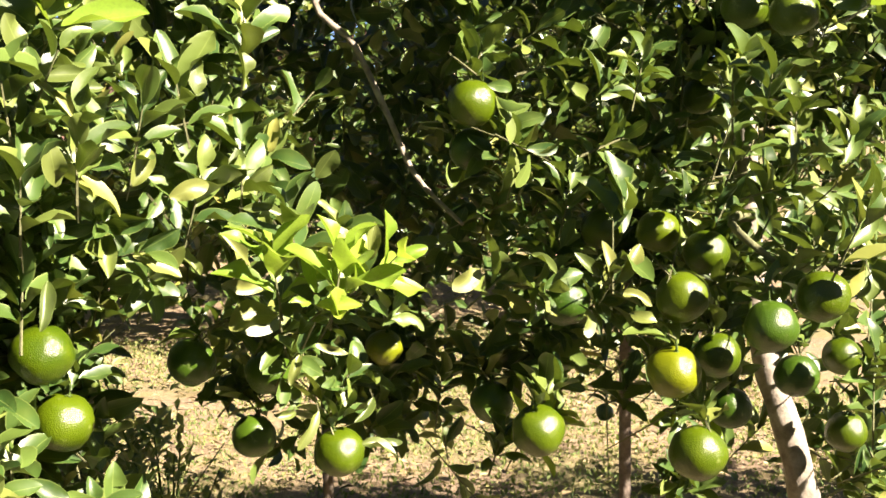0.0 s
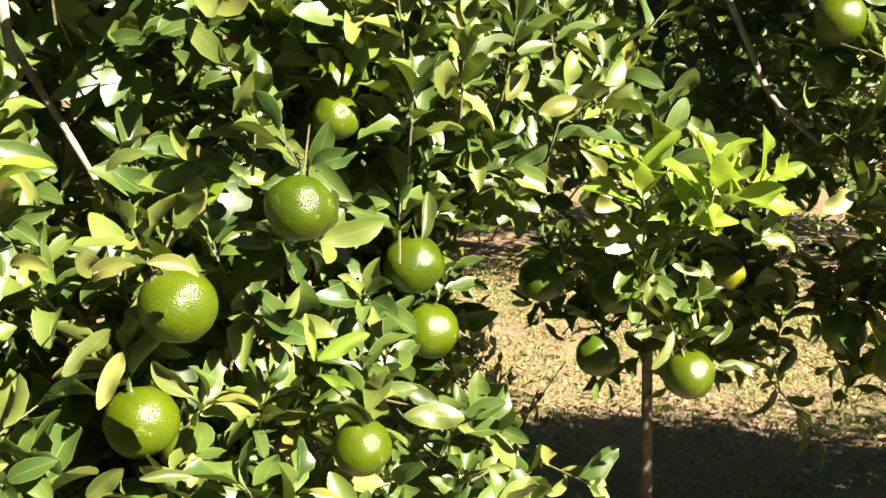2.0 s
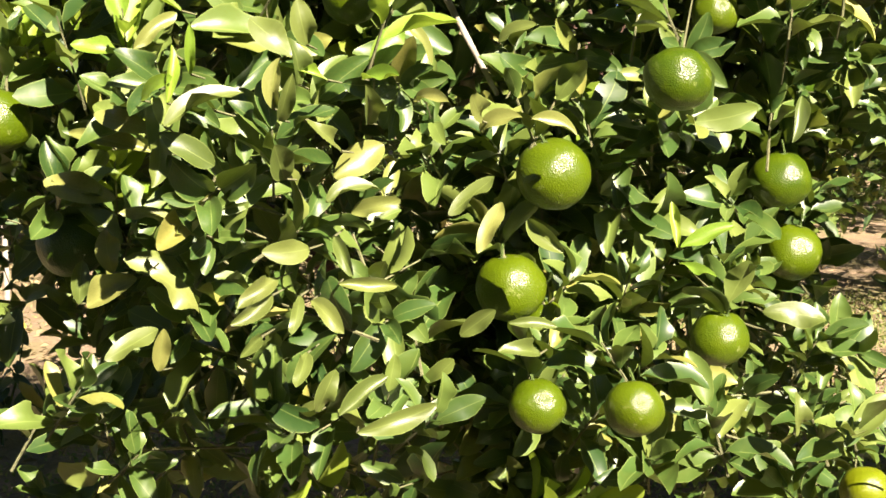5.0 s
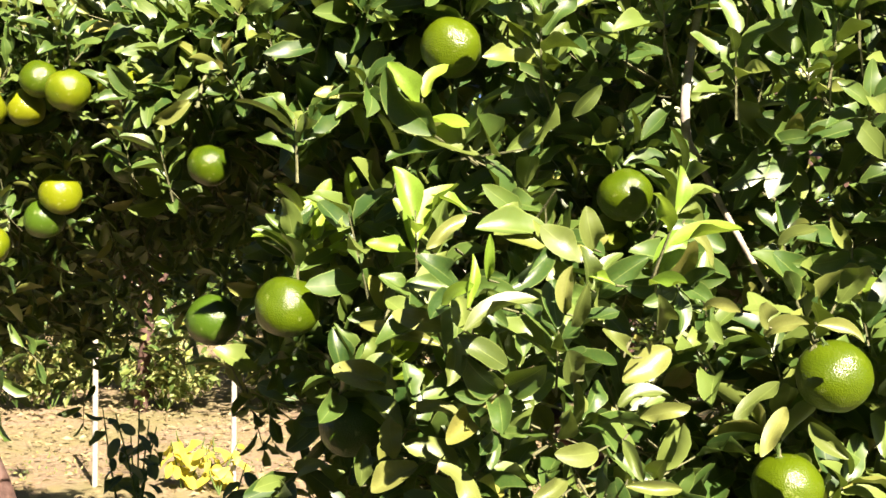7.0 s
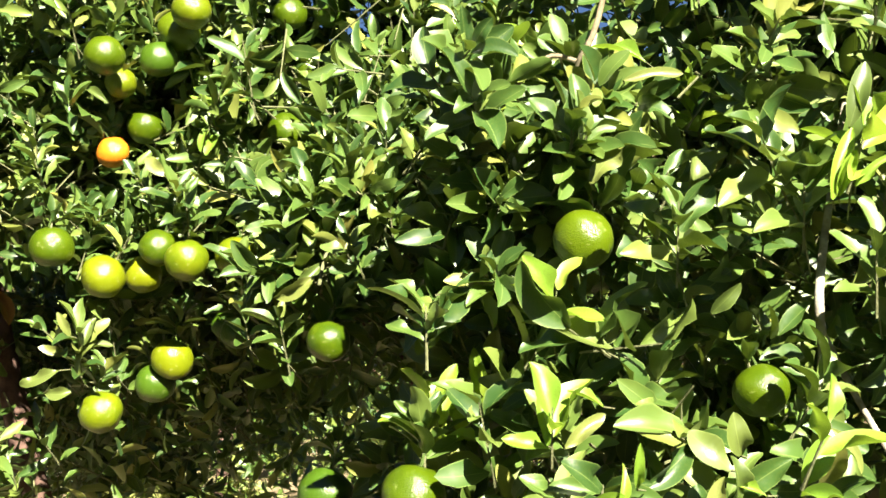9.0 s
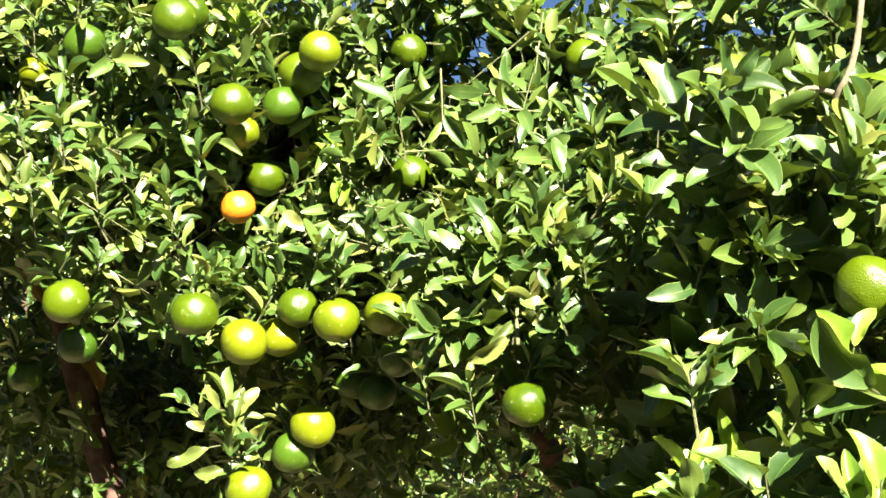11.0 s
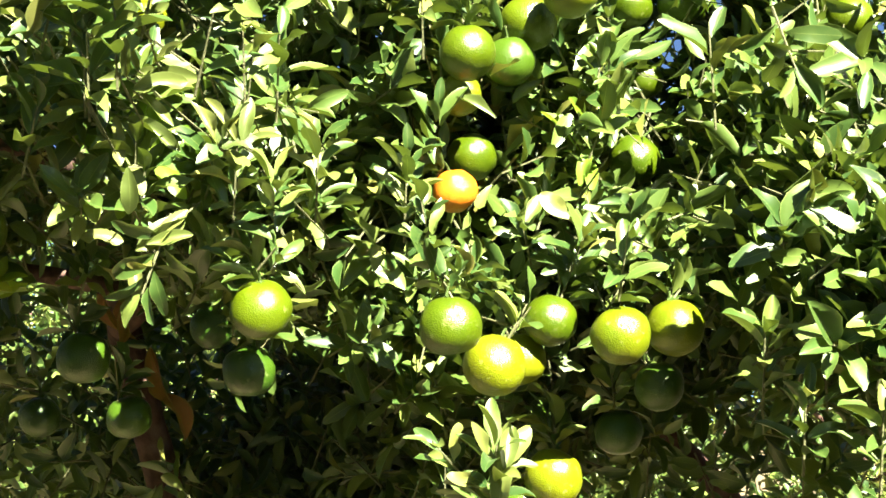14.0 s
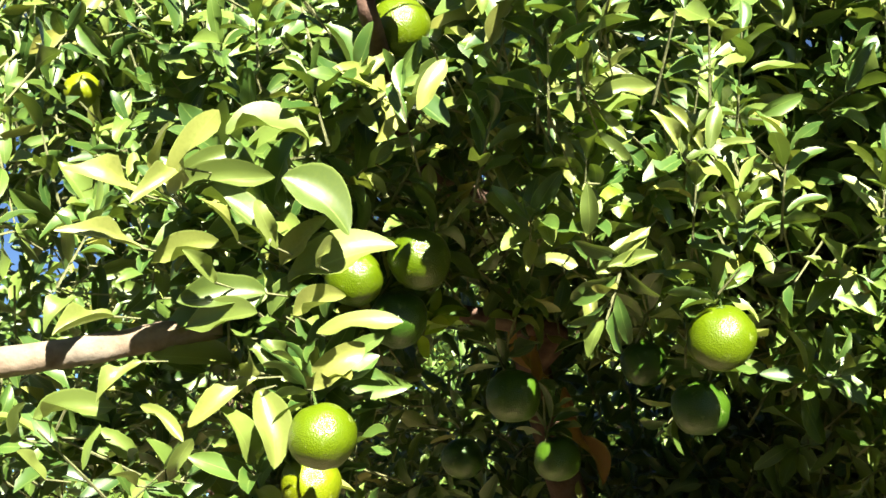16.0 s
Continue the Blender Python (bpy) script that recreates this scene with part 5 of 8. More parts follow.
inner(B, -1.18, 1.03, 0.66)
inner(B, -1.17, 1.37, 1.96)
inner(B, -1.17, 1.36, 1.22)
inner(B, -1.16, 1.04, 1.10)
inner(B, -1.14, 1.17, 0.92)
inner(B, -1.12, 1.14, 1.24)
inner(B, -1.08, 1.25, 1.54)
inner(B, -1.05, 1.13, 0.68)
inner(B, -1.05, 1.37, 0.53)
inner(B, -1.05, 0.98, 0.95)
inner(B, -1.03, 1.04, 0.81)
inner(B, -1.01, 1.20, 0.82)
inner(B, -1.00, 1.36, 1.87)
inner(B, -0.98, 1.27, 1.03)
inner(B, -0.93, 1.41, 1.16)
inner(B, -0.89, 1.34, 1.57)
inner(B, -0.88, 1.12, 0.74)
inner(B, -0.87, 1.09, 0.90)
inner(B, -0.85, 1.29, 1.75)
inner(B, -0.83, 1.40, 0.73)
inner(B, -0.81, 1.27, 0.59)
inner(B, -0.77, 1.40, 1.04)
inner(B, -0.68, 1.32, 0.80)
inner(B, -0.62, 1.42, 1.39)
inner(B, -0.61, 1.35, 1.20)

# rear boughs of tree B
rear(B, -1.06, 1.39, 1.18)
rear(B, -1.06, 1.39, 1.36)

# shaded inner branches of tree C
inner(C, -3.80, 0.75, 2.25)
inner(C, -3.80, 1.37, 1.57)
inner(C, -3.86, 0.87, 2.10)
inner(C, -3.85, 0.64, 1.44)
inner(C, -3.76, 0.75, 2.16)
inner(C, -3.70, 0.88, 1.97)
inner(C, -3.67, 0.72, 1.96)
inner(C, -3.66, 0.82, 1.37)
inner(C, -3.66, 1.07, 1.44)
inner(C, -3.65, 1.19, 1.29)
inner(C, -3.63, 1.20, 1.80)
inner(C, -3.61, 0.53, 1.78)
inner(C, -3.60, 1.22, 1.61)
inner(C, -3.58, 0.52, 2.12)
inner(C, -3.57, 1.05, 1.72)
inner(C, -3.56, 0.60, 1.36)
inner(C, -3.56, 0.90, 1.87)
inner(C, -3.55, 0.98, 2.00)
inner(C, -3.54, 0.61, 1.98)
inner(C, -3.48, 1.17, 1.88)
inner(C, -3.46, 0.80, 2.08)
inner(C, -3.46, 0.74, 1.83)
inner(C, -3.45, 0.92, 1.55)
inner(C, -3.44, 1.08, 1.48)
inner(C, -3.28, 1.27, 1.83)
inner(C, -3.42, 1.04, 1.31)
inner(C, -3.42, 0.62, 1.43)
inner(C, -3.41, 0.42, 1.78)
inner(C, -3.41, 0.56, 2.23)
inner(C, -3.30, 1.11, 2.00)
inner(C, -3.39, 1.06, 1.70)
inner(C, -3.34, 0.87, 2.25)
inner(C, -3.38, 0.44, 2.14)
inner(C, -3.34, 0.73, 1.30)
inner(C, -3.34, 0.92, 1.40)
inner(C, -3.32, 0.70, 1.88)
inner(C, -3.31, 1.23, 1.82)
inner(C, -3.30, 1.04, 1.87)
inner(C, -3.29, 0.60, 2.14)
inner(C, -3.27, 0.96, 2.06)
inner(C, -3.19, 1.37, 1.74)
inner(C, -3.27, 0.36, 1.40)
inner(C, -3.16, 1.29, 1.84)
inner(C, -3.25, 0.54, 1.80)
inner(C, -3.22, 0.74, 1.48)
inner(C, -3.22, 0.34, 1.54)
inner(C, -3.21, 0.71, 1.99)
inner(C, -3.11, 0.93, 2.26)
inner(C, -3.17, 0.30, 1.78)
inner(C, -3.02, 1.39, 1.77)
inner(C, -3.14, 0.86, 1.29)
inner(C, -3.13, 0.86, 1.61)
inner(C, -3.13, 1.03, 1.83)
inner(C, -3.08, 1.23, 1.93)
inner(C, -3.11, 1.13, 1.74)
inner(C, -3.11, 0.66, 1.29)
inner(C, -3.08, 0.68, 1.77)
inner(C, -3.07, 0.87, 1.81)
inner(C, -3.01, 1.04, 2.17)
inner(C, -3.07, 0.78, 2.09)
inner(C, -3.04, 1.26, 1.72)
inner(C, -3.03, 0.45, 1.99)
inner(C, -2.93, 1.53, 1.65)
inner(C, -3.03, 0.66, 1.44)
inner(C, -3.02, 1.11, 1.84)
inner(C, -3.01, 0.23, 1.88)
inner(C, -3.01, 1.43, 1.62)
inner(C, -3.00, 0.34, 1.60)
inner(C, -2.98, 0.47, 1.72)
inner(C, -2.98, 0.79, 1.96)
inner(C, -2.98, 1.01, 1.75)
inner(C, -2.97, 0.22, 1.71)
inner(C, -2.95, 0.32, 1.38)
inner(C, -2.93, 0.57, 1.96)
inner(C, -2.83, 1.18, 2.07)
inner(C, -2.92, 0.55, 1.52)
inner(C, -2.92, 0.77, 1.82)
inner(C, -2.92, 0.71, 1.68)
inner(C, -2.89, 1.05, 1.86)
inner(C, -2.89, 1.18, 1.80)
inner(C, -2.89, 0.47, 1.33)
inner(C, -2.88, 1.29, 1.62)
inner(C, -2.88, 1.07, 2.06)
inner(C, -2.88, 0.88, 1.71)
inner(C, -2.74, 1.10, 2.18)
inner(C, -2.81, 1.64, 1.56)
inner(C, -2.77, 1.45, 1.79)
inner(C, -2.83, 0.94, 2.12)
inner(C, -2.80, 0.35, 1.90)
inner(C, -2.65, 1.68, 1.56)
inner(C, -2.65, 1.53, 1.73)
inner(C, -2.78, 1.32, 1.72)
inner(C, -2.78, 1.35, 1.53)
inner(C, -2.72, 1.25, 2.02)
inner(C, -2.77, 1.12, 1.77)
inner(C, -2.77, 1.00, 1.73)
inner(C, -2.77, 1.31, 1.92)
inner(C, -2.77, 0.73, 1.81)
inner(C, -2.76, 1.13, 2.02)
inner(C, -2.68, 1.14, 2.15)
inner(C, -2.74, 0.80, 2.07)
inner(C, -2.61, 1.31, 1.99)
inner(C, -2.73, 1.61, 1.59)
inner(C, -2.72, 1.02, 2.12)
inner(C, -2.72, 1.19, 1.51)
inner(C, -2.69, 1.11, 1.65)
inner(C, -2.68, 0.55, 1.81)
inner(C, -2.68, 0.90, 2.13)
inner(C, -2.67, 0.74, 1.98)
inner(C, -2.62, 1.57, 1.70)
inner(C, -2.66, 1.35, 1.66)
inner(C, -2.65, 0.81, 1.69)
inner(C, -2.64, 1.11, 2.17)
inner(C, -2.64, 1.52, 1.56)
inner(C, -2.55, 1.75, 1.52)
inner(C, -2.61, 0.97, 1.81)
inner(C, -2.60, 1.15, 1.98)
inner(C, -2.60, 1.35, 1.51)
inner(C, -2.52, 1.29, 2.04)
inner(C, -2.58, 1.69, 1.58)
inner(C, -2.50, 1.60, 1.69)
inner(C, -2.58, 1.19, 2.10)
inner(C, -2.58, 0.96, 1.96)
inner(C, -2.57, 1.02, 1.57)
inner(C, -2.55, 1.09, 1.81)
inner(C, -2.55, 0.83, 1.82)
inner(C, -2.54, 1.23, 1.88)
inner(C, -2.42, 1.39, 1.95)
inner(C, -2.51, 1.53, 1.63)
inner(C, -2.49, 1.16, 1.56)
inner(C, -2.46, 1.23, 2.00)
inner(C, -2.44, 1.50, 1.83)
inner(C, -2.46, 1.16, 2.18)
inner(C, -2.46, 1.36, 1.99)
inner(C, -2.45, 1.39, 1.64)
inner(C, -2.45, 0.95, 1.67)
inner(C, -2.44, 1.42, 1.49)
inner(C, -2.44, 0.93, 2.05)
inner(C, -2.34, 1.58, 1.77)
inner(C, -2.40, 1.69, 1.57)
inner(C, -2.37, 1.28, 2.09)
inner(C, -2.31, 1.74, 1.60)
inner(C, -2.36, 1.57, 1.73)
inner(C, -2.27, 1.45, 1.94)
inner(C, -2.27, 1.34, 2.06)
inner(C, -2.33, 1.22, 1.51)
inner(C, -2.31, 1.38, 1.76)
inner(C, -2.29, 1.84, 1.50)
inner(C, -2.24, 1.65, 1.72)
inner(C, -2.28, 1.61, 1.47)
inner(C, -2.28, 1.44, 1.88)
inner(C, -2.18, 1.52, 1.88)
inner(C, -2.17, 1.76, 1.62)
inner(C, -2.21, 1.94, 1.41)
inner(C, -2.22, 1.29, 2.09)
inner(C, -2.11, 1.69, 1.71)
inner(C, -2.14, 1.43, 1.99)
inner(C, -2.18, 1.47, 1.55)
inner(C, -2.14, 1.82, 1.43)
inner(C, -2.06, 1.85, 1.55)
inner(C, -2.08, 1.79, 1.61)
inner(C, -2.08, 1.97, 1.41)
inner(C, -2.04, 1.48, 1.58)
inner(C, -2.01, 2.15, 0.98)
inner(C, -1.97, 1.73, 1.71)
inner(C, -2.00, 1.69, 1.73)
inner(C, -2.00, 1.71, 1.50)
inner(C, -1.99, 1.40, 1.50)
inner(C, -1.91, 1.85, 1.59)
inner(C, -1.95, 1.77, 0.86)
inner(C, -1.94, 1.67, 1.62)
inner(C, -1.91, 1.96, 0.88)
inner(C, -1.86, 2.08, 1.36)
inner(C, -1.89, 1.86, 1.57)
inner(C, -1.89, 1.90, 1.37)
inner(C, -1.85, 1.65, 1.84)
inner(C, -1.88, 1.54, 0.89)
inner(C, -1.88, 1.74, 1.39)
inner(C, -1.87, 1.71, 0.50)
inner(C, -1.81, 1.83, 1.65)
inner(C, -1.86, 1.59, 1.73)
inner(C, -1.85, 1.84, 0.74)
inner(C, -1.84, 1.28, 1.41)
inner(C, -1.83, 1.72, 1.02)
inner(C, -1.83, 1.59, 1.34)
inner(C, -1.82, 1.54, 1.56)
inner(C, -1.82, 2.20, 0.89)
inner(C, -1.81, 1.42, 1.34)
inner(C, -1.79, 2.26, 1.18)
inner(C, -1.80, 2.11, 1.13)
inner(C, -1.79, 1.79, 0.89)
inner(C, -1.78, 1.68, 1.62)
inner(C, -1.75, 1.57, 1.96)
inner(C, -1.77, 1.83, 1.06)
inner(C, -1.75, 1.85, 1.27)
inner(C, -1.75, 1.98, 1.08)
inner(C, -1.75, 1.79, 1.49)
inner(C, -1.74, 1.80, 1.71)
inner(C, -1.69, 1.64, 1.89)
inner(C, -1.74, 1.47, 1.63)
inner(C, -1.74, 1.64, 0.46)
inner(C, -1.74, 1.62, 0.64)
inner(C, -1.73, 1.66, 0.77)
inner(C, -1.71, 1.94, 1.56)
inner(C, -1.71, 1.75, 1.18)
inner(C, -1.70, 1.72, 1.06)
inner(C, -1.69, 1.41, 0.81)
inner(C, -1.69, 1.56, 1.26)
inner(C, -1.69, 1.38, 1.55)
inner(C, -1.68, 1.51, 1.52)
inner(C, -1.67, 1.46, 1.39)
inner(C, -1.63, 1.58, 1.98)
inner(C, -1.65, 1.60, 1.64)
inner(C, -1.65, 1.57, 1.10)
inner(C, -1.65, 1.43, 1.00)
inner(C, -1.64, 1.61, 1.91)
inner(C, -1.63, 2.06, 1.16)
inner(C, -1.61, 1.72, 1.85)
inner(C, -1.60, 1.82, 1.39)
inner(C, -1.57, 1.45, 1.24)
inner(C, -1.57, 1.75, 0.71)
inner(C, -1.57, 1.74, 1.51)
inner(C, -1.56, 1.49, 0.89)
inner(C, -1.56, 2.12, 1.30)
inner(C, -1.56, 1.19, 0.94)
inner(C, -1.55, 1.47, 0.55)
inner(C, -1.54, 1.30, 1.09)
inner(C, -1.54, 1.48, 1.44)
inner(C, -1.54, 1.66, 1.32)
inner(C, -1.54, 1.40, 0.70)
inner(C, -1.53, 1.38, 1.33)
inner(C, -1.53, 1.34, 0.45)
inner(C, -1.51, 2.10, 1.44)
inner(C, -1.53, 1.26, 1.48)
inner(C, -1.52, 1.50, 1.79)
inner(C, -1.49, 1.90, 1.67)
inner(C, -1.51, 1.75, 1.03)

# rear boughs of tree C
rear(C, -4.29, 0.99, 1.62)
rear(C, -4.27, 0.82, 1.65)
rear(C, -4.25, 0.94, 1.31)
rear(C, -4.23, 1.09, 1.50)
rear(C, -4.22, 0.85, 1.46)
rear(C, -4.00, 1.59, 1.26)
rear(C, -4.13, 1.77, 0.98)
rear(C, -4.12, 1.00, 1.64)
rear(C, -4.12, 1.20, 1.33)
rear(C, -3.96, 1.26, 1.64)
rear(C, -4.09, 0.83, 1.59)
rear(C, -3.88, 1.51, 1.39)
rear(C, -4.08, 1.43, 1.30)
rear(C, -4.08, 0.76, 1.90)
rear(C, -4.07, 1.27, 1.48)
rear(C, -4.03, 1.69, 1.14)
rear(C, -4.05, 1.16, 1.61)
rear(C, -4.05, 1.63, 0.84)
rear(C, -3.99, 1.83, 1.01)
rear(C, -4.04, 0.90, 1.94)
rear(C, -3.87, 1.63, 1.26)
rear(C, -3.95, 0.78, 2.17)
rear(C, -3.98, 1.56, 1.20)
rear(C, -3.90, 0.67, 2.31)
rear(C, -3.96, 1.75, 1.03)
rear(C, -3.79, 1.74, 1.16)
rear(C, -3.96, 1.85, 0.84)
rear(C, -3.94, 1.10, 1.45)
rear(C, -3.78, 1.04, 1.94)
rear(C, -3.94, 0.85, 2.06)
rear(C, -3.93, 0.68, 2.14)
rear(C, -3.92, 1.72, 0.80)
rear(C, -3.92, 0.67, 1.92)
rear(C, -3.74, 1.51, 1.43)
rear(C, -3.91, 0.94, 1.95)
rear(C, -3.91, 1.61, 0.88)
rear(C, -3.78, 0.93, 2.05)
rear(C, -3.91, 1.53, 1.01)
rear(C, -3.70, 1.41, 1.55)
rear(C, -3.88, 1.63, 1.27)
rear(C, -3.68, 0.85, 2.17)
rear(C, -3.81, 1.85, 1.04)
rear(C, -3.83, 2.00, 0.86)
rear(C, -3.87, 0.67, 1.56)
rear(C, -3.78, 0.73, 2.28)
rear(C, -3.84, 1.02, 1.84)
rear(C, -3.84, 0.81, 1.93)
rear(C, -3.82, 1.91, 0.89)
rear(C, -3.82, 1.75, 0.98)
rear(C, -3.61, 1.90, 1.04)
rear(C, -3.69, 1.67, 1.27)
rear(C, -3.81, 0.69, 2.00)
rear(C, -3.81, 1.69, 1.10)
rear(C, -3.80, 1.52, 1.22)
rear(C, -3.80, 0.80, 1.34)
rear(C, -3.76, 1.44, 1.50)
rear(C, -3.79, 0.63, 2.14)
rear(C, -3.69, 0.99, 2.02)
rear(C, -3.78, 1.56, 1.36)
rear(C, -3.77, 0.62, 1.84)
rear(C, -3.77, 0.62, 1.34)
rear(C, -3.76, 1.42, 1.30)
rear(C, -3.76, 0.81, 2.18)
rear(C, -3.76, 1.78, 0.81)
rear(C, -3.62, 0.79, 2.26)
rear(C, -3.59, 1.57, 1.41)
rear(C, -3.59, 1.13, 1.89)
rear(C, -3.73, 0.76, 1.79)
rear(C, -3.63, 1.83, 1.11)
rear(C, -3.73, 0.94, 1.58)
rear(C, -3.72, 1.65, 0.91)
rear(C, -3.72, 1.42, 1.10)
rear(C, -3.57, 1.49, 1.50)
rear(C, -3.71, 0.92, 1.81)
rear(C, -3.71, 1.45, 0.92)
rear(C, -3.67, 1.77, 1.16)
rear(C, -3.70, 1.67, 1.21)
rear(C, -3.70, 0.77, 1.99)
rear(C, -3.70, 1.03, 1.40)
rear(C, -3.69, 0.56, 2.21)
rear(C, -3.69, 0.56, 1.94)
rear(C, -3.48, 1.42, 1.60)
rear(C, -3.69, 1.54, 1.27)
rear(C, -3.55, 0.91, 2.15)
rear(C, -3.67, 1.44, 1.41)
rear(C, -3.67, 1.88, 0.87)
rear(C, -3.51, 1.01, 2.05)
rear(C, -3.67, 1.80, 1.01)
rear(C, -3.66, 0.69, 2.23)
rear(C, -3.53, 1.92, 1.04)
rear(C, -3.66, 0.91, 1.98)
rear(C, -3.65, 1.57, 1.40)
rear(C, -3.57, 1.42, 1.58)
rear(C, -3.64, 0.68, 1.55)
rear(C, -3.64, 1.35, 0.99)
rear(C, -3.64, 1.35, 1.17)
rear(C, -3.43, 1.24, 1.81)
rear(C, -3.45, 1.68, 1.33)
rear(C, -3.62, 0.82, 1.42)
rear(C, -3.61, 0.62, 2.07)
rear(C, -3.46, 1.80, 1.18)
rear(C, -3.60, 1.49, 1.13)
rear(C, -3.52, 1.19, 1.84)
rear(C, -3.59, 1.08, 1.91)
rear(C, -3.59, 1.68, 1.10)
rear(C, -3.59, 0.87, 2.12)
rear(C, -3.57, 1.68, 1.29)
rear(C, -3.58, 1.47, 1.27)
rear(C, -3.58, 1.11, 1.59)
rear(C, -3.57, 1.33, 1.41)
rear(C, -3.41, 1.44, 1.61)
rear(C, -3.57, 1.31, 1.57)
rear(C, -3.56, 1.86, 1.08)
rear(C, -3.56, 0.66, 1.80)
rear(C, -3.56, 1.65, 0.83)
rear(C, -3.37, 1.89, 1.12)
rear(C, -3.49, 1.77, 1.22)
rear(C, -3.52, 1.50, 1.51)
rear(C, -3.55, 0.79, 1.91)
rear(C, -3.54, 0.98, 2.02)
rear(C, -3.54, 0.92, 1.85)
rear(C, -3.53, 0.74, 2.05)
rear(C, -3.43, 0.98, 2.11)
rear(C, -3.53, 1.63, 0.99)
rear(C, -3.45, 2.01, 0.96)
rear(C, -3.52, 0.58, 1.93)
rear(C, -3.51, 1.10, 1.32)
rear(C, -3.51, 0.57, 2.17)
rear(C, -3.50, 1.96, 1.02)
rear(C, -3.50, 1.53, 1.37)
rear(C, -3.50, 1.40, 0.95)
rear(C, -3.43, 0.89, 2.20)
rear(C, -3.32, 1.73, 1.31)
rear(C, -3.48, 0.75, 2.19)
rear(C, -3.33, 1.57, 1.49)
rear(C, -3.48, 1.34, 1.21)
rear(C, -3.48, 1.58, 1.15)
rear(C, -3.32, 1.11, 2.00)
rear(C, -3.47, 1.50, 0.87)
rear(C, -3.47, 1.35, 1.08)
rear(C, -3.47, 0.52, 1.75)
rear(C, -3.46, 1.41, 1.41)
rear(C, -3.46, 0.46, 1.92)
rear(C, -3.38, 1.70, 1.33)
rear(C, -3.45, 1.04, 1.91)
rear(C, -3.45, 0.52, 2.05)
rear(C, -3.43, 1.82, 0.90)
rear(C, -3.26, 0.95, 2.19)
rear(C, -3.43, 0.99, 1.44)
rear(C, -3.42, 0.74, 1.83)
rear(C, -3.41, 0.66, 2.12)
rear(C, -3.39, 1.18, 1.90)
rear(C, -3.37, 1.47, 1.59)
rear(C, -3.40, 1.70, 1.14)
rear(C, -3.40, 1.68, 0.94)
rear(C, -3.40, 0.76, 2.00)
rear(C, -3.39, 1.87, 1.09)
rear(C, -3.39, 1.50, 1.19)
rear(C, -3.38, 1.61, 1.33)
rear(C, -3.38, 1.13, 1.58)
rear(C, -3.38, 0.97, 2.05)
rear(C, -3.25, 1.04, 2.09)
rear(C, -3.37, 1.48, 1.06)
rear(C, -3.37, 0.62, 1.84)
rear(C, -3.36, 0.44, 1.83)
rear(C, -3.36, 1.38, 1.25)
rear(C, -3.34, 0.94, 2.18)
rear(C, -3.24, 1.81, 1.24)
rear(C, -3.35, 0.61, 2.00)
rear(C, -3.35, 1.94, 0.99)
rear(C, -3.17, 1.71, 1.38)
rear(C, -3.17, 1.97, 1.08)
rear(C, -3.33, 1.46, 1.47)
rear(C, -3.32, 0.54, 1.71)
rear(C, -3.32, 0.80, 2.16)
rear(C, -3.26, 1.63, 1.44)
rear(C, -3.32, 1.61, 1.05)
rear(C, -3.31, 0.52, 2.09)
rear(C, -3.31, 1.11, 1.84)
rear(C, -3.31, 1.31, 1.12)
rear(C, -3.31, 1.69, 1.23)
rear(C, -3.31, 0.88, 1.78)
rear(C, -3.14, 1.87, 1.20)
rear(C, -3.29, 0.40, 2.03)
rear(C, -3.29, 0.86, 1.98)
rear(C, -3.28, 1.63, 0.92)
rear(C, -3.28, 0.51, 1.92)
rear(C, -3.28, 1.93, 1.12)
rear(C, -3.26, 1.41, 1.36)
rear(C, -3.26, 1.55, 1.35)
rear(C, -3.26, 1.30, 1.44)
rear(C, -3.26, 0.64, 2.10)
rear(C, -3.26, 1.77, 1.06)
rear(C, -3.25, 1.54, 1.18)
rear(C, -3.24, 0.77, 1.86)
rear(C, -3.24, 1.32, 1.27)
rear(C, -3.24, 1.12, 2.00)
rear(C, -3.23, 0.97, 1.73)
rear(C, -3.23, 0.99, 1.89)
rear(C, -3.11, 1.68, 1.43)
rear(C, -3.20, 1.04, 2.11)
rear(C, -3.22, 1.65, 1.13)
rear(C, -3.22, 0.64, 1.89)
rear(C, -3.21, 0.92, 2.14)
rear(C, -3.21, 1.71, 1.32)
rear(C, -3.21, 1.19, 1.50)
rear(C, -3.20, 1.82, 1.22)
rear(C, -3.20, 1.21, 1.20)
rear(C, -3.07, 1.80, 1.31)
rear(C, -3.18, 0.78, 2.01)
rear(C, -3.17, 1.35, 1.14)
rear(C, -3.07, 1.95, 1.15)
rear(C, -3.16, 0.82, 1.76)
rear(C, -3.15, 0.97, 2.01)
rear(C, -3.14, 1.24, 1.36)
rear(C, -3.14, 1.42, 1.26)
rear(C, -3.12, 1.37, 1.45)
rear(C, -3.11, 0.87, 1.88)
rear(C, -3.11, 1.01, 1.77)
rear(C, -3.10, 1.44, 0.84)
rear(C, -3.10, 1.60, 1.01)
rear(C, -3.10, 1.44, 0.99)
rear(C, -3.09, 0.97, 2.14)
rear(C, -2.95, 2.18, 0.93)
rear(C, -3.08, 1.89, 1.22)
rear(C, -3.07, 1.93, 1.03)
rear(C, -3.02, 1.73, 1.41)
rear(C, -2.95, 1.79, 1.35)
rear(C, -3.05, 0.72, 2.05)
rear(C, -3.05, 1.10, 1.17)
rear(C, -3.04, 1.56, 1.24)
rear(C, -3.03, 1.22, 1.22)
rear(C, -3.02, 1.76, 1.16)
rear(C, -3.02, 1.37, 1.16)
rear(C, -3.02, 1.37, 1.29)
rear(C, -3.02, 1.69, 1.27)
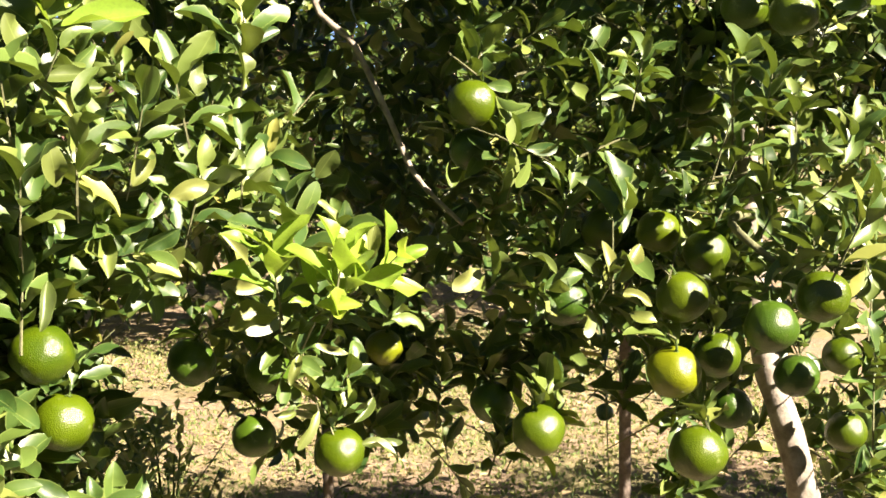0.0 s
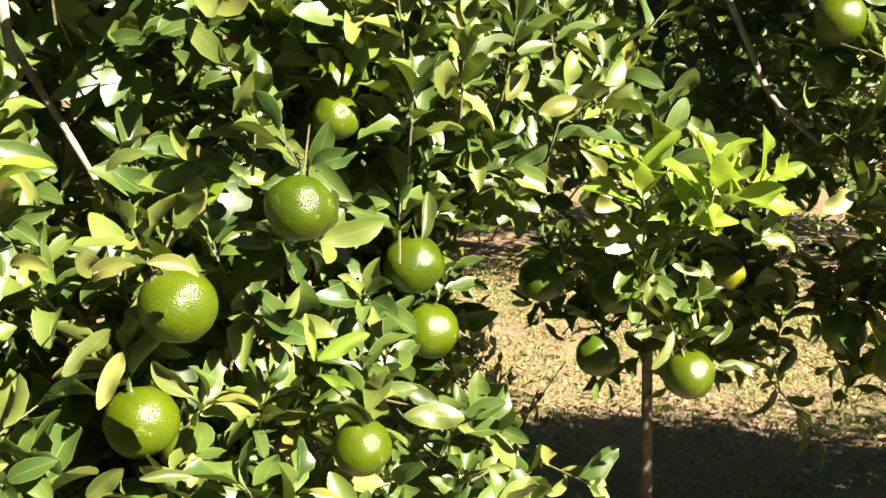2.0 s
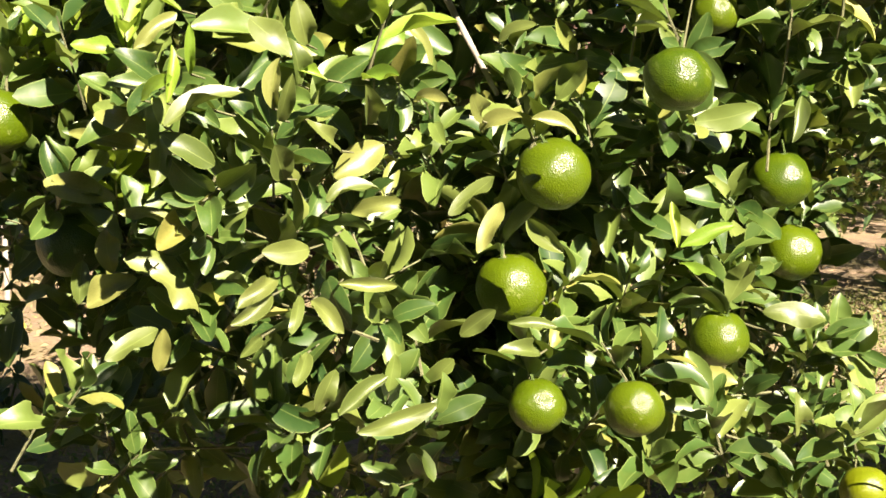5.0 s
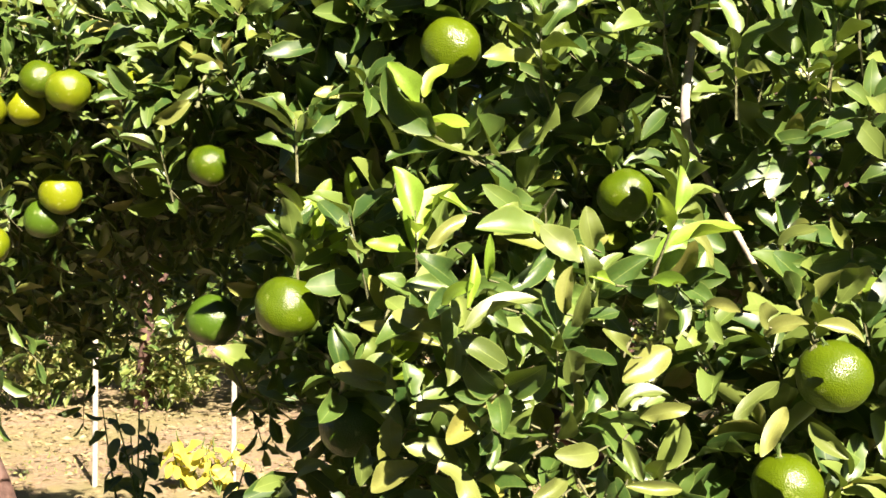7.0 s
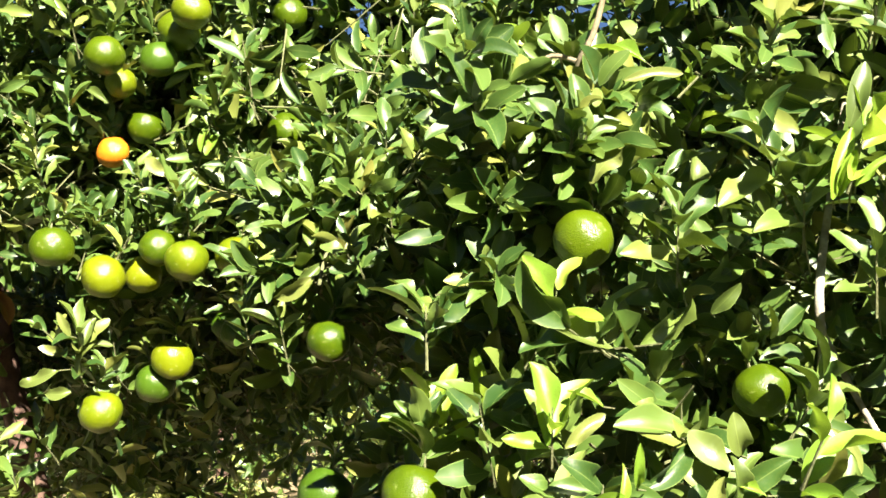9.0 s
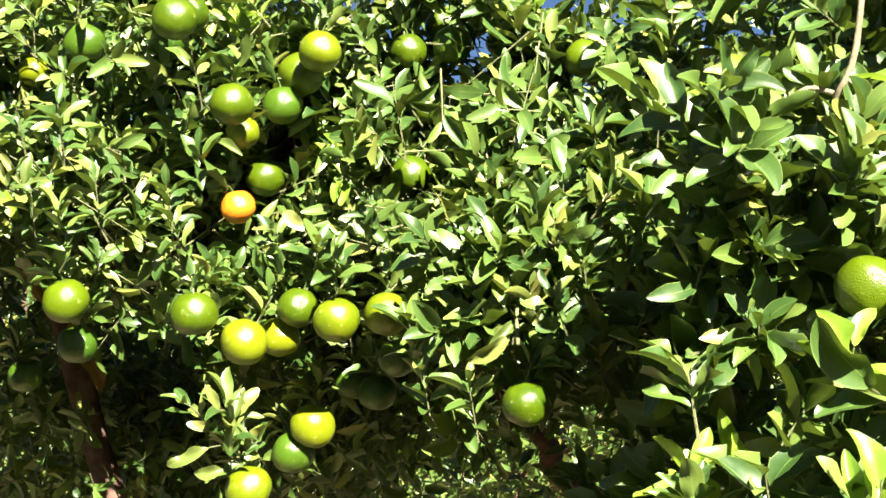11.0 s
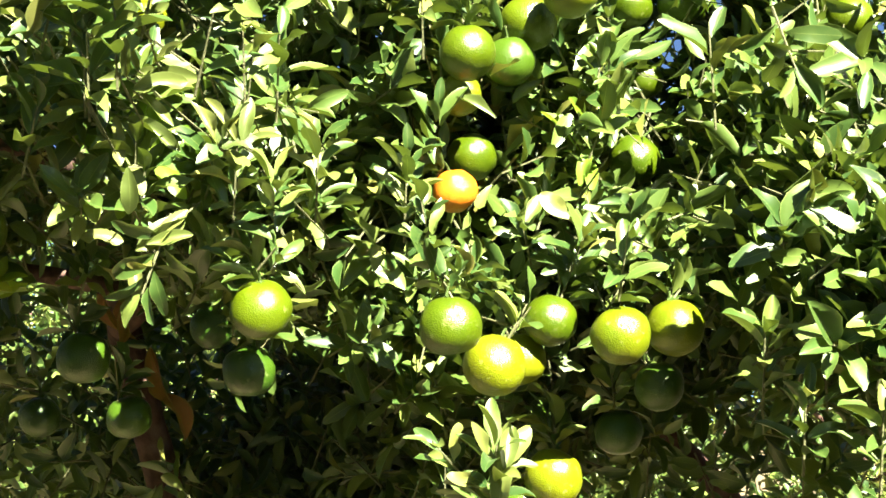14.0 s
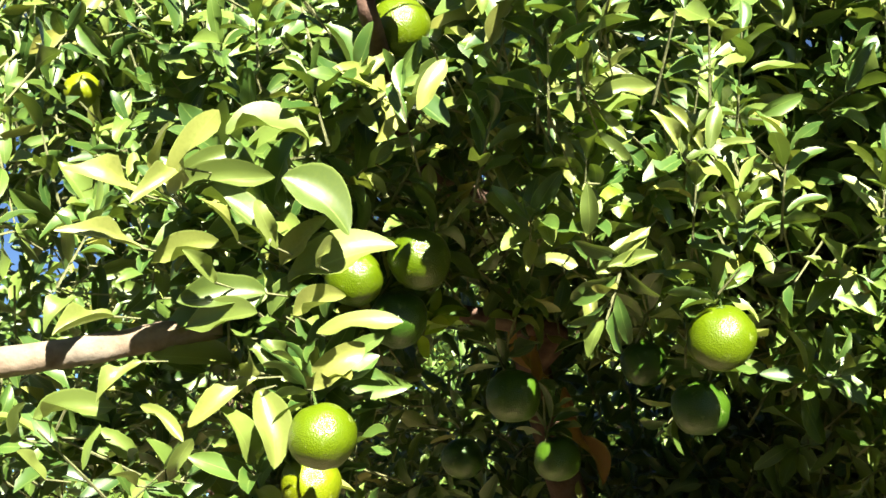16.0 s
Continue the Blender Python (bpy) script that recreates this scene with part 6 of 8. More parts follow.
rear(C, -2.90, 1.91, 1.23)
rear(C, -3.01, 0.85, 1.98)
rear(C, -3.00, 1.64, 1.14)
rear(C, -2.97, 1.47, 0.98)
rear(C, -2.84, 1.85, 1.33)
rear(C, -2.95, 1.54, 1.43)
rear(C, -2.90, 1.34, 0.99)
rear(C, -2.90, 1.60, 1.03)
rear(C, -2.88, 1.50, 1.26)
rear(C, -2.75, 2.07, 1.10)
rear(C, -2.87, 1.68, 1.44)
rear(C, -2.86, 1.77, 1.35)
rear(C, -2.86, 1.66, 1.24)
rear(C, -2.85, 2.10, 0.94)
rear(C, -2.85, 1.48, 1.10)
rear(C, -2.83, 1.79, 1.13)
rear(C, -2.83, 2.09, 1.08)
rear(C, -2.79, 1.93, 1.25)
rear(C, -2.83, 1.37, 0.89)
rear(C, -2.82, 1.62, 1.35)
rear(C, -2.81, 1.23, 1.05)
rear(C, -2.68, 1.87, 1.34)
rear(C, -2.80, 1.91, 1.10)
rear(C, -2.71, 1.76, 1.46)
rear(C, -2.76, 1.45, 0.98)
rear(C, -2.76, 1.90, 1.31)
rear(C, -2.75, 1.79, 1.23)
rear(C, -2.75, 1.22, 0.88)
rear(C, -2.73, 1.67, 1.27)
rear(C, -2.73, 1.53, 1.12)
rear(C, -2.73, 1.32, 0.98)
rear(C, -2.71, 1.73, 1.12)
rear(C, -2.71, 1.76, 1.37)
rear(C, -2.68, 1.57, 1.46)
rear(C, -2.67, 1.39, 1.09)
rear(C, -2.67, 1.87, 1.06)
rear(C, -2.66, 1.46, 1.23)
rear(C, -2.66, 1.95, 1.25)
rear(C, -2.57, 2.01, 1.22)
rear(C, -2.64, 1.39, 1.44)
rear(C, -2.61, 1.68, 1.24)
rear(C, -2.61, 1.55, 1.14)
rear(C, -2.58, 1.90, 1.35)
rear(C, -2.57, 1.80, 1.22)
rear(C, -2.57, 1.74, 1.06)
rear(C, -2.57, 1.90, 1.12)
rear(C, -2.56, 1.61, 1.43)
rear(C, -2.53, 1.18, 0.90)
rear(C, -2.53, 1.37, 1.19)
rear(C, -2.43, 1.83, 1.47)
rear(C, -2.52, 1.39, 1.40)
rear(C, -2.52, 1.75, 1.34)
rear(C, -2.51, 1.51, 1.37)
rear(C, -2.50, 1.75, 1.47)
rear(C, -2.49, 1.98, 1.30)
rear(C, -2.47, 1.71, 1.19)
rear(C, -2.46, 1.87, 1.43)
rear(C, -2.45, 1.46, 1.23)
rear(C, -2.45, 1.11, 0.95)
rear(C, -2.44, 1.60, 1.15)
rear(C, -2.44, 1.25, 1.40)
rear(C, -2.41, 1.49, 1.11)
rear(C, -2.41, 1.34, 1.17)
rear(C, -2.41, 1.42, 1.42)
rear(C, -2.39, 1.26, 1.27)
rear(C, -2.39, 1.56, 1.44)
rear(C, -2.38, 1.67, 1.34)
rear(C, -2.37, 1.53, 1.32)
rear(C, -2.37, 1.78, 1.26)
rear(C, -2.35, 1.26, 1.06)
rear(C, -2.35, 1.98, 1.25)
rear(C, -2.35, 1.65, 1.21)
rear(C, -2.31, 1.42, 1.19)
rear(C, -2.31, 1.30, 1.41)
rear(C, -2.26, 1.96, 1.37)
rear(C, -2.28, 1.69, 1.41)
rear(C, -2.28, 1.44, 1.31)
rear(C, -2.27, 1.92, 0.80)
rear(C, -2.20, 2.15, 1.17)
rear(C, -2.24, 1.85, 1.23)
rear(C, -2.23, 2.12, 1.21)
rear(C, -2.22, 1.66, 1.25)
rear(C, -2.21, 1.88, 1.36)
rear(C, -2.20, 1.59, 1.35)
rear(C, -2.16, 1.76, 1.32)
rear(C, -2.15, 1.47, 1.31)
rear(C, -2.12, 1.55, 1.22)
rear(C, -2.10, 1.83, 1.19)
rear(C, -2.07, 1.76, 0.81)
rear(C, -2.04, 1.68, 1.26)
rear(C, -2.02, 1.57, 1.34)
rear(C, -1.95, 1.62, 0.87)

# shoots that stand out from the crowns
shoot(C, -2.67, 0.54, 1.64, 0.88, 0.22, 0.41, 7, 0.085)
shoot(C, -2.40, 0.48, 1.71, 0.56, -0.28, 0.78, 8, 0.078)
shoot(C, -2.33, 0.51, 1.72, 0.55, -0.30, 0.78, 8, 0.076)
shoot(A, -0.20, 1.48, 1.05, -0.08, -0.29, 0.95, 7, 0.090, True)
shoot(A, -0.13, 1.41, 1.05, 0.20, -0.29, 0.94, 8, 0.079, True)
shoot(A, -0.10, 1.44, 1.07, 0.66, -0.32, 0.68, 7, 0.067, True)
shoot(A, -0.18, 1.50, 1.10, -0.09, -0.29, 0.95, 7, 0.077)
shoot(A, -0.42, 1.34, 1.37, 0.60, -0.29, 0.74, 8, 0.084, True)
shoot(B, -0.44, 1.27, 1.16, 0.15, -0.27, 0.95, 8, 0.069)
shoot(A, -0.39, 1.31, 1.21, 0.13, -0.29, 0.95, 9, 0.070)
shoot(A, -0.37, 1.47, 1.22, 0.26, -0.29, 0.92, 9, 0.073)
shoot(A, -0.33, 1.58, 1.13, 0.31, -0.29, 0.91, 9, 0.078)
shoot(A, -0.27, 1.65, 1.17, 0.08, -0.30, 0.95, 8, 0.077)
shoot(A, -0.26, 1.64, 1.34, 0.08, -0.31, 0.95, 8, 0.084)
shoot(B, -0.43, 1.30, 1.29, 0.48, -0.28, 0.83, 8, 0.069)
shoot(A, -0.32, 1.55, 1.26, -0.09, -0.31, 0.95, 9, 0.077)
shoot(A, 0.24, 1.66, 1.07, 0.08, -0.29, 0.95, 10, 0.082)
shoot(A, 0.43, 1.64, 1.25, 0.04, -0.30, 0.95, 8, 0.070)
shoot(A, 0.47, 1.63, 1.21, -0.10, -0.29, 0.95, 8, 0.062)
shoot(A, 0.39, 1.65, 1.25, -0.08, -0.30, 0.95, 8, 0.062)
shoot(A, 0.52, 1.60, 1.07, 0.31, -0.30, 0.90, 8, 0.070)
shoot(C, -1.83, 1.10, 1.32, 0.23, -0.44, 0.87, 10, 0.064)
shoot(C, -1.82, 1.18, 1.43, 0.23, -0.46, 0.86, 10, 0.067)
shoot(C, -1.78, 1.23, 1.53, 0.38, -0.38, 0.85, 10, 0.073)
shoot(C, -1.68, 1.11, 1.46, 0.20, -0.47, 0.86, 10, 0.066)
shoot(C, -1.65, 1.11, 1.37, 0.35, -0.38, 0.86, 10, 0.065)
shoot(C, -1.60, 1.13, 1.47, 0.18, -0.48, 0.86, 10, 0.066)
shoot(C, -1.71, 1.09, 1.33, 0.02, -0.56, 0.83, 9, 0.062)
shoot(C, -1.78, 1.07, 1.25, 0.22, -0.44, 0.87, 9, 0.059)
shoot(C, -1.70, 1.08, 1.23, 0.20, -0.45, 0.87, 9, 0.058)
shoot(C, -1.63, 1.22, 1.54, 0.34, -0.39, 0.85, 9, 0.071)
shoot(C, -1.73, 1.38, 1.61, 0.20, -0.48, 0.85, 9, 0.075)
shoot(C, -1.93, 1.45, 1.72, 0.24, -0.47, 0.85, 9, 0.078)
shoot(C, -1.84, 1.50, 1.74, 0.22, -0.48, 0.85, 9, 0.078)
shoot(C, -2.08, 1.28, 1.75, 0.29, -0.45, 0.84, 9, 0.070)
shoot(C, -2.16, 1.04, 1.70, 0.33, -0.43, 0.84, 9, 0.063)
shoot(C, -2.21, 0.93, 1.55, 0.34, -0.40, 0.85, 11, 0.060)
shoot(C, -2.20, 0.99, 1.61, 0.34, -0.41, 0.85, 11, 0.062)
shoot(C, -2.27, 0.83, 1.57, 0.37, -0.38, 0.85, 10, 0.058)
shoot(C, -2.33, 0.75, 1.55, 0.39, -0.36, 0.85, 10, 0.058)
shoot(C, -2.43, 0.69, 1.57, 0.41, -0.34, 0.85, 9, 0.063)
shoot(C, -2.27, 0.76, 1.68, 0.38, -0.38, 0.84, 9, 0.061)
shoot(C, -2.31, 0.69, 1.71, 0.40, -0.37, 0.84, 9, 0.061)
shoot(C, -2.47, 0.51, 1.75, 0.45, -0.39, 0.80, 9, 0.054)
shoot(C, -2.45, 0.54, 1.70, 0.57, -0.26, 0.78, 9, 0.053)
shoot(C, -2.47, 0.56, 1.66, 0.44, -0.40, 0.81, 8, 0.051)
shoot(C, -2.39, 0.58, 1.67, 0.42, -0.41, 0.81, 8, 0.049)
shoot(C, -1.87, 1.26, 1.52, 0.32, -0.27, 0.91, 9, 0.099)
shoot(C, -1.61, 1.20, 1.43, 0.29, -0.29, 0.91, 9, 0.088)
shoot(B, -1.49, 1.19, 1.47, 0.43, -0.19, 0.88, 9, 0.084)
shoot(B, -0.95, 1.00, 1.35, 0.22, -0.35, 0.91, 9, 0.065)
shoot(B, -0.82, 1.05, 1.39, 0.19, -0.38, 0.91, 8, 0.068)
shoot(B, -0.66, 1.13, 1.35, 0.26, -0.30, 0.92, 7, 0.075)
shoot(B, -0.77, 1.13, 1.32, 0.16, -0.38, 0.91, 7, 0.070)
shoot(B, -0.63, 1.13, 1.39, 0.13, -0.40, 0.91, 7, 0.074)
shoot(B, -0.43, 1.33, 1.36, 0.33, -0.29, 0.90, 6, 0.083)
shoot(B, -0.44, 1.26, 1.26, -0.00, -0.29, 0.96, 6, 0.067)
shoot(A, 0.23, 1.65, 1.05, -0.04, -0.29, 0.96, 10, 0.078)
shoot(A, 0.05, 1.70, 1.33, 0.51, -0.48, -0.71, 5, 0.055)
shoot(A, 0.09, 1.69, 1.24, 0.79, -0.46, -0.40, 7, 0.055)
shoot(A, 0.52, 1.61, 1.18, 0.19, -0.30, 0.94, 8, 0.070)
shoot(A, 0.54, 1.61, 1.40, 0.71, -0.38, 0.59, 6, 0.063, True)
shoot(B, -1.49, 1.28, 1.66, 0.31, -0.39, 0.87, 7, 0.105)
shoot(B, -1.05, 0.99, 1.26, -0.30, -0.83, 0.46, 3, 0.102)
shoot(B, -0.76, 1.04, 1.45, 0.41, -0.29, 0.87, 6, 0.080, True)
shoot(B, -1.32, 1.02, 1.12, 0.20, -0.43, 0.88, 7, 0.088, True)
shoot(B, -1.05, 0.90, 1.14, 0.26, -0.37, 0.89, 5, 0.074, True)
shoot(B, -0.76, 0.93, 1.14, 0.46, -0.20, 0.87, 4, 0.065, True)
shoot(B, -0.84, 1.04, 1.44, -0.04, -0.64, 0.77, 7, 0.079)
shoot(C, -1.81, 1.25, 1.51, 0.34, -0.35, 0.87, 12, 0.091)
shoot(B, -0.99, 0.99, 1.41, 0.58, -0.14, 0.80, 6, 0.074)
shoot(B, -1.27, 1.09, 1.59, 0.26, -0.44, 0.86, 8, 0.082, True)
shoot(C, -1.76, 1.24, 1.49, 0.32, -0.39, 0.86, 12, 0.082)
shoot(B, -1.10, 0.96, 1.28, 0.39, -0.30, 0.87, 4, 0.078, True)
shoot(B, -1.11, 1.00, 1.48, 0.47, -0.27, 0.84, 6, 0.071)
shoot(C, -2.14, 0.99, 1.19, 0.31, -0.32, 0.90, 12, 0.065)
shoot(C, -2.16, 0.97, 1.24, -0.20, -0.72, 0.67, 7, 0.053)
shoot(C, -1.63, 1.12, 1.43, 0.34, -0.32, 0.88, 12, 0.059)
shoot(C, -2.43, 0.70, 1.55, 0.40, -0.27, 0.88, 8, 0.062)
shoot(C, -2.17, 1.04, 1.62, 0.51, -0.20, 0.84, 8, 0.056)
shoot(C, -2.34, 0.65, 1.53, -0.09, -0.37, -0.92, 8, 0.052)
shoot(C, -2.31, 0.55, 1.68, 0.39, -0.42, 0.82, 9, 0.058)
shoot(C, -2.25, 0.68, 1.67, 0.36, -0.44, 0.82, 9, 0.052)
shoot(C, -2.30, 0.79, 1.52, 0.34, -0.43, 0.83, 10, 0.052)
shoot(C, -2.17, 0.93, 1.50, 0.17, -0.53, 0.83, 12, 0.054)
shoot(C, -2.00, 1.10, 1.47, 0.37, -0.41, 0.84, 9, 0.053)
shoot(C, -2.11, 1.24, 1.66, 0.39, -0.41, 0.82, 4, 0.088, True)
shoot(C, -2.46, 0.51, 1.67, 0.56, -0.28, 0.78, 8, 0.062)
shoot(C, -2.36, 0.50, 1.72, 0.59, -0.26, 0.76, 8, 0.062)
shoot(C, -2.34, 0.54, 1.65, 0.40, -0.41, 0.82, 8, 0.056)
shoot(C, -2.51, 0.52, 1.64, 0.23, -0.51, 0.83, 8, 0.060)
shoot(C, -2.46, 0.56, 1.61, 0.58, -0.26, 0.77, 8, 0.056)
shoot(C, -2.30, 0.58, 1.74, 0.57, -0.29, 0.77, 8, 0.057)
shoot(C, -2.29, 0.65, 1.69, 0.56, -0.30, 0.77, 8, 0.055)
shoot(C, -1.80, 1.25, 1.54, 0.24, -0.41, 0.88, 9, 0.067)
shoot(C, -1.68, 1.10, 1.46, 0.41, -0.27, 0.87, 9, 0.059)
shoot(C, -1.62, 1.17, 1.51, 0.21, -0.42, 0.88, 9, 0.061)
shoot(C, -1.59, 1.26, 1.55, 0.39, -0.29, 0.87, 9, 0.064)
shoot(C, -1.55, 1.16, 1.42, 0.19, -0.42, 0.89, 9, 0.059)
shoot(C, -1.67, 1.09, 1.37, -0.01, -0.56, 0.83, 9, 0.055)
shoot(C, -1.60, 1.15, 1.35, 0.38, -0.28, 0.88, 9, 0.059)
shoot(C, -1.91, 1.44, 1.68, 0.25, -0.41, 0.88, 9, 0.072)
shoot(C, -1.78, 1.46, 1.66, 0.41, -0.28, 0.87, 9, 0.070)
shoot(C, -1.65, 1.41, 1.65, 0.20, -0.43, 0.88, 9, 0.071)
shoot(C, -1.55, 1.19, 1.30, 0.18, -0.41, 0.89, 8, 0.060)
shoot(C, -2.06, 1.57, 1.99, 0.34, -0.40, 0.85, 9, 0.087)
shoot(C, -1.95, 1.63, 1.90, 0.51, -0.26, 0.82, 9, 0.086)
shoot(C, -1.84, 1.56, 1.76, 0.31, -0.41, 0.86, 9, 0.084)
shoot(C, -1.93, 1.46, 1.68, 0.15, -0.53, 0.83, 9, 0.082)
shoot(C, -1.65, 1.44, 1.60, 0.47, -0.28, 0.84, 9, 0.078)
shoot(C, -1.85, 1.30, 1.56, 0.33, -0.39, 0.86, 9, 0.075)
shoot(C, -1.59, 1.16, 1.45, 0.31, -0.40, 0.86, 9, 0.065)
shoot(C, -1.60, 1.46, 1.83, 0.48, -0.29, 0.83, 9, 0.079)
shoot(C, -1.61, 1.13, 1.36, 0.09, -0.56, 0.83, 9, 0.062)
shoot(C, -2.00, 1.52, 1.88, 0.22, -0.51, 0.83, 9, 0.079)
shoot(C, -1.90, 1.45, 1.78, 0.41, -0.40, 0.82, 9, 0.074)
shoot(C, -1.93, 1.38, 1.69, 0.21, -0.51, 0.84, 9, 0.067)
shoot(C, -1.87, 1.47, 1.90, 0.20, -0.52, 0.83, 9, 0.076)
shoot(C, -1.99, 1.39, 1.75, 0.43, -0.39, 0.82, 9, 0.069)
shoot(C, -2.21, 0.99, 1.80, 0.31, -0.48, 0.82, 9, 0.062)
shoot(C, -2.15, 1.05, 1.75, 0.29, -0.48, 0.83, 9, 0.063)

# single leaves that stand out
leaf_at(C, -2.448, 0.468, 1.668, -2.416, 0.478, 1.717, 0.93)
leaf_at(C, -2.359, 0.484, 1.714, -2.324, 0.476, 1.746, 0.98)
leaf_at(C, -2.332, 0.515, 1.725, -2.341, 0.475, 1.751, 1.32)
leaf_at(C, -2.325, 0.519, 1.718, -2.283, 0.505, 1.738, 0.87)
leaf_at(C, -2.323, 0.550, 1.722, -2.280, 0.533, 1.736, 1.10)
leaf_at(C, -2.312, 0.588, 1.734, -2.271, 0.575, 1.756, 0.68)
leaf_at(C, -2.316, 0.579, 1.668, -2.267, 0.611, 1.683, 0.81)
leaf_at(C, -2.310, 0.564, 1.678, -2.282, 0.533, 1.703, 0.55)
leaf_at(C, -2.278, 0.669, 1.616, -2.251, 0.667, 1.673, 0.70)
leaf_at(C, -2.278, 0.665, 1.621, -2.285, 0.642, 1.671, 0.61)
leaf_at(C, -2.274, 0.668, 1.615, -2.227, 0.694, 1.632, 0.68)
leaf_at(C, -2.282, 0.684, 1.616, -2.241, 0.673, 1.590, 0.80)
leaf_at(C, -2.346, 0.600, 1.593, -2.351, 0.611, 1.540, 0.94)
leaf_at(C, -2.428, 0.623, 1.579, -2.401, 0.607, 1.540, 0.94)
leaf_at(C, -2.361, 0.629, 1.510, -2.322, 0.648, 1.557, 0.70)
leaf_at(C, -2.362, 0.627, 1.507, -2.313, 0.658, 1.537, 0.69)
leaf_at(C, -2.451, 0.628, 1.532, -2.406, 0.649, 1.530, 0.84)
leaf_at(B, -1.085, 0.938, 1.146, -1.089, 0.931, 1.221, 0.78, True)
leaf_at(B, -1.201, 1.026, 1.162, -1.196, 1.009, 1.207, 1.31)
leaf_at(B, -1.012, 0.944, 1.194, -1.029, 0.904, 1.217, 0.77, True)
leaf_at(B, -1.006, 0.863, 1.151, -0.972, 0.890, 1.191, 0.63)
leaf_at(B, -0.863, 0.745, 1.077, -0.816, 0.783, 1.128, 0.80)
leaf_at(B, -0.934, 0.814, 1.070, -0.981, 0.774, 1.089, 0.87)
leaf_at(B, -1.014, 0.902, 1.042, -1.087, 0.839, 1.076, 0.55)
leaf_at(B, -0.886, 0.765, 1.070, -0.846, 0.795, 1.038, 1.09)
leaf_at(B, -0.913, 0.793, 1.063, -0.889, 0.769, 1.026, 1.00)
leaf_at(B, -0.867, 0.754, 1.098, -0.861, 0.759, 1.151, 0.55, True)
leaf_at(B, -0.903, 0.760, 1.100, -0.863, 0.741, 1.124, 0.76, True)
leaf_at(B, -0.867, 0.787, 1.124, -0.847, 0.763, 1.162, 0.55, True)
leaf_at(B, -1.295, 1.003, 1.092, -1.322, 0.975, 1.154, 1.19)
leaf_at(B, -1.412, 1.098, 1.164, -1.446, 1.061, 1.207, 1.06)
leaf_at(B, -1.487, 1.157, 1.212, -1.483, 1.155, 1.283, 0.66)
leaf_at(B, -1.353, 1.046, 1.159, -1.326, 1.073, 1.125, 1.19)
leaf_at(B, -1.463, 1.161, 1.241, -1.420, 1.181, 1.237, 1.03)
leaf_at(B, -1.215, 0.909, 1.036, -1.194, 0.886, 1.075, 1.24)
leaf_at(B, -0.892, 0.892, 1.201, -0.891, 0.867, 1.242, 0.59, True)
leaf_at(B, -0.902, 0.912, 1.199, -0.857, 0.941, 1.223, 0.61, True)
leaf_at(B, -0.929, 0.944, 1.229, -0.882, 0.972, 1.269, 0.81)
leaf_at(B, -0.812, 0.869, 1.142, -0.844, 0.845, 1.181, 1.41)
leaf_at(B, -0.809, 0.835, 1.092, -0.798, 0.814, 1.136, 0.83)
leaf_at(B, -0.788, 0.814, 1.083, -0.757, 0.791, 1.115, 0.63)
leaf_at(B, -1.096, 0.923, 0.988, -1.154, 0.871, 1.014, 0.87)
leaf_at(B, -1.078, 0.913, 0.940, -1.113, 0.889, 0.986, 1.05)
leaf_at(B, -1.069, 0.888, 0.911, -1.072, 0.872, 0.958, 1.17)
leaf_at(B, -0.983, 0.810, 0.988, -0.942, 0.845, 0.988, 0.76)
leaf_at(B, -1.120, 0.886, 0.873, -1.109, 0.884, 0.921, 1.20)
leaf_at(B, -1.034, 0.887, 0.908, -1.073, 0.847, 0.884, 1.14)
leaf_at(B, -0.947, 0.813, 0.932, -0.902, 0.842, 0.897, 0.91)
leaf_at(B, -0.995, 0.796, 0.840, -0.959, 0.836, 0.868, 0.87)
leaf_at(B, -0.946, 0.820, 0.830, -0.930, 0.810, 0.876, 0.83)
leaf_at(B, -0.758, 0.859, 1.028, -0.719, 0.886, 1.064, 1.37)
leaf_at(B, -0.740, 0.819, 1.010, -0.703, 0.840, 1.037, 0.95)
leaf_at(B, -0.733, 0.849, 0.997, -0.685, 0.846, 1.011, 0.75)
leaf_at(B, -0.799, 0.836, 1.027, -0.785, 0.801, 1.059, 1.30)
leaf_at(B, -0.766, 0.827, 0.964, -0.768, 0.777, 0.963, 1.28)
leaf_at(B, -0.743, 0.835, 0.976, -0.709, 0.810, 0.950, 0.64)
leaf_at(B, -0.750, 0.853, 0.929, -0.700, 0.882, 0.928, 0.67)
leaf_at(B, -0.788, 0.807, 0.937, -0.790, 0.759, 0.925, 0.85)
leaf_at(B, -0.790, 0.801, 0.922, -0.790, 0.755, 0.902, 0.75)
leaf_at(B, -0.759, 0.822, 0.917, -0.716, 0.799, 0.904, 0.85)
leaf_at(B, -0.770, 0.818, 0.921, -0.746, 0.778, 0.903, 0.64)
leaf_at(B, -0.797, 0.793, 0.884, -0.783, 0.746, 0.875, 0.55)
leaf_at(B, -0.760, 0.814, 0.869, -0.738, 0.771, 0.856, 0.64)
leaf_at(B, -0.775, 0.850, 0.803, -0.748, 0.841, 0.843, 1.01)
leaf_at(B, -0.753, 0.856, 0.800, -0.718, 0.888, 0.838, 0.64)
leaf_at(B, -0.741, 0.869, 0.782, -0.671, 0.913, 0.801, 0.65)
leaf_at(B, -0.778, 0.955, 1.126, -0.749, 0.971, 1.177, 1.04, True)
leaf_at(B, -0.759, 0.911, 1.120, -0.711, 0.897, 1.126, 0.78, True)
leaf_at(B, -0.781, 0.883, 1.119, -0.809, 0.849, 1.142, 0.56, True)
leaf_at(B, -0.762, 0.987, 1.182, -0.724, 1.008, 1.144, 0.72)
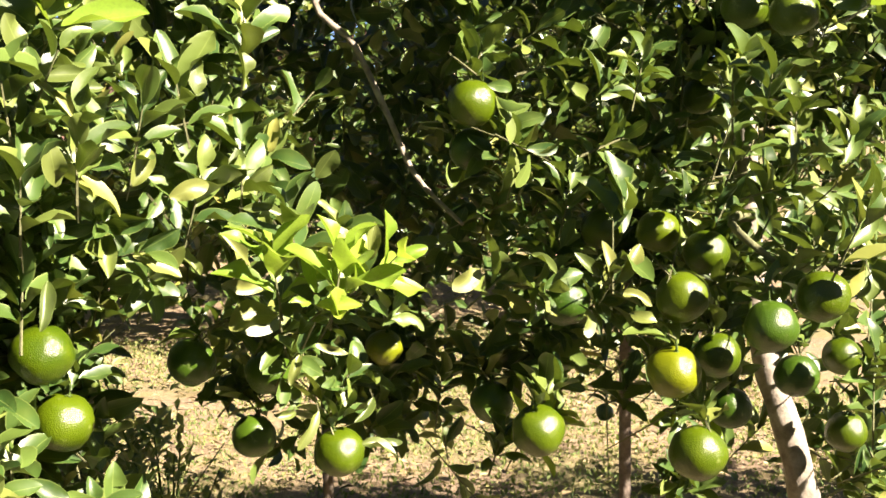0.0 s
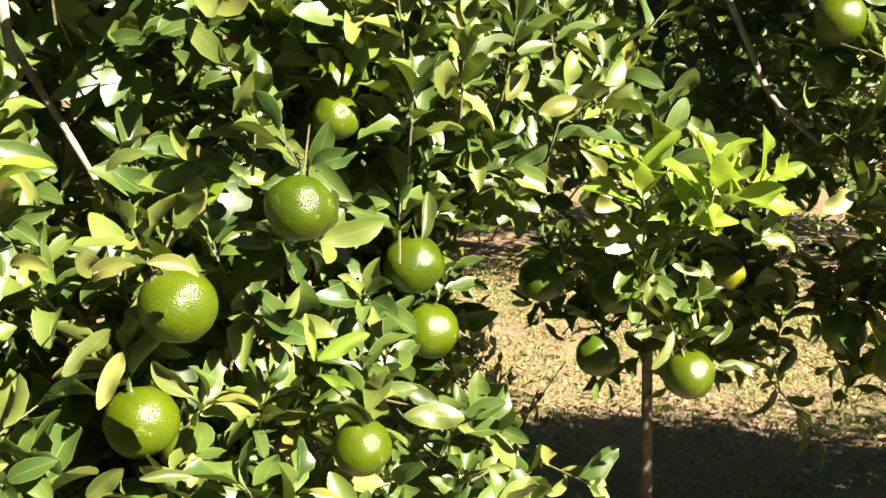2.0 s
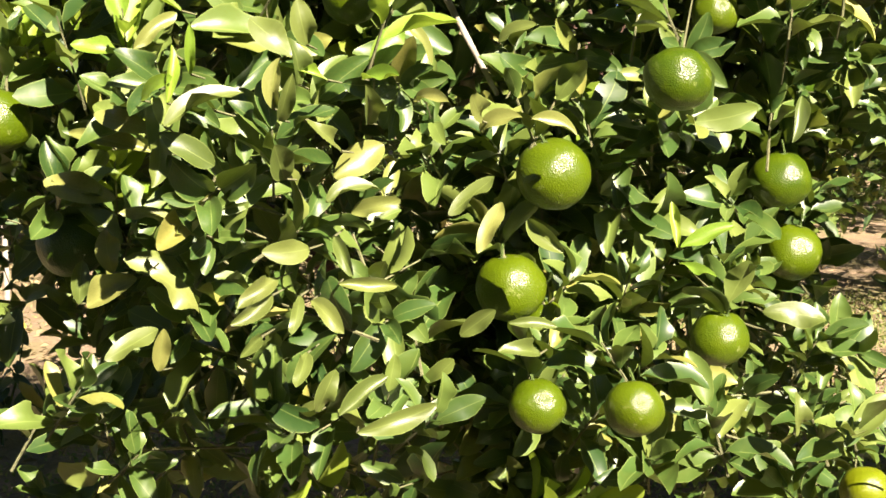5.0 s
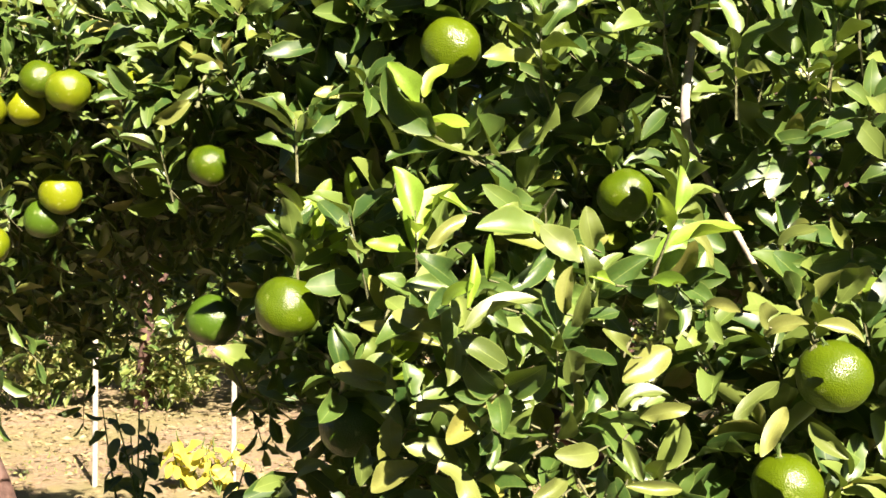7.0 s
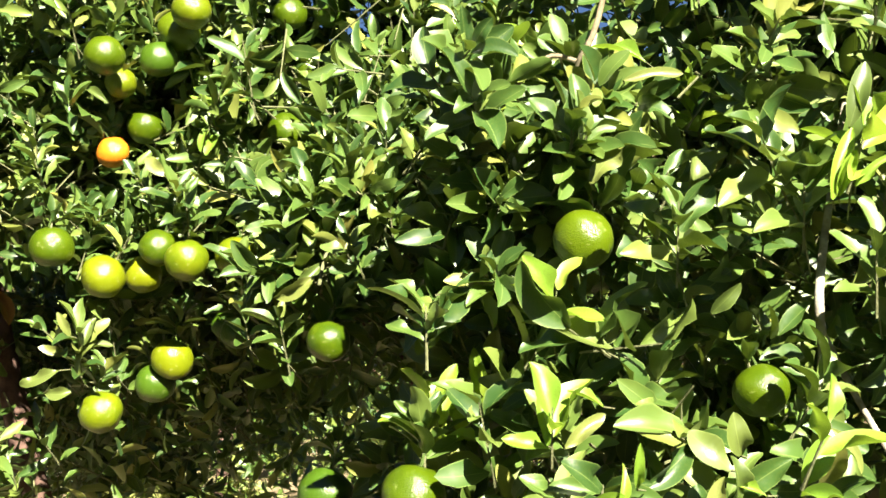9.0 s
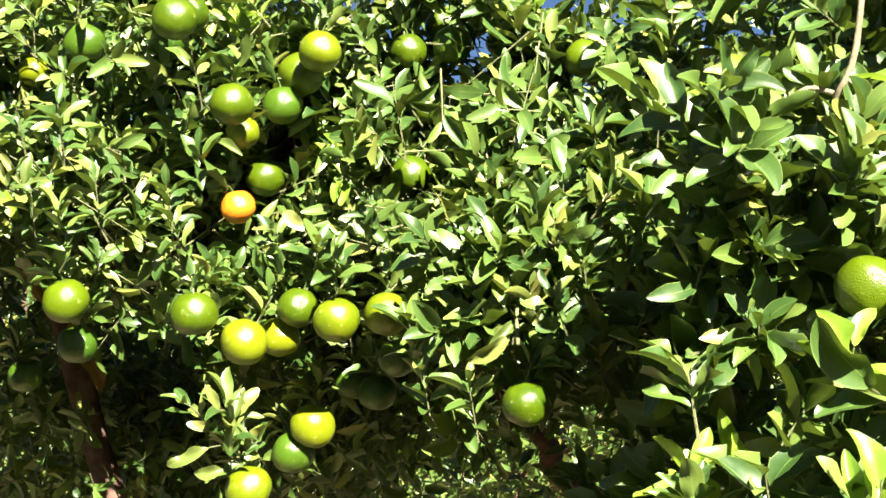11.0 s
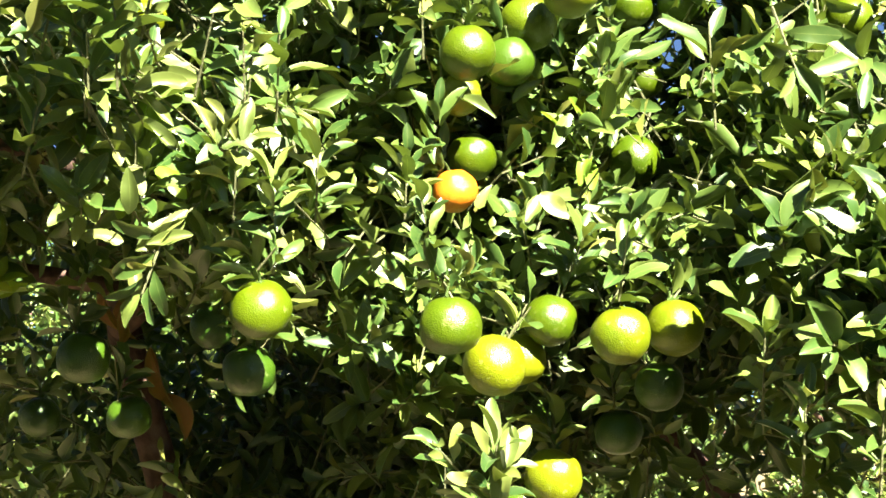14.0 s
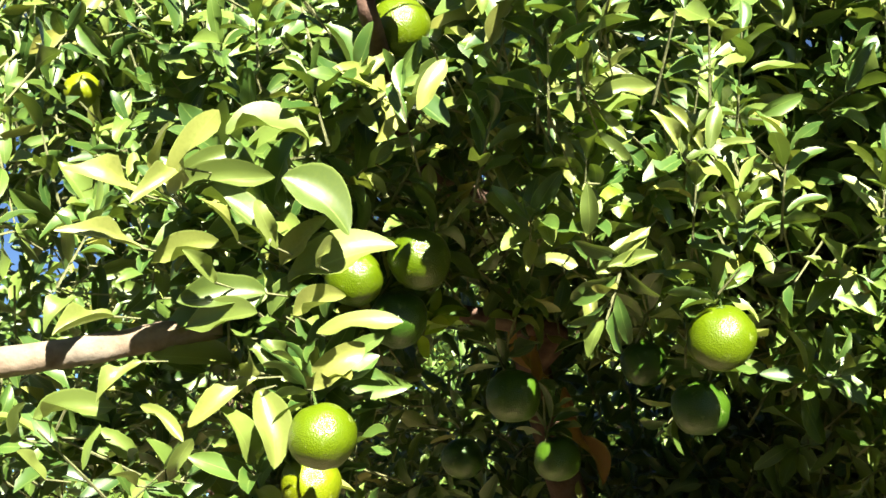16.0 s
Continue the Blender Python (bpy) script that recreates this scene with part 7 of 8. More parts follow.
leaf_at(B, -0.691, 0.892, 1.100, -0.648, 0.870, 1.111, 0.86)
leaf_at(B, -0.654, 0.959, 1.080, -0.644, 0.917, 1.106, 0.89)
leaf_at(B, -0.668, 0.983, 1.070, -0.628, 0.967, 1.094, 0.91)
leaf_at(B, -0.622, 1.002, 1.082, -0.576, 1.020, 1.078, 0.77)
leaf_at(B, -0.552, 1.029, 1.123, -0.533, 1.035, 1.172, 0.71)
leaf_at(B, -0.727, 0.869, 1.080, -0.703, 0.837, 1.111, 0.85)
leaf_at(B, -0.693, 1.072, 1.160, -0.655, 1.056, 1.186, 0.98)
leaf_at(B, -0.732, 0.831, 1.055, -0.729, 0.791, 1.085, 0.63)
leaf_at(C, -1.637, 1.436, 1.708, -1.679, 1.373, 1.789, 0.73, True)
leaf_at(C, -1.548, 1.341, 1.680, -1.545, 1.320, 1.753, 0.87)
leaf_at(B, -1.439, 1.236, 1.643, -1.407, 1.231, 1.680, 1.25, True)
leaf_at(B, -1.373, 1.198, 1.624, -1.359, 1.190, 1.690, 1.00)
leaf_at(B, -1.181, 1.051, 1.478, -1.159, 1.049, 1.565, 0.65)
leaf_at(B, -1.212, 1.051, 1.594, -1.173, 1.076, 1.613, 1.05)
leaf_at(B, -1.061, 0.984, 1.459, -1.029, 0.996, 1.510, 1.00)
leaf_at(B, -0.996, 0.992, 1.425, -1.027, 0.966, 1.454, 0.80)
leaf_at(B, -0.961, 0.973, 1.385, -0.965, 0.960, 1.432, 1.18)
leaf_at(B, -0.942, 1.010, 1.430, -0.921, 1.011, 1.491, 0.80)
leaf_at(B, -0.847, 1.026, 1.435, -0.872, 1.003, 1.485, 1.04)
leaf_at(B, -0.849, 1.024, 1.406, -0.847, 0.992, 1.443, 0.90)
leaf_at(B, -0.761, 0.992, 1.419, -0.739, 0.988, 1.499, 0.55, True)
leaf_at(B, -0.757, 0.996, 1.422, -0.737, 0.996, 1.471, 0.66, True)
leaf_at(B, -0.741, 1.002, 1.433, -0.703, 1.011, 1.470, 0.60, True)
leaf_at(B, -1.029, 0.963, 1.407, -0.980, 0.964, 1.398, 0.66)
leaf_at(B, -0.996, 0.962, 1.392, -0.962, 0.972, 1.358, 0.79)
leaf_at(B, -1.043, 1.077, 1.623, -1.089, 1.033, 1.661, 0.58, True)
leaf_at(B, -1.061, 1.055, 1.598, -0.995, 1.093, 1.614, 0.55)
leaf_at(B, -0.750, 1.010, 1.498, -0.724, 1.005, 1.566, 0.79)
leaf_at(B, -1.024, 0.987, 1.254, -1.085, 0.941, 1.301, 0.90)
leaf_at(B, -1.063, 0.999, 1.262, -1.128, 0.948, 1.312, 0.64)
leaf_at(B, -1.189, 1.022, 1.204, -1.231, 0.987, 1.224, 0.87)
leaf_at(B, -0.908, 1.003, 1.302, -0.870, 0.999, 1.332, 0.90)
leaf_at(B, -0.836, 0.983, 1.233, -0.876, 0.954, 1.238, 0.90)
leaf_at(B, -0.833, 0.977, 1.224, -0.878, 0.944, 1.215, 0.71, True)
leaf_at(B, -0.822, 0.907, 1.154, -0.810, 0.880, 1.191, 1.47)
leaf_at(B, -0.803, 0.866, 1.115, -0.785, 0.848, 1.156, 0.91)
leaf_at(B, -0.684, 0.947, 0.989, -0.648, 0.975, 1.026, 0.79)
leaf_at(B, -0.667, 0.975, 0.950, -0.650, 0.997, 0.999, 0.74)
leaf_at(B, -0.601, 1.037, 0.947, -0.644, 1.025, 0.979, 0.79)
leaf_at(B, -0.536, 1.215, 0.937, -0.483, 1.237, 0.965, 0.76, True)
leaf_at(B, -0.540, 1.216, 0.936, -0.550, 1.224, 0.988, 0.55, True)
leaf_at(B, -0.541, 1.227, 0.917, -0.496, 1.203, 0.914, 0.62, True)
leaf_at(A, -0.453, 1.256, 0.865, -0.385, 1.272, 0.867, 0.89)
leaf_at(B, -0.685, 0.974, 0.865, -0.647, 0.975, 0.895, 0.92)
leaf_at(B, -0.639, 0.991, 0.879, -0.592, 1.006, 0.883, 0.66)
leaf_at(B, -0.611, 1.004, 0.848, -0.625, 0.960, 0.866, 0.87)
leaf_at(A, -0.366, 1.298, 0.705, -0.311, 1.321, 0.742, 0.74)
leaf_at(A, -0.331, 1.325, 0.690, -0.281, 1.336, 0.701, 0.86)
leaf_at(A, -0.387, 1.146, 0.759, -0.379, 1.136, 0.806, 0.82)
leaf_at(B, -0.568, 1.094, 1.213, -0.540, 1.069, 1.245, 0.87)
leaf_at(A, -0.244, 1.536, 1.137, -0.196, 1.534, 1.088, 0.91)
leaf_at(A, -0.417, 1.315, 1.356, -0.377, 1.325, 1.385, 1.39)
leaf_at(B, -0.431, 1.282, 1.352, -0.436, 1.254, 1.387, 1.48)
leaf_at(A, -0.371, 1.316, 1.331, -0.426, 1.299, 1.329, 0.90)
leaf_at(A, -0.405, 1.325, 1.308, -0.362, 1.338, 1.323, 0.89)
leaf_at(A, -0.397, 1.264, 1.215, -0.393, 1.242, 1.258, 1.09)
leaf_at(A, -0.361, 1.433, 1.203, -0.338, 1.441, 1.248, 1.28)
leaf_at(A, -0.331, 1.486, 1.185, -0.283, 1.497, 1.200, 1.05)
leaf_at(A, -0.262, 1.607, 1.159, -0.202, 1.615, 1.157, 0.85)
leaf_at(A, -0.269, 1.611, 1.189, -0.266, 1.603, 1.237, 1.20)
leaf_at(A, -0.177, 1.731, 1.191, -0.149, 1.719, 1.230, 1.44)
leaf_at(A, -0.266, 1.495, 1.020, -0.211, 1.510, 1.053, 1.38)
leaf_at(A, -0.177, 1.498, 1.087, -0.204, 1.501, 1.136, 1.12)
leaf_at(A, -0.165, 1.450, 1.090, -0.136, 1.427, 1.124, 0.94, True)
leaf_at(A, -0.119, 1.368, 1.055, -0.122, 1.340, 1.096, 1.27, True)
leaf_at(A, -0.092, 1.362, 1.070, -0.143, 1.358, 1.072, 1.00, True)
leaf_at(A, -0.110, 1.424, 1.073, -0.094, 1.395, 1.111, 1.05, True)
leaf_at(A, -0.149, 1.419, 1.075, -0.158, 1.425, 1.127, 0.86, True)
leaf_at(A, -0.084, 1.430, 1.069, -0.104, 1.405, 1.106, 1.06)
leaf_at(A, -0.138, 1.463, 1.012, -0.079, 1.459, 0.974, 0.97)
leaf_at(A, -0.096, 1.538, 1.098, -0.083, 1.519, 1.143, 0.85)
leaf_at(A, -0.123, 1.535, 1.103, -0.129, 1.523, 1.150, 0.99)
leaf_at(B, -0.445, 1.330, 1.051, -0.434, 1.343, 1.110, 0.60)
leaf_at(B, -0.456, 1.362, 1.044, -0.420, 1.378, 1.069, 0.78)
leaf_at(B, -0.453, 1.345, 1.050, -0.483, 1.318, 1.072, 0.79)
leaf_at(B, -0.459, 1.379, 1.034, -0.427, 1.361, 1.003, 0.95)
leaf_at(A, 0.221, 1.612, 1.053, 0.222, 1.620, 1.113, 0.75)
leaf_at(A, 0.229, 1.613, 1.053, 0.268, 1.615, 1.105, 0.80)
leaf_at(A, 0.209, 1.632, 1.058, 0.183, 1.606, 1.092, 0.91)
leaf_at(A, 0.232, 1.610, 1.040, 0.281, 1.601, 1.031, 0.88)
leaf_at(A, 0.194, 1.634, 1.013, 0.198, 1.591, 0.989, 1.06)
leaf_at(A, 0.048, 1.573, 1.078, 0.016, 1.540, 1.059, 1.16)
leaf_at(A, 0.063, 1.585, 1.075, 0.087, 1.547, 1.098, 1.02)
leaf_at(A, 0.119, 1.645, 1.088, 0.156, 1.613, 1.077, 0.91)
leaf_at(A, 0.464, 1.572, 1.078, 0.506, 1.563, 1.104, 1.26)
leaf_at(A, 0.452, 1.590, 1.207, 0.459, 1.590, 1.256, 1.03)
leaf_at(A, 0.500, 1.577, 1.178, 0.511, 1.570, 1.223, 1.07)
leaf_at(A, -0.111, 1.576, 0.849, -0.058, 1.578, 0.844, 0.83)
leaf_at(A, -0.268, 1.653, 1.186, -0.227, 1.638, 1.209, 1.07)
leaf_at(A, -0.305, 1.553, 1.307, -0.306, 1.552, 1.356, 1.14)
leaf_at(A, -0.256, 1.602, 1.313, -0.246, 1.602, 1.378, 0.77)
leaf_at(C, -2.115, 0.964, 1.193, -2.107, 0.972, 1.312, 0.55)
leaf_at(C, -2.122, 0.984, 1.192, -2.077, 1.022, 1.228, 0.87)
leaf_at(C, -2.120, 0.979, 1.245, -2.084, 1.009, 1.266, 1.02)
leaf_at(C, -2.133, 0.953, 1.238, -2.138, 0.904, 1.247, 0.89)
leaf_at(C, -2.129, 0.936, 1.209, -2.179, 0.888, 1.181, 0.58)
leaf_at(C, -2.117, 0.957, 1.172, -2.143, 0.915, 1.165, 1.04)
leaf_at(C, -2.119, 0.949, 1.268, -2.108, 0.917, 1.304, 0.88)
leaf_at(C, -2.104, 0.965, 1.252, -2.095, 0.971, 1.307, 0.92)
leaf_at(C, -1.833, 1.365, 1.556, -1.842, 1.344, 1.636, 0.78)
leaf_at(C, -1.810, 1.373, 1.570, -1.782, 1.376, 1.616, 1.18)
leaf_at(C, -1.736, 1.358, 1.566, -1.709, 1.356, 1.629, 0.78)
leaf_at(C, -1.623, 1.133, 1.481, -1.587, 1.141, 1.515, 0.90)
leaf_at(C, -1.719, 1.169, 1.489, -1.765, 1.145, 1.496, 0.80)
leaf_at(C, -1.633, 1.091, 1.409, -1.637, 1.056, 1.442, 1.08)
leaf_at(C, -1.557, 1.112, 1.419, -1.546, 1.110, 1.466, 0.79)
leaf_at(C, -1.626, 1.060, 1.357, -1.668, 1.043, 1.327, 0.93, True)
leaf_at(C, -1.588, 1.091, 1.285, -1.576, 1.075, 1.329, 0.80)
leaf_at(C, -1.802, 1.174, 1.448, -1.834, 1.138, 1.439, 0.89)
leaf_at(C, -1.655, 1.240, 1.577, -1.608, 1.256, 1.586, 0.80)
leaf_at(C, -2.419, 0.686, 1.506, -2.409, 0.670, 1.461, 0.90)
leaf_at(C, -2.351, 0.632, 1.513, -2.312, 0.663, 1.524, 0.71)
leaf_at(C, -2.352, 0.634, 1.507, -2.314, 0.656, 1.554, 0.65)
leaf_at(C, -2.369, 0.485, 1.710, -2.330, 0.498, 1.764, 0.83)
leaf_at(C, -2.123, 0.964, 1.730, -2.077, 0.973, 1.769, 1.11)
leaf_at(C, -2.111, 0.997, 1.686, -2.154, 0.965, 1.725, 0.63)
leaf_at(C, -2.262, 0.678, 1.623, -2.276, 0.650, 1.675, 0.59)
leaf_at(C, -2.256, 0.681, 1.622, -2.237, 0.680, 1.669, 0.82)
leaf_at(C, -2.263, 0.690, 1.620, -2.215, 0.688, 1.633, 0.68)
leaf_at(C, -2.288, 0.592, 1.776, -2.291, 0.577, 1.729, 0.84)
leaf_at(C, -2.089, 1.188, 1.624, -2.071, 1.184, 1.678, 0.78, True)
leaf_at(C, -2.082, 1.209, 1.622, -2.037, 1.222, 1.637, 0.92, True)
leaf_at(C, -2.060, 1.086, 1.562, -2.089, 1.068, 1.598, 1.13)

orange(C, -2.230, 1.090, 1.622, 0.062, ripe)
orange(C, -2.215, 1.090, 1.754, 0.060, lime)
orange(C, -2.512, 0.487, 1.844, 0.048, ripe)

# full boughs between the trees and over the path
bough(C, -2.58, 0.58, 1.76, 0.10, 0.08, 0.07, 6, 0.072, 1, (0.8, -0.5, 0.2))
bough(C, -2.50, 0.67, 1.73, 0.10, 0.08, 0.08, 7, 0.070, 1, (0.8, -0.5, 0.2))
bough(C, -2.49, 0.63, 1.81, 0.10, 0.08, 0.06, 5, 0.075, 1, (0.8, -0.5, 0.2))
bough(C, -2.45, 0.72, 1.79, 0.08, 0.06, 0.06, 4, 0.068, 1, (0.8, -0.5, 0.2))
bough(C, -2.66, 0.62, 1.68, 0.07, 0.06, 0.05, 3, 0.062, 1, (0.8, -0.5, 0.2))
leaf_at(C, -2.652, 0.311, 1.598, -2.578, 0.293, 1.671, 1.00)
leaf_at(C, -2.667, 0.313, 1.604, -2.629, 0.264, 1.661, 0.80)
leaf_at(C, -2.658, 0.286, 1.595, -2.669, 0.208, 1.625, 0.75)
leaf_at(C, -2.694, 0.342, 1.620, -2.629, 0.366, 1.659, 0.70)
leaf_at(C, -2.688, 0.332, 1.614, -2.578, 0.376, 1.625, 0.60)
leaf_at(C, -2.655, 0.342, 1.606, -2.563, 0.384, 1.571, 0.80)
leaf_at(C, -2.632, 0.318, 1.622, -2.629, 0.254, 1.593, 0.80)
leaf_at(C, -2.570, 0.392, 1.612, -2.507, 0.443, 1.575, 1.35)
leaf_at(C, -2.622, 0.437, 1.516, -2.526, 0.489, 1.570, 1.20)
leaf_at(C, -2.622, 0.429, 1.533, -2.556, 0.417, 1.572, 0.90)
leaf_at(C, -2.591, 0.400, 1.543, -2.574, 0.364, 1.582, 0.90)
leaf_at(C, -2.636, 0.367, 1.670, -2.558, 0.412, 1.693, 1.30)
leaf_at(C, -2.726, 0.322, 1.556, -2.733, 0.233, 1.575, 0.70)
leaf_at(C, -2.701, 0.322, 1.534, -2.628, 0.353, 1.552, 0.80)
leaf_at(C, -2.619, 0.406, 1.501, -2.638, 0.317, 1.495, 0.90)
leaf_at(C, -2.678, 0.349, 1.468, -2.583, 0.371, 1.476, 0.90)
leaf_at(C, -2.647, 0.433, 1.483, -2.602, 0.436, 1.531, 0.90)
leaf_at(C, -2.606, 0.432, 1.478, -2.537, 0.437, 1.493, 0.90)
leaf_at(C, -2.615, 0.469, 1.464, -2.531, 0.506, 1.480, 0.75)
leaf_at(C, -2.631, 0.465, 1.405, -2.567, 0.490, 1.448, 0.85)
leaf_at(C, -2.583, 0.473, 1.402, -2.528, 0.469, 1.420, 1.10)
leaf_at(C, -2.645, 0.414, 1.416, -2.672, 0.341, 1.378, 0.80)
leaf_at(C, -2.616, 0.397, 1.401, -2.572, 0.400, 1.332, 1.00)
leaf_at(C, -2.656, 0.425, 1.423, -2.628, 0.371, 1.444, 1.10)
leaf_at(C, -2.685, 0.302, 1.431, -2.700, 0.250, 1.402, 0.80)
leaf_at(C, -2.539, 0.468, 1.490, -2.499, 0.450, 1.523, 1.30)
leaf_at(C, -2.728, 0.293, 1.481, -2.735, 0.229, 1.466, 0.70)
leaf_at(C, -2.783, 0.288, 1.512, -2.779, 0.231, 1.483, 0.90)
leaf_at(C, -2.796, 0.243, 1.380, -2.704, 0.264, 1.403, 0.70)
leaf_at(C, -2.824, 0.245, 1.359, -2.788, 0.209, 1.390, 0.80)
leaf_at(C, -2.793, 0.257, 1.318, -2.784, 0.221, 1.346, 0.90)
leaf_at(C, -2.712, 0.318, 1.389, -2.655, 0.337, 1.363, 0.70)
leaf_at(C, -2.771, 0.347, 1.310, -2.733, 0.306, 1.333, 0.90)
leaf_at(C, -2.685, 0.337, 1.314, -2.632, 0.317, 1.345, 0.70)
leaf_at(C, -2.795, 0.279, 1.405, -2.792, 0.241, 1.392, 0.80)
leaf_at(C, -2.613, 0.367, 1.549, -2.585, 0.321, 1.595, 0.80)
leaf_at(C, -2.558, 0.425, 1.523, -2.514, 0.412, 1.543, 0.90)
leaf_at(C, -2.622, 0.346, 1.507, -2.613, 0.308, 1.536, 0.80)
leaf_at(C, -2.669, 0.412, 1.460, -2.638, 0.427, 1.434, 0.80)
leaf_at(C, -2.659, 0.377, 1.551, -2.619, 0.392, 1.559, 0.80)
leaf_at(C, -2.563, 0.429, 1.427, -2.507, 0.419, 1.443, 0.90)
leaf_at(C, -2.640, 0.457, 1.435, -2.637, 0.419, 1.457, 0.80)
bough(C, -2.72, 0.43, 1.54, 0.07, 0.07, 0.09, 4, 0.080, 1)
bough(C, -2.65, 0.50, 1.44, 0.05, 0.06, 0.07, 2, 0.080, 1)
bough(C, -2.72, 0.37, 1.65, 0.05, 0.06, 0.05, 2, 0.085, 1)
bough(C, -2.71, 0.48, 1.33, 0.08, 0.06, 0.04, 3, 0.075, 1)
bough(C, -3.32, 0.55, 1.99, 0.20, 0.15, 0.12, 8, 0.058, 1)
bough(C, -3.32, 0.60, 1.78, 0.20, 0.15, 0.12, 7, 0.058, 1)
bough(C, -3.28, 0.46, 1.63, 0.12, 0.12, 0.10, 4, 0.058, 1)
bough(C, -2.98, 0.62, 1.92, 0.15, 0.12, 0.10, 5, 0.060, 1)
bough(C, -3.07, 0.39, 1.37, 0.12, 0.10, 0.10, 4, 0.062, 2)
bough(C, -3.03, 0.50, 1.41, 0.08, 0.08, 0.10, 3, 0.060, 2)
# long drooping leaves at the outer end of a bough of tree C
leaf_at(C, -2.429, 0.599, 1.809, -2.444, 0.574, 1.741, 0.80)
leaf_at(C, -2.446, 0.597, 1.800, -2.468, 0.553, 1.809, 1.20)
leaf_at(C, -2.434, 0.636, 1.775, -2.395, 0.626, 1.802, 0.90)
leaf_at(C, -2.409, 0.639, 1.765, -2.361, 0.634, 1.796, 1.20)
leaf_at(C, -2.360, 0.638, 1.757, -2.319, 0.626, 1.803, 0.60)
leaf_at(C, -2.366, 0.663, 1.728, -2.322, 0.659, 1.742, 0.60)
leaf_at(C, -2.378, 0.651, 1.706, -2.308, 0.666, 1.706, 0.80)
leaf_at(C, -2.390, 0.653, 1.715, -2.406, 0.616, 1.705, 0.70)
leaf_at(C, -2.372, 0.639, 1.715, -2.361, 0.612, 1.743, 0.80)
leaf_at(C, -2.389, 0.655, 1.714, -2.348, 0.652, 1.718, 0.70)
leaf_at(C, -2.405, 0.648, 1.696, -2.340, 0.666, 1.668, 0.60)
leaf_at(C, -2.424, 0.658, 1.686, -2.377, 0.660, 1.675, 0.70)
leaf_at(C, -2.404, 0.656, 1.667, -2.340, 0.673, 1.636, 0.50)
leaf_at(C, -2.416, 0.650, 1.671, -2.403, 0.642, 1.609, 0.60)
leaf_at(C, -2.546, 0.523, 1.766, -2.565, 0.488, 1.734, 1.00)
leaf_at(C, -2.579, 0.559, 1.750, -2.605, 0.520, 1.719, 1.00)
leaf_at(C, -2.548, 0.516, 1.763, -2.498, 0.521, 1.750, 0.90)
leaf_at(C, -2.520, 0.571, 1.790, -2.557, 0.523, 1.771, 0.70)
leaf_at(C, -2.545, 0.551, 1.704, -2.491, 0.547, 1.755, 0.90)
leaf_at(C, -2.537, 0.551, 1.689, -2.483, 0.551, 1.716, 1.00)
leaf_at(C, -2.587, 0.530, 1.653, -2.533, 0.531, 1.678, 0.90)
leaf_at(C, -2.551, 0.549, 1.674, -2.512, 0.545, 1.670, 1.00)
leaf_at(C, -2.543, 0.571, 1.664, -2.559, 0.536, 1.643, 0.70)
leaf_at(C, -2.570, 0.526, 1.775, -2.559, 0.496, 1.815, 0.80)
leaf_at(C, -2.626, 0.538, 1.647, -2.579, 0.542, 1.630, 0.80)
leaf_at(C, -2.489, 0.573, 1.662, -2.469, 0.546, 1.719, 0.70)
leaf_at(C, -2.475, 0.608, 1.663, -2.424, 0.607, 1.681, 0.70)
leaf_at(C, -2.483, 0.593, 1.648, -2.445, 0.596, 1.606, 0.50)
leaf_at(C, -2.455, 0.638, 1.631, -2.408, 0.647, 1.585, 0.50)
leaf_at(C, -2.423, 0.602, 1.703, -2.440, 0.566, 1.688, 0.60)
leaf_at(C, -2.441, 0.610, 1.735, -2.414, 0.604, 1.704, 0.70)
leaf_at(C, -2.509, 0.565, 1.789, -2.466, 0.564, 1.783, 0.80)
leaf_at(C, -2.390, 0.650, 1.610, -2.369, 0.642, 1.571, 0.90)
leaf_at(C, -2.515, 0.607, 1.611, -2.527, 0.577, 1.583, 0.60)
leaf_at(C, -2.585, 0.532, 1.714, -2.542, 0.535, 1.690, 0.80)
leaf_at(C, -2.489, 0.604, 1.712, -2.442, 0.603, 1.720, 0.70)
leaf_at(C, -2.508, 0.586, 1.743, -2.466, 0.586, 1.731, 0.80)
leaf_at(C, -2.491, 0.566, 1.755, -2.462, 0.561, 1.725, 0.70)
# broad leaves round the young shoot of tree A, in the lightened tints
leaf_at(A, -0.205, 1.623, 1.016, -0.269, 1.577, 1.006, 1.00)
leaf_at(A, -0.142, 1.642, 0.978, -0.076, 1.626, 0.930, 0.90)
leaf_at(A, -0.100, 1.668, 0.990, -0.064, 1.643, 0.938, 0.90)
leaf_at(A, -0.113, 1.683, 1.074, -0.097, 1.673, 1.127, 0.70)
leaf_at(A, -0.107, 1.655, 1.026, -0.086, 1.644, 1.065, 0.70)
leaf_at(A, -0.188, 1.640, 1.063, -0.226, 1.616, 1.126, 0.90)
leaf_at(A, -0.200, 1.599, 0.886, -0.218, 1.568, 0.888, 0.80)
leaf_at(A, -0.113, 1.616, 0.835, -0.059, 1.609, 0.844, 0.60)
leaf_at(A, -0.321, 1.608, 1.072, -0.345, 1.585, 1.118, 0.80)
leaf_at(A, -0.363, 1.599, 1.082, -0.413, 1.552, 1.047, 0.70)
leaf_at(A, -0.198, 1.649, 0.954, -0.208, 1.615, 0.924, 0.80)
leaf_at(A, -0.258, 1.624, 1.078, -0.286, 1.601, 1.129, 0.70)
leaf_at(A, -0.341, 1.595, 1.044, -0.389, 1.554, 1.036, 0.60)
leaf_at(A, -0.243, 1.634, 1.047, -0.293, 1.597, 1.060, 0.70)
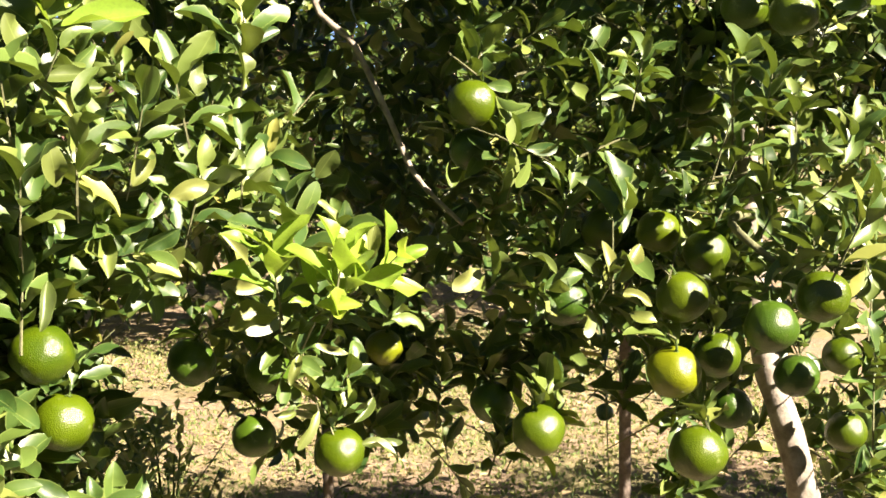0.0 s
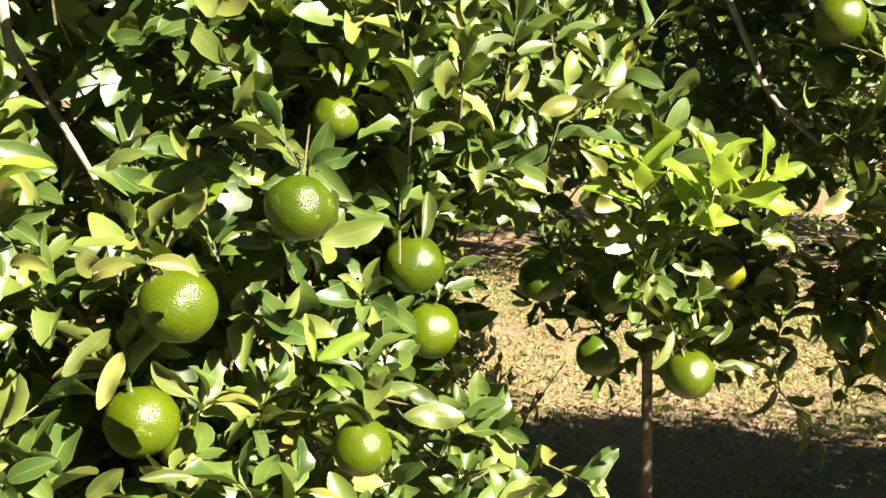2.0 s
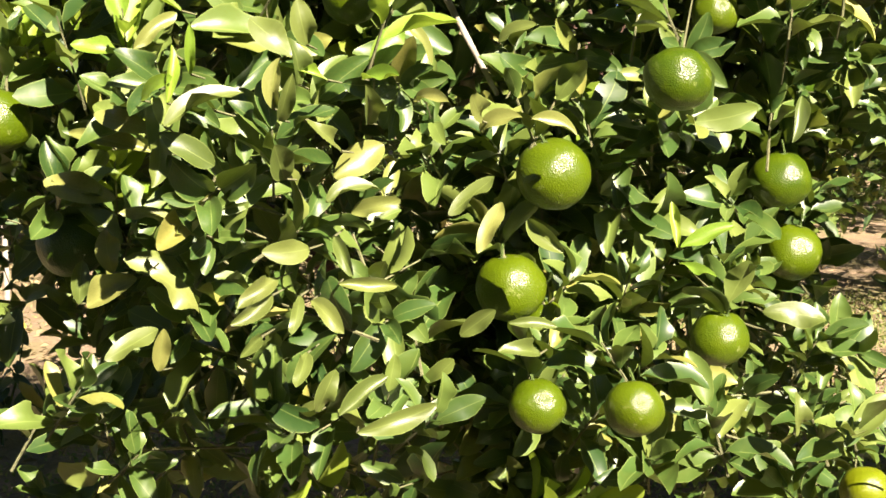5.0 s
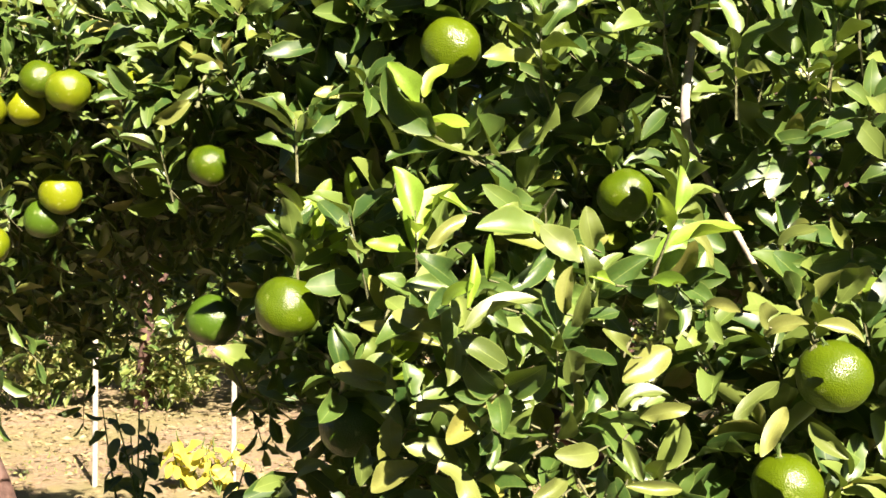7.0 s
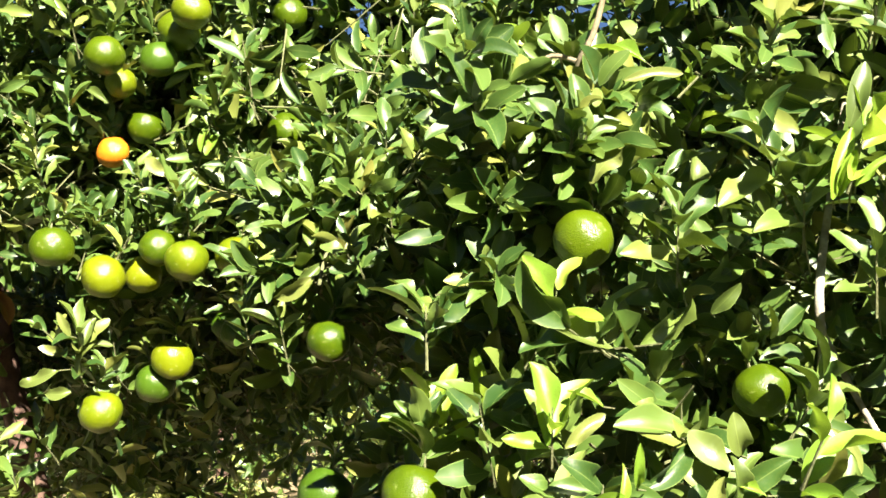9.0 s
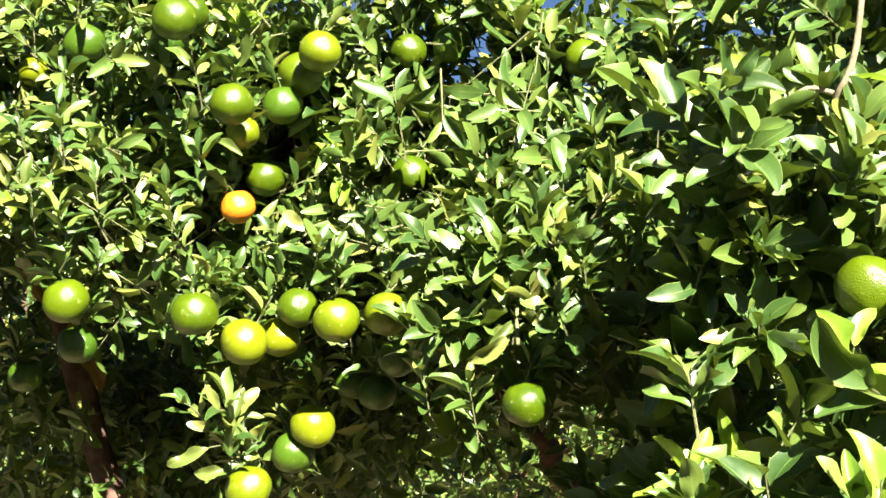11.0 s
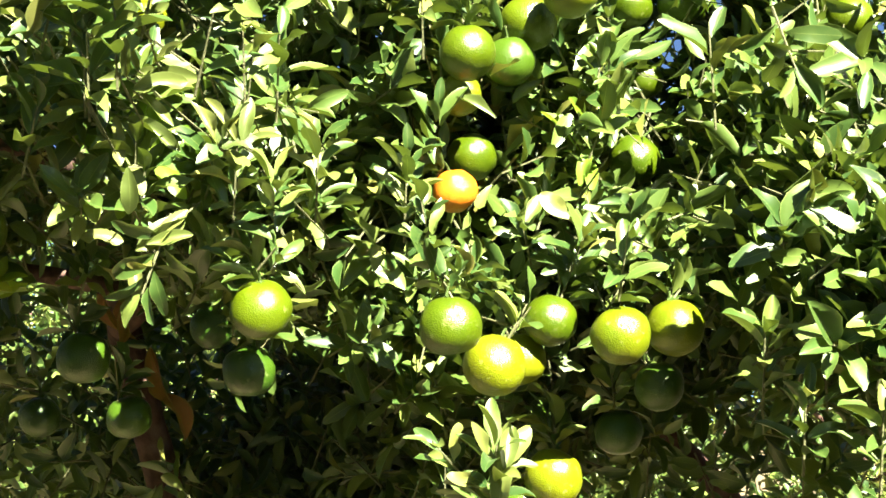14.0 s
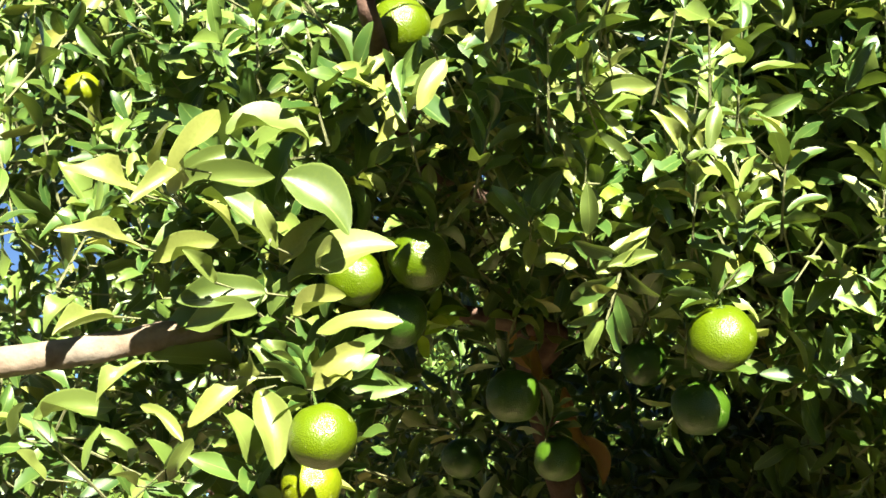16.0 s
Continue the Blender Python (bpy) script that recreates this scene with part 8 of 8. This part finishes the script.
leaf_at(A, -0.289, 1.604, 1.054, -0.265, 1.582, 1.035, 0.70)
leaf_at(A, -0.131, 1.638, 0.957, -0.167, 1.606, 0.973, 0.60)
leaf_at(A, -0.099, 1.641, 0.896, -0.119, 1.604, 0.871, 0.60)
leaf_at(A, -0.172, 1.626, 0.881, -0.191, 1.586, 0.839, 0.70)
leaf_at(A, -0.145, 1.605, 0.870, -0.114, 1.585, 0.854, 0.80)
# its young leaves
leaf_at(A, -0.133, 1.652, 1.020, -0.156, 1.625, 1.048, 1.10, True)
leaf_at(A, -0.164, 1.631, 1.072, -0.121, 1.623, 1.094, 0.70, True)
leaf_at(A, -0.175, 1.635, 1.077, -0.189, 1.616, 1.130, 0.70, True)
leaf_at(A, -0.148, 1.644, 1.038, -0.113, 1.633, 1.056, 1.00, True)
leaf_at(A, -0.179, 1.631, 1.029, -0.199, 1.601, 1.038, 1.00, True)
leaf_at(A, -0.133, 1.657, 1.069, -0.144, 1.637, 1.109, 0.60, True)
# a young shoot low on tree B
leaf_at(B, -1.296, 1.070, 1.185, -1.283, 1.039, 1.256, 0.80, True)
leaf_at(B, -1.289, 1.071, 1.195, -1.268, 1.052, 1.231, 1.00, True)
leaf_at(B, -1.279, 1.083, 1.206, -1.251, 1.074, 1.212, 1.00, True)
leaf_at(B, -1.301, 1.047, 1.186, -1.320, 1.000, 1.183, 0.90, True)
leaf_at(B, -1.319, 1.073, 1.140, -1.315, 1.039, 1.183, 1.00, True)
leaf_at(B, -1.302, 1.057, 1.135, -1.296, 1.025, 1.173, 1.20, True)
leaf_at(B, -1.329, 1.024, 1.156, -1.346, 0.977, 1.165, 0.90, True)
leaf_at(B, -1.290, 1.106, 1.175, -1.266, 1.092, 1.190, 0.80, True)
# large leaves that hang in the shade of tree B
leaf_at(B, -1.409, 1.146, 1.239, -1.456, 1.073, 1.263, 0.80)
leaf_at(B, -1.384, 1.156, 1.198, -1.431, 1.084, 1.211, 0.70)
leaf_at(B, -1.432, 1.168, 1.166, -1.458, 1.113, 1.185, 0.80)
leaf_at(B, -1.355, 1.183, 1.280, -1.306, 1.198, 1.237, 0.60)
leaf_at(B, -1.375, 1.186, 1.295, -1.324, 1.196, 1.301, 0.80)
leaf_at(B, -1.424, 1.109, 1.336, -1.451, 1.052, 1.359, 0.70)
# leaves about a bright outer twig of tree B
leaf_at(B, -1.760, 1.232, 1.522, -1.814, 1.298, 1.625, 0.75)
leaf_at(B, -1.755, 1.235, 1.527, -1.804, 1.314, 1.616, 0.70)
leaf_at(B, -1.716, 1.194, 1.486, -1.780, 1.202, 1.500, 0.80)
leaf_at(B, -1.678, 1.222, 1.533, -1.680, 1.292, 1.614, 1.00)
leaf_at(B, -1.697, 1.226, 1.532, -1.716, 1.264, 1.599, 0.60)
leaf_at(B, -1.692, 1.191, 1.491, -1.624, 1.113, 1.444, 0.70)
leaf_at(B, -1.643, 1.175, 1.487, -1.609, 1.191, 1.510, 0.90)
leaf_at(B, -1.622, 1.194, 1.517, -1.634, 1.213, 1.557, 0.85)
leaf_at(B, -1.668, 1.268, 1.595, -1.617, 1.253, 1.582, 0.70)
leaf_at(B, -1.636, 1.110, 1.417, -1.662, 1.138, 1.458, 0.80)
leaf_at(B, -1.612, 1.050, 1.365, -1.648, 1.002, 1.321, 0.75)
leaf_at(B, -1.802, 1.176, 1.438, -1.855, 1.168, 1.435, 0.90)
leaf_at(B, -1.791, 1.141, 1.398, -1.846, 1.157, 1.423, 0.70)
leaf_at(B, -1.805, 1.202, 1.470, -1.865, 1.220, 1.470, 0.80)
leaf_at(B, -1.629, 1.074, 1.382, -1.646, 1.038, 1.357, 0.70)
leaf_at(B, -1.612, 1.083, 1.399, -1.572, 1.058, 1.384, 0.70)
leaf_at(B, -1.756, 1.224, 1.513, -1.817, 1.243, 1.545, 0.70)
leaf_at(B, -1.616, 1.112, 1.427, -1.626, 1.134, 1.467, 0.60)
leaf_at(B, -1.600, 1.087, 1.407, -1.593, 1.134, 1.453, 0.70)
leaf_at(B, -1.588, 1.132, 1.459, -1.630, 1.176, 1.486, 0.70)
leaf_at(B, -1.661, 1.209, 1.522, -1.697, 1.190, 1.509, 0.80)
leaf_at(B, -1.619, 1.077, 1.389, -1.618, 1.024, 1.355, 0.70)
leaf_at(B, -1.708, 1.175, 1.466, -1.700, 1.117, 1.421, 0.70)
leaf_at(B, -1.734, 1.175, 1.457, -1.757, 1.162, 1.426, 0.60)
leaf_at(B, -1.712, 1.148, 1.432, -1.669, 1.091, 1.404, 0.60)
leaf_at(B, -1.846, 1.266, 1.548, -1.927, 1.325, 1.612, 0.70)
leaf_at(B, -1.929, 1.268, 1.533, -1.917, 1.308, 1.587, 0.50)
leaf_at(B, -1.746, 1.272, 1.579, -1.800, 1.324, 1.631, 0.60)
leaf_at(B, -1.734, 1.252, 1.555, -1.747, 1.266, 1.594, 0.60)
limb("branchlet", TWIG, B.ob, local(B, [(-1.748, 1.235, 1.541), (-1.693, 1.178, 1.486), (-1.647, 1.126, 1.441), (-1.617, 1.075, 1.398), (-1.593, 1.042, 1.351)]), [0.0016, 0.002, 0.0024, 0.0028, 0.0032], "thin greenish twig", 6, 0.05, 5)
bough(B, -1.72, 1.09, 1.50, 0.08, 0.07, 0.07, 6, 0.060, 1, (0.75, -0.55, 0.25))
bough(B, -1.63, 1.10, 1.50, 0.08, 0.07, 0.07, 6, 0.060, 1, (0.75, -0.55, 0.25))
bough(B, -1.60, 1.14, 1.39, 0.08, 0.07, 0.07, 5, 0.060, 1, (0.75, -0.55, 0.25))
bough(B, -1.69, 1.12, 1.41, 0.08, 0.07, 0.07, 5, 0.060, 1, (0.75, -0.55, 0.25))
bough(B, -1.77, 1.13, 1.43, 0.08, 0.07, 0.07, 4, 0.060, 1, (0.75, -0.55, 0.25))
bough(B, -1.68, 1.14, 1.33, 0.08, 0.07, 0.07, 3, 0.060, 1, (0.75, -0.55, 0.25))
bough(B, -1.82, 1.35, 1.58, 0.08, 0.07, 0.07, 4, 0.060, 1, (0.75, -0.55, 0.25))
bough(B, -1.47, 1.32, 1.67, 0.09, 0.08, 0.07, 4, 0.058, 1, (0.75, -0.55, 0.25))
bough(B, -1.41, 1.32, 1.58, 0.09, 0.08, 0.07, 4, 0.058, 1, (0.75, -0.55, 0.25))
bough(B, -1.62, 1.32, 1.69, 0.09, 0.08, 0.07, 4, 0.058, 1, (0.75, -0.55, 0.25))
bough(B, -1.65, 1.25, 1.56, 0.09, 0.08, 0.07, 4, 0.058, 1, (0.75, -0.55, 0.25))
bough(B, -1.58, 1.34, 1.78, 0.09, 0.08, 0.07, 4, 0.058, 1, (0.75, -0.55, 0.25))
bough(B, -1.35, 1.35, 1.73, 0.09, 0.08, 0.07, 4, 0.058, 1)
bough(A, 0.53, 1.75, 1.18, 0.08, 0.07, 0.07, 2, 0.052, 1)
bough(A, 0.44, 1.89, 1.24, 0.08, 0.07, 0.07, 3, 0.052, 1)
bough(A, 0.27, 1.86, 1.25, 0.08, 0.07, 0.07, 3, 0.052, 1)
bough(A, 0.55, 1.69, 1.08, 0.08, 0.07, 0.07, 2, 0.052, 1)
bough(A, 0.32, 1.87, 1.37, 0.08, 0.07, 0.07, 3, 0.052, 1)
bough(A, 0.49, 1.92, 1.33, 0.08, 0.07, 0.07, 3, 0.052, 1)
bough(A, 0.38, 1.82, 1.16, 0.08, 0.07, 0.07, 2, 0.052, 1)
bough(A, 0.21, 1.92, 1.35, 0.08, 0.07, 0.07, 2, 0.052, 1)
bough(B, -0.58, 1.32, 1.31, 0.08, 0.06, 0.06, 5, 0.074, 1)
bough(B, -0.53, 1.48, 1.35, 0.08, 0.06, 0.06, 4, 0.068, 1)
# boughs added on the sun side to shade the leaves beyond them
bough(B, -1.20, 1.01, 1.47, 0.08, 0.06, 0.06, 4, 0.064, 2)
bough(B, -1.13, 1.07, 1.53, 0.08, 0.06, 0.06, 4, 0.064, 2)
bough(B, -1.21, 1.03, 1.39, 0.08, 0.06, 0.06, 4, 0.064, 2)
bough(B, -1.25, 0.97, 1.55, 0.08, 0.06, 0.06, 4, 0.064, 2)
bough(B, -1.12, 0.98, 1.60, 0.08, 0.06, 0.06, 4, 0.064, 2)
bough(B, -1.30, 1.02, 1.36, 0.08, 0.06, 0.06, 4, 0.064, 2)
bough(C, -1.99, 1.51, 1.98, 0.10, 0.08, 0.08, 5, 0.058, 3)
bough(C, -1.92, 1.58, 1.95, 0.10, 0.08, 0.08, 5, 0.058, 3)
bough(C, -1.83, 1.59, 1.92, 0.10, 0.08, 0.08, 5, 0.058, 3)
bough(C, -1.97, 1.55, 1.96, 0.10, 0.08, 0.08, 5, 0.058, 3)
bough(C, -1.99, 1.54, 1.99, 0.10, 0.08, 0.08, 5, 0.058, 3)
shade_slab(C, -3.3, -1.9, 0.9, 1.72, 2.1, 190)

# leaf masses added inside and behind tree C to keep its hollows dark
crown(C, -3.1, 1.85, 1.25, 0.6, 0.3, 0.32, 110, 3.8)
crown(C, -2.95, 1.7, 1.08, 0.25, 0.25, 0.25, 45, 3.8)
crown(C, -1.98, 1.38, 1.62, 0.36, 0.17, 0.12, 42, 3.8)
crown(C, -2.6, 1.22, 1.68, 0.5, 0.1, 0.12, 60, 3.8)
crown(C, -2.4, 1.75, 1.5, 0.5, 0.25, 0.25, 80, 3.8)
crown(C, -3.0, 1.58, 1.78, 0.8, 0.22, 0.2, 160, 3.8)
# upper crowns, mostly out of sight, dense enough to cast shade
crown(A, 0.2, 2.1, 1.88, 0.6, 0.40, 0.38, 260, 4.1)
crown(A, 1.0, 2.5, 1.6, 0.5, 0.25, 0.4, 65, 4.1)
# one unseen mass right of tree A, added to shade the soil
crown(A, 1.62, 2.45, 1.62, 0.6, 0.45, 0.45, 260, 3.8)
crown(B, -0.8, 1.75, 1.88, 0.75, 0.45, 0.38, 200)
crown(C, -2.75, 1.35, 2.02, 0.9, 0.34, 0.36, 170, 3.8)

# ---------------------------------------------------------------- trees of the rows behind
def back_tree(x, y, h, w, low, seed, n=9000, size=0.075):
    ob = tagged(new("orange_tree"), "shaded orange tree with dense crown, some seen, some added unseen", "fruit tree", "orange trees of the next rows")
    ob.location = (x, y, 0)
    limb("trunk", BARK_RED, ob, [(0, 0, -0.03), (0.03, 0.02, 0.5), (-0.02, 0.03, 1.0), (0.02, 0, h * 0.75)], [0.05, 0.042, 0.036, 0.012], seed=seed)
    r = np.random.default_rng(seed)
    boughs = []
    for k in range(60):
        a, s, zz = r.uniform(0, 6.28), math.sqrt(r.uniform(0.1, 1)), r.uniform(0, 1)
        wide = w * math.sqrt(max(0.08, 1 - (abs(zz - 0.42) / 0.62) ** 2.2))
        boughs.append((math.cos(a) * s * wide, math.sin(a) * s * wide, low + (h - low) * zz))
    boughs = np.array(boughs)
    c = boughs[r.integers(0, 60, n)]
    place = c + r.normal(0, 0.17, (n, 3))
    place[:, 2] = np.maximum(place[:, 2], 0.12)
    along = r.normal(0, 0.6, (n, 3)) + (place - c) * 3 + np.array((0, 0, 0.25))
    tiny_leaves("foliage", place, along, r.normal(0, 0.5, (n, 3)) + np.array((0, 0, 0.8)), size * r.uniform(0.6, 1.2, n), LEAF, ob)["kind"] = "stuff"
    for k in range(14):
        q = boughs[k]
        limb("branch", BARK_RED, ob, [(0, 0, 0.6 + 0.05 * k), (q[0] * 0.5, q[1] * 0.5, (0.6 + q[2]) / 2 + 0.15), tuple(q)], [0.022, 0.014, 0.005], sides=5, seed=k)
    return ob


for i, (d, s) in enumerate(((4.6, -2.0), (5.0, 0.0), (4.7, 2.1), (4.9, 4.2), (4.6, 6.2), (4.9, 8.2))):
    q = np.array((0.66, 1.98, 0)) + BACK * d + ROW * s
    back_tree(float(q[0]), float(q[1]), 2.6 + 0.3 * (i % 3), 1.2, 0.45, 40 + i, 10000, 0.09)
for i, (d, s) in enumerate(((9.5, -2.0), (9.2, 1.2), (9.6, 4.3), (9.3, 7.4), (9.5, 10.4), (9.0, 13.5))):
    q = np.array((0.66, 1.98, 0)) + BACK * d + ROW * s
    back_tree(float(q[0]), float(q[1]), 3.4 + 0.3 * (i % 3), 1.9, 0.25, 60 + i, 8000, 0.155)
for i in range(9):
    q = np.array((0.66, 1.98, 0)) + BACK * (14.5 + 0.5 * (i % 2)) + ROW * (-5 + 3.1 * i)
    back_tree(float(q[0]), float(q[1]), 4.4 + 0.4 * (i % 3), 2.3, 0.2, 120 + i, 4500, 0.30)
for i, (d, s, h) in enumerate(((0.6, 6.6, 2.25), (1.2, 9.4, 2.25), (-0.15, -2.0, 1.97), (0.0, -4.0, 1.7))):
    q = np.array((0.66, 1.98, 0)) + BACK * d + ROW * s
    back_tree(float(q[0]), float(q[1]), h, 0.85, 0.3, 80 + i, 9000, 0.08)
# unseen row behind the camera, added tall to hold back sky light
for i in range(7):
    q = np.array((0.66, 1.98, 0)) + BACK * (-4.6 - 0.2 * (i % 2)) + ROW * (-5.0 + 1.9 * i)
    back_tree(float(q[0]), float(q[1]), 3.9, 1.15, 0.15, 90 + i, 9500, 0.135)


# ---------------------------------------------------------------- weeds
def weeds():
    r = np.random.default_rng(9)
    n = 90000
    near = r.uniform(0, 1, n) < 0.68
    along_row = np.where(near, r.uniform(-1.8, 3.2, n), r.uniform(3.2, 11, n))
    across = np.where(near, r.uniform(0.4, 5.0, n), r.uniform(0.4, 8.0, n))
    base = np.array((0.66, 1.98, 0)) + ROW * along_row[:, None] + BACK * across[:, None]
    thick = np.array([noise.noise(Vector((p[0] * 1.1, p[1] * 1.1, 4.0))) + 0.5 * noise.noise(Vector((p[0] * 3.5, p[1] * 3.5, 7.0))) for p in base])
    bare = np.where(near, -0.38, 0.18)
    base = base[thick > bare]
    n = len(base)
    base[:, 2] = r.uniform(0.0, 0.05, n)
    along = r.normal(0, 0.6, (n, 3)) + np.array((0, 0, 0.7))
    ob = tiny_leaves("weeds", base, along, r.normal(0, 0.6, (n, 3)) + np.array((0, 0, 0.6)), r.uniform(0.010, 0.026, n), WEED)
    tagged(ob, "short yellowish-green weeds covering the orchard floor", "weeds", kind="stuff")


weeds()


def litter():
    r = np.random.default_rng(19)
    n = 18000
    base = np.array((0.66, 1.98, 0)) + ROW * r.uniform(-2, 9, n)[:, None] + BACK * r.uniform(-0.5, 7.0, n)[:, None]
    base[:, 2] = r.uniform(0.012, 0.03, n)
    ob = tiny_leaves("leaf_litter", base, r.normal(0, 1, (n, 3)) * np.array((1, 1, 0.12)), r.normal(0, 0.3, (n, 3)) + np.array((0, 0, 1.0)), r.uniform(0.015, 0.06, n), LITTER)
    tagged(ob, "dry brown fallen leaves scattered on the soil", "leaf litter", kind="stuff")


litter()


def shrub(x, y, h, w, n, size, seed, mat, label):
    ob = tagged(new("shrub"), label, "shrub", "low growth between the rows")
    ob.location = (x, y, 0)
    r = np.random.default_rng(seed)
    tips = []
    for k in range(9):
        a, s = r.uniform(0, 6.28), r.uniform(0.2, 1)
        tip = (math.cos(a) * s * w, math.sin(a) * s * w, h * r.uniform(0.55, 1))
        limb("stem", STALK, ob, [(0, 0, -0.02), (tip[0] * 0.4, tip[1] * 0.4, tip[2] * 0.55), tip], [0.006, 0.004, 0.002], sides=5, seed=k)
        tips.append(tip)
    tips = np.array(tips)
    c = tips[r.integers(0, 9, n)] * r.uniform(0.35, 1.0, (n, 1))
    place = c + r.normal(0, 0.035, (n, 3))
    place[:, 2] = np.maximum(place[:, 2], 0.02)
    tiny_leaves("foliage", place, r.normal(0, 0.6, (n, 3)) + np.array((0, 0, 0.2)), r.normal(0, 0.4, (n, 3)) + np.array((0, 0, 0.8)), size * r.uniform(0.6, 1.2, n), mat, ob)["kind"] = "stuff"
    return ob


shrub(-0.66, 2.82, 0.66, 0.17, 420, 0.042, 5, WEED, "pale green bushy weed standing between the trees")
shrub(-1.05, 3.37, 0.55, 0.32, 900, 0.055, 1, WEED, "low pale green shrub growing in sunlit soil")
shrub(-1.35, 3.1, 0.45, 0.25, 500, 0.05, 2, WEED, "low pale green shrub growing in sunlit soil")
for i, (x, y) in enumerate(((-6.4, 4.9), (-6.9, 4.4), (-5.9, 5.3), (-7.6, 5.2), (-5.2, 5.6))):
    shrub(x, y, 0.5, 0.5, 900, 0.08, 10 + i, WEED, "sunlit bushy weed at the edge of the soil")


# ---------------------------------------------------------------- stakes and poles
def stake(x, y, h, r, mat, label, lean=(0.0, 0.0)):
    ob = limb("stake", mat, None, [(x, y, -0.05), (x + lean[0] * 0.5, y + lean[1] * 0.5, h * 0.5), (x + lean[0], y + lean[1], h)], [r, r * 0.97, r * 0.9], wobble=0.06, seed=3)
    return tagged(ob, label, "stake", "stakes in the orchard")


stake(-0.27, 2.71, 1.0, 0.013, STAKE, "slim dark weathered stake standing in the soil")
stake(0.40, 2.67, 1.0, 0.014, STAKE, "slim dark weathered stake standing in the soil")
stake(-4.74, 3.16, 0.72, 0.013, PALE_STAKE, "pale wooden stake standing in sunlit soil")
stake(-4.32, 3.60, 0.62, 0.013, PALE_STAKE, "pale wooden stake standing in sunlit soil")
pole = limb("pole", LOG, None, [(-2.90, 0.16, 1.43), (-2.86, 0.24, 1.444), (-2.81, 0.33, 1.46), (-2.78, 0.39, 1.476), (-2.755, 0.44, 1.486)], [0.0165, 0.0165, 0.016, 0.0155, 0.014], wobble=0.06)
tagged(pole, "weathered grey wooden prop pole lying across the branches", "pole")


# ---------------------------------------------------------------- seedlings and dead leaves
def seedling(x, y, h, leaves, size, mat, label, seed):
    ob = tagged(new("seedling"), label, "weed", "low growth between the rows")
    ob.location = (x, y, 0)
    r = np.random.default_rng(seed)
    place, along = [], []
    for k in range(3):
        top = np.array((r.uniform(-0.12, 0.12), r.uniform(-0.12, 0.12), h * r.uniform(0.7, 1.0)))
        limb("stem", STALK, ob, [(0.02 * k, 0, -0.02), tuple(top * 0.5 + r.normal(0, 0.015, 3)), tuple(top)], [0.005, 0.004, 0.002], sides=5, seed=k)
        for i in range(leaves):
            s = 0.35 + 0.65 * i / leaves
            a = 2.4 * i + k
            place.append(top * s)
            along.append((math.cos(a), math.sin(a), -0.45))
    n = len(place)
    v = blades(r, n, 0.3, 0.4, 0.3, 1.1) * (size * r.uniform(0.7, 1.15, n))[:, None, None]
    rot = frames_of(np.array(along), r.normal(0, 0.3, (n, 3)) + np.array((0.5, -0.5, 0.8)))
    kinds = [leaf_mesh("leaf", v[i:i + 1], mat) for i in range(n)]
    for i in range(n):
        lf = new("leaf", kinds[i])
        m = Matrix(rot[i].tolist()).to_4x4()
        m.translation = Vector(place[i])
        lf.matrix_basis, lf.parent = m, ob
    return ob


seedling(-3.42, 2.36, 0.62, 9, 0.085, LEAF_ONE, "shaded green seedling with thin stems in the soil", 3)
seedling(-3.58, 2.48, 0.50, 8, 0.08, LEAF_ONE, "shaded green seedling with thin stems in the soil", 4)
seedling(-3.18, 2.52, 0.40, 8, 0.085, LEAF_ONE, "shaded green seedling with thin stems in the soil", 5)
seedling(-3.05, 2.62, 0.26, 8, 0.09, LEAF_ONE, "shaded green seedling with thin stems in the soil", 8)
seedling(-4.42, 3.38, 0.34, 7, 0.11, YELLOW_LEAF, "sunlit seedling with yellowed leaves in sandy soil", 6)
seedling(-4.20, 3.40, 0.26, 7, 0.10, YELLOW_LEAF, "sunlit seedling with yellowed leaves in sandy soil", 7)


def dead_leaf(tree, a, c, wide, seed):
    r = np.random.default_rng(seed)
    a, c = np.array(a), np.array(c)
    rot = frames_of((c - a)[None], np.array((0.5, -0.7, 0.3))[None])[0]
    ob = new("dead_leaf", leaf_mesh("dead_leaf", blades(r, 1, 1.3, 0.7, 1.2, wide, FINE), DRY_LEAF, FINE))
    m = Matrix(rot.tolist()).to_4x4()
    m.translation = Vector(a - tree.base)
    ob.matrix_basis, ob.parent = m @ Matrix.Scale(float(np.linalg.norm(c - a)), 4), tree.ob
    tagged(ob, "curled rust-brown dead leaf")


dead_leaf(C, (-2.99, 1.17, 1.58), (-3.00, 1.18, 1.46), 0.6, 1)
dead_leaf(C, (-2.96, 1.19, 1.56), (-2.97, 1.19, 1.46), 0.5, 2)
dead_leaf(C, (-2.93, 1.22, 1.46), (-2.92, 1.24, 1.36), 0.6, 3)
dead_leaf(C, (-2.92, 1.24, 1.38), (-2.87, 1.27, 1.31), 0.8, 4)

for tree in (A, B, C):
    tree.lay()
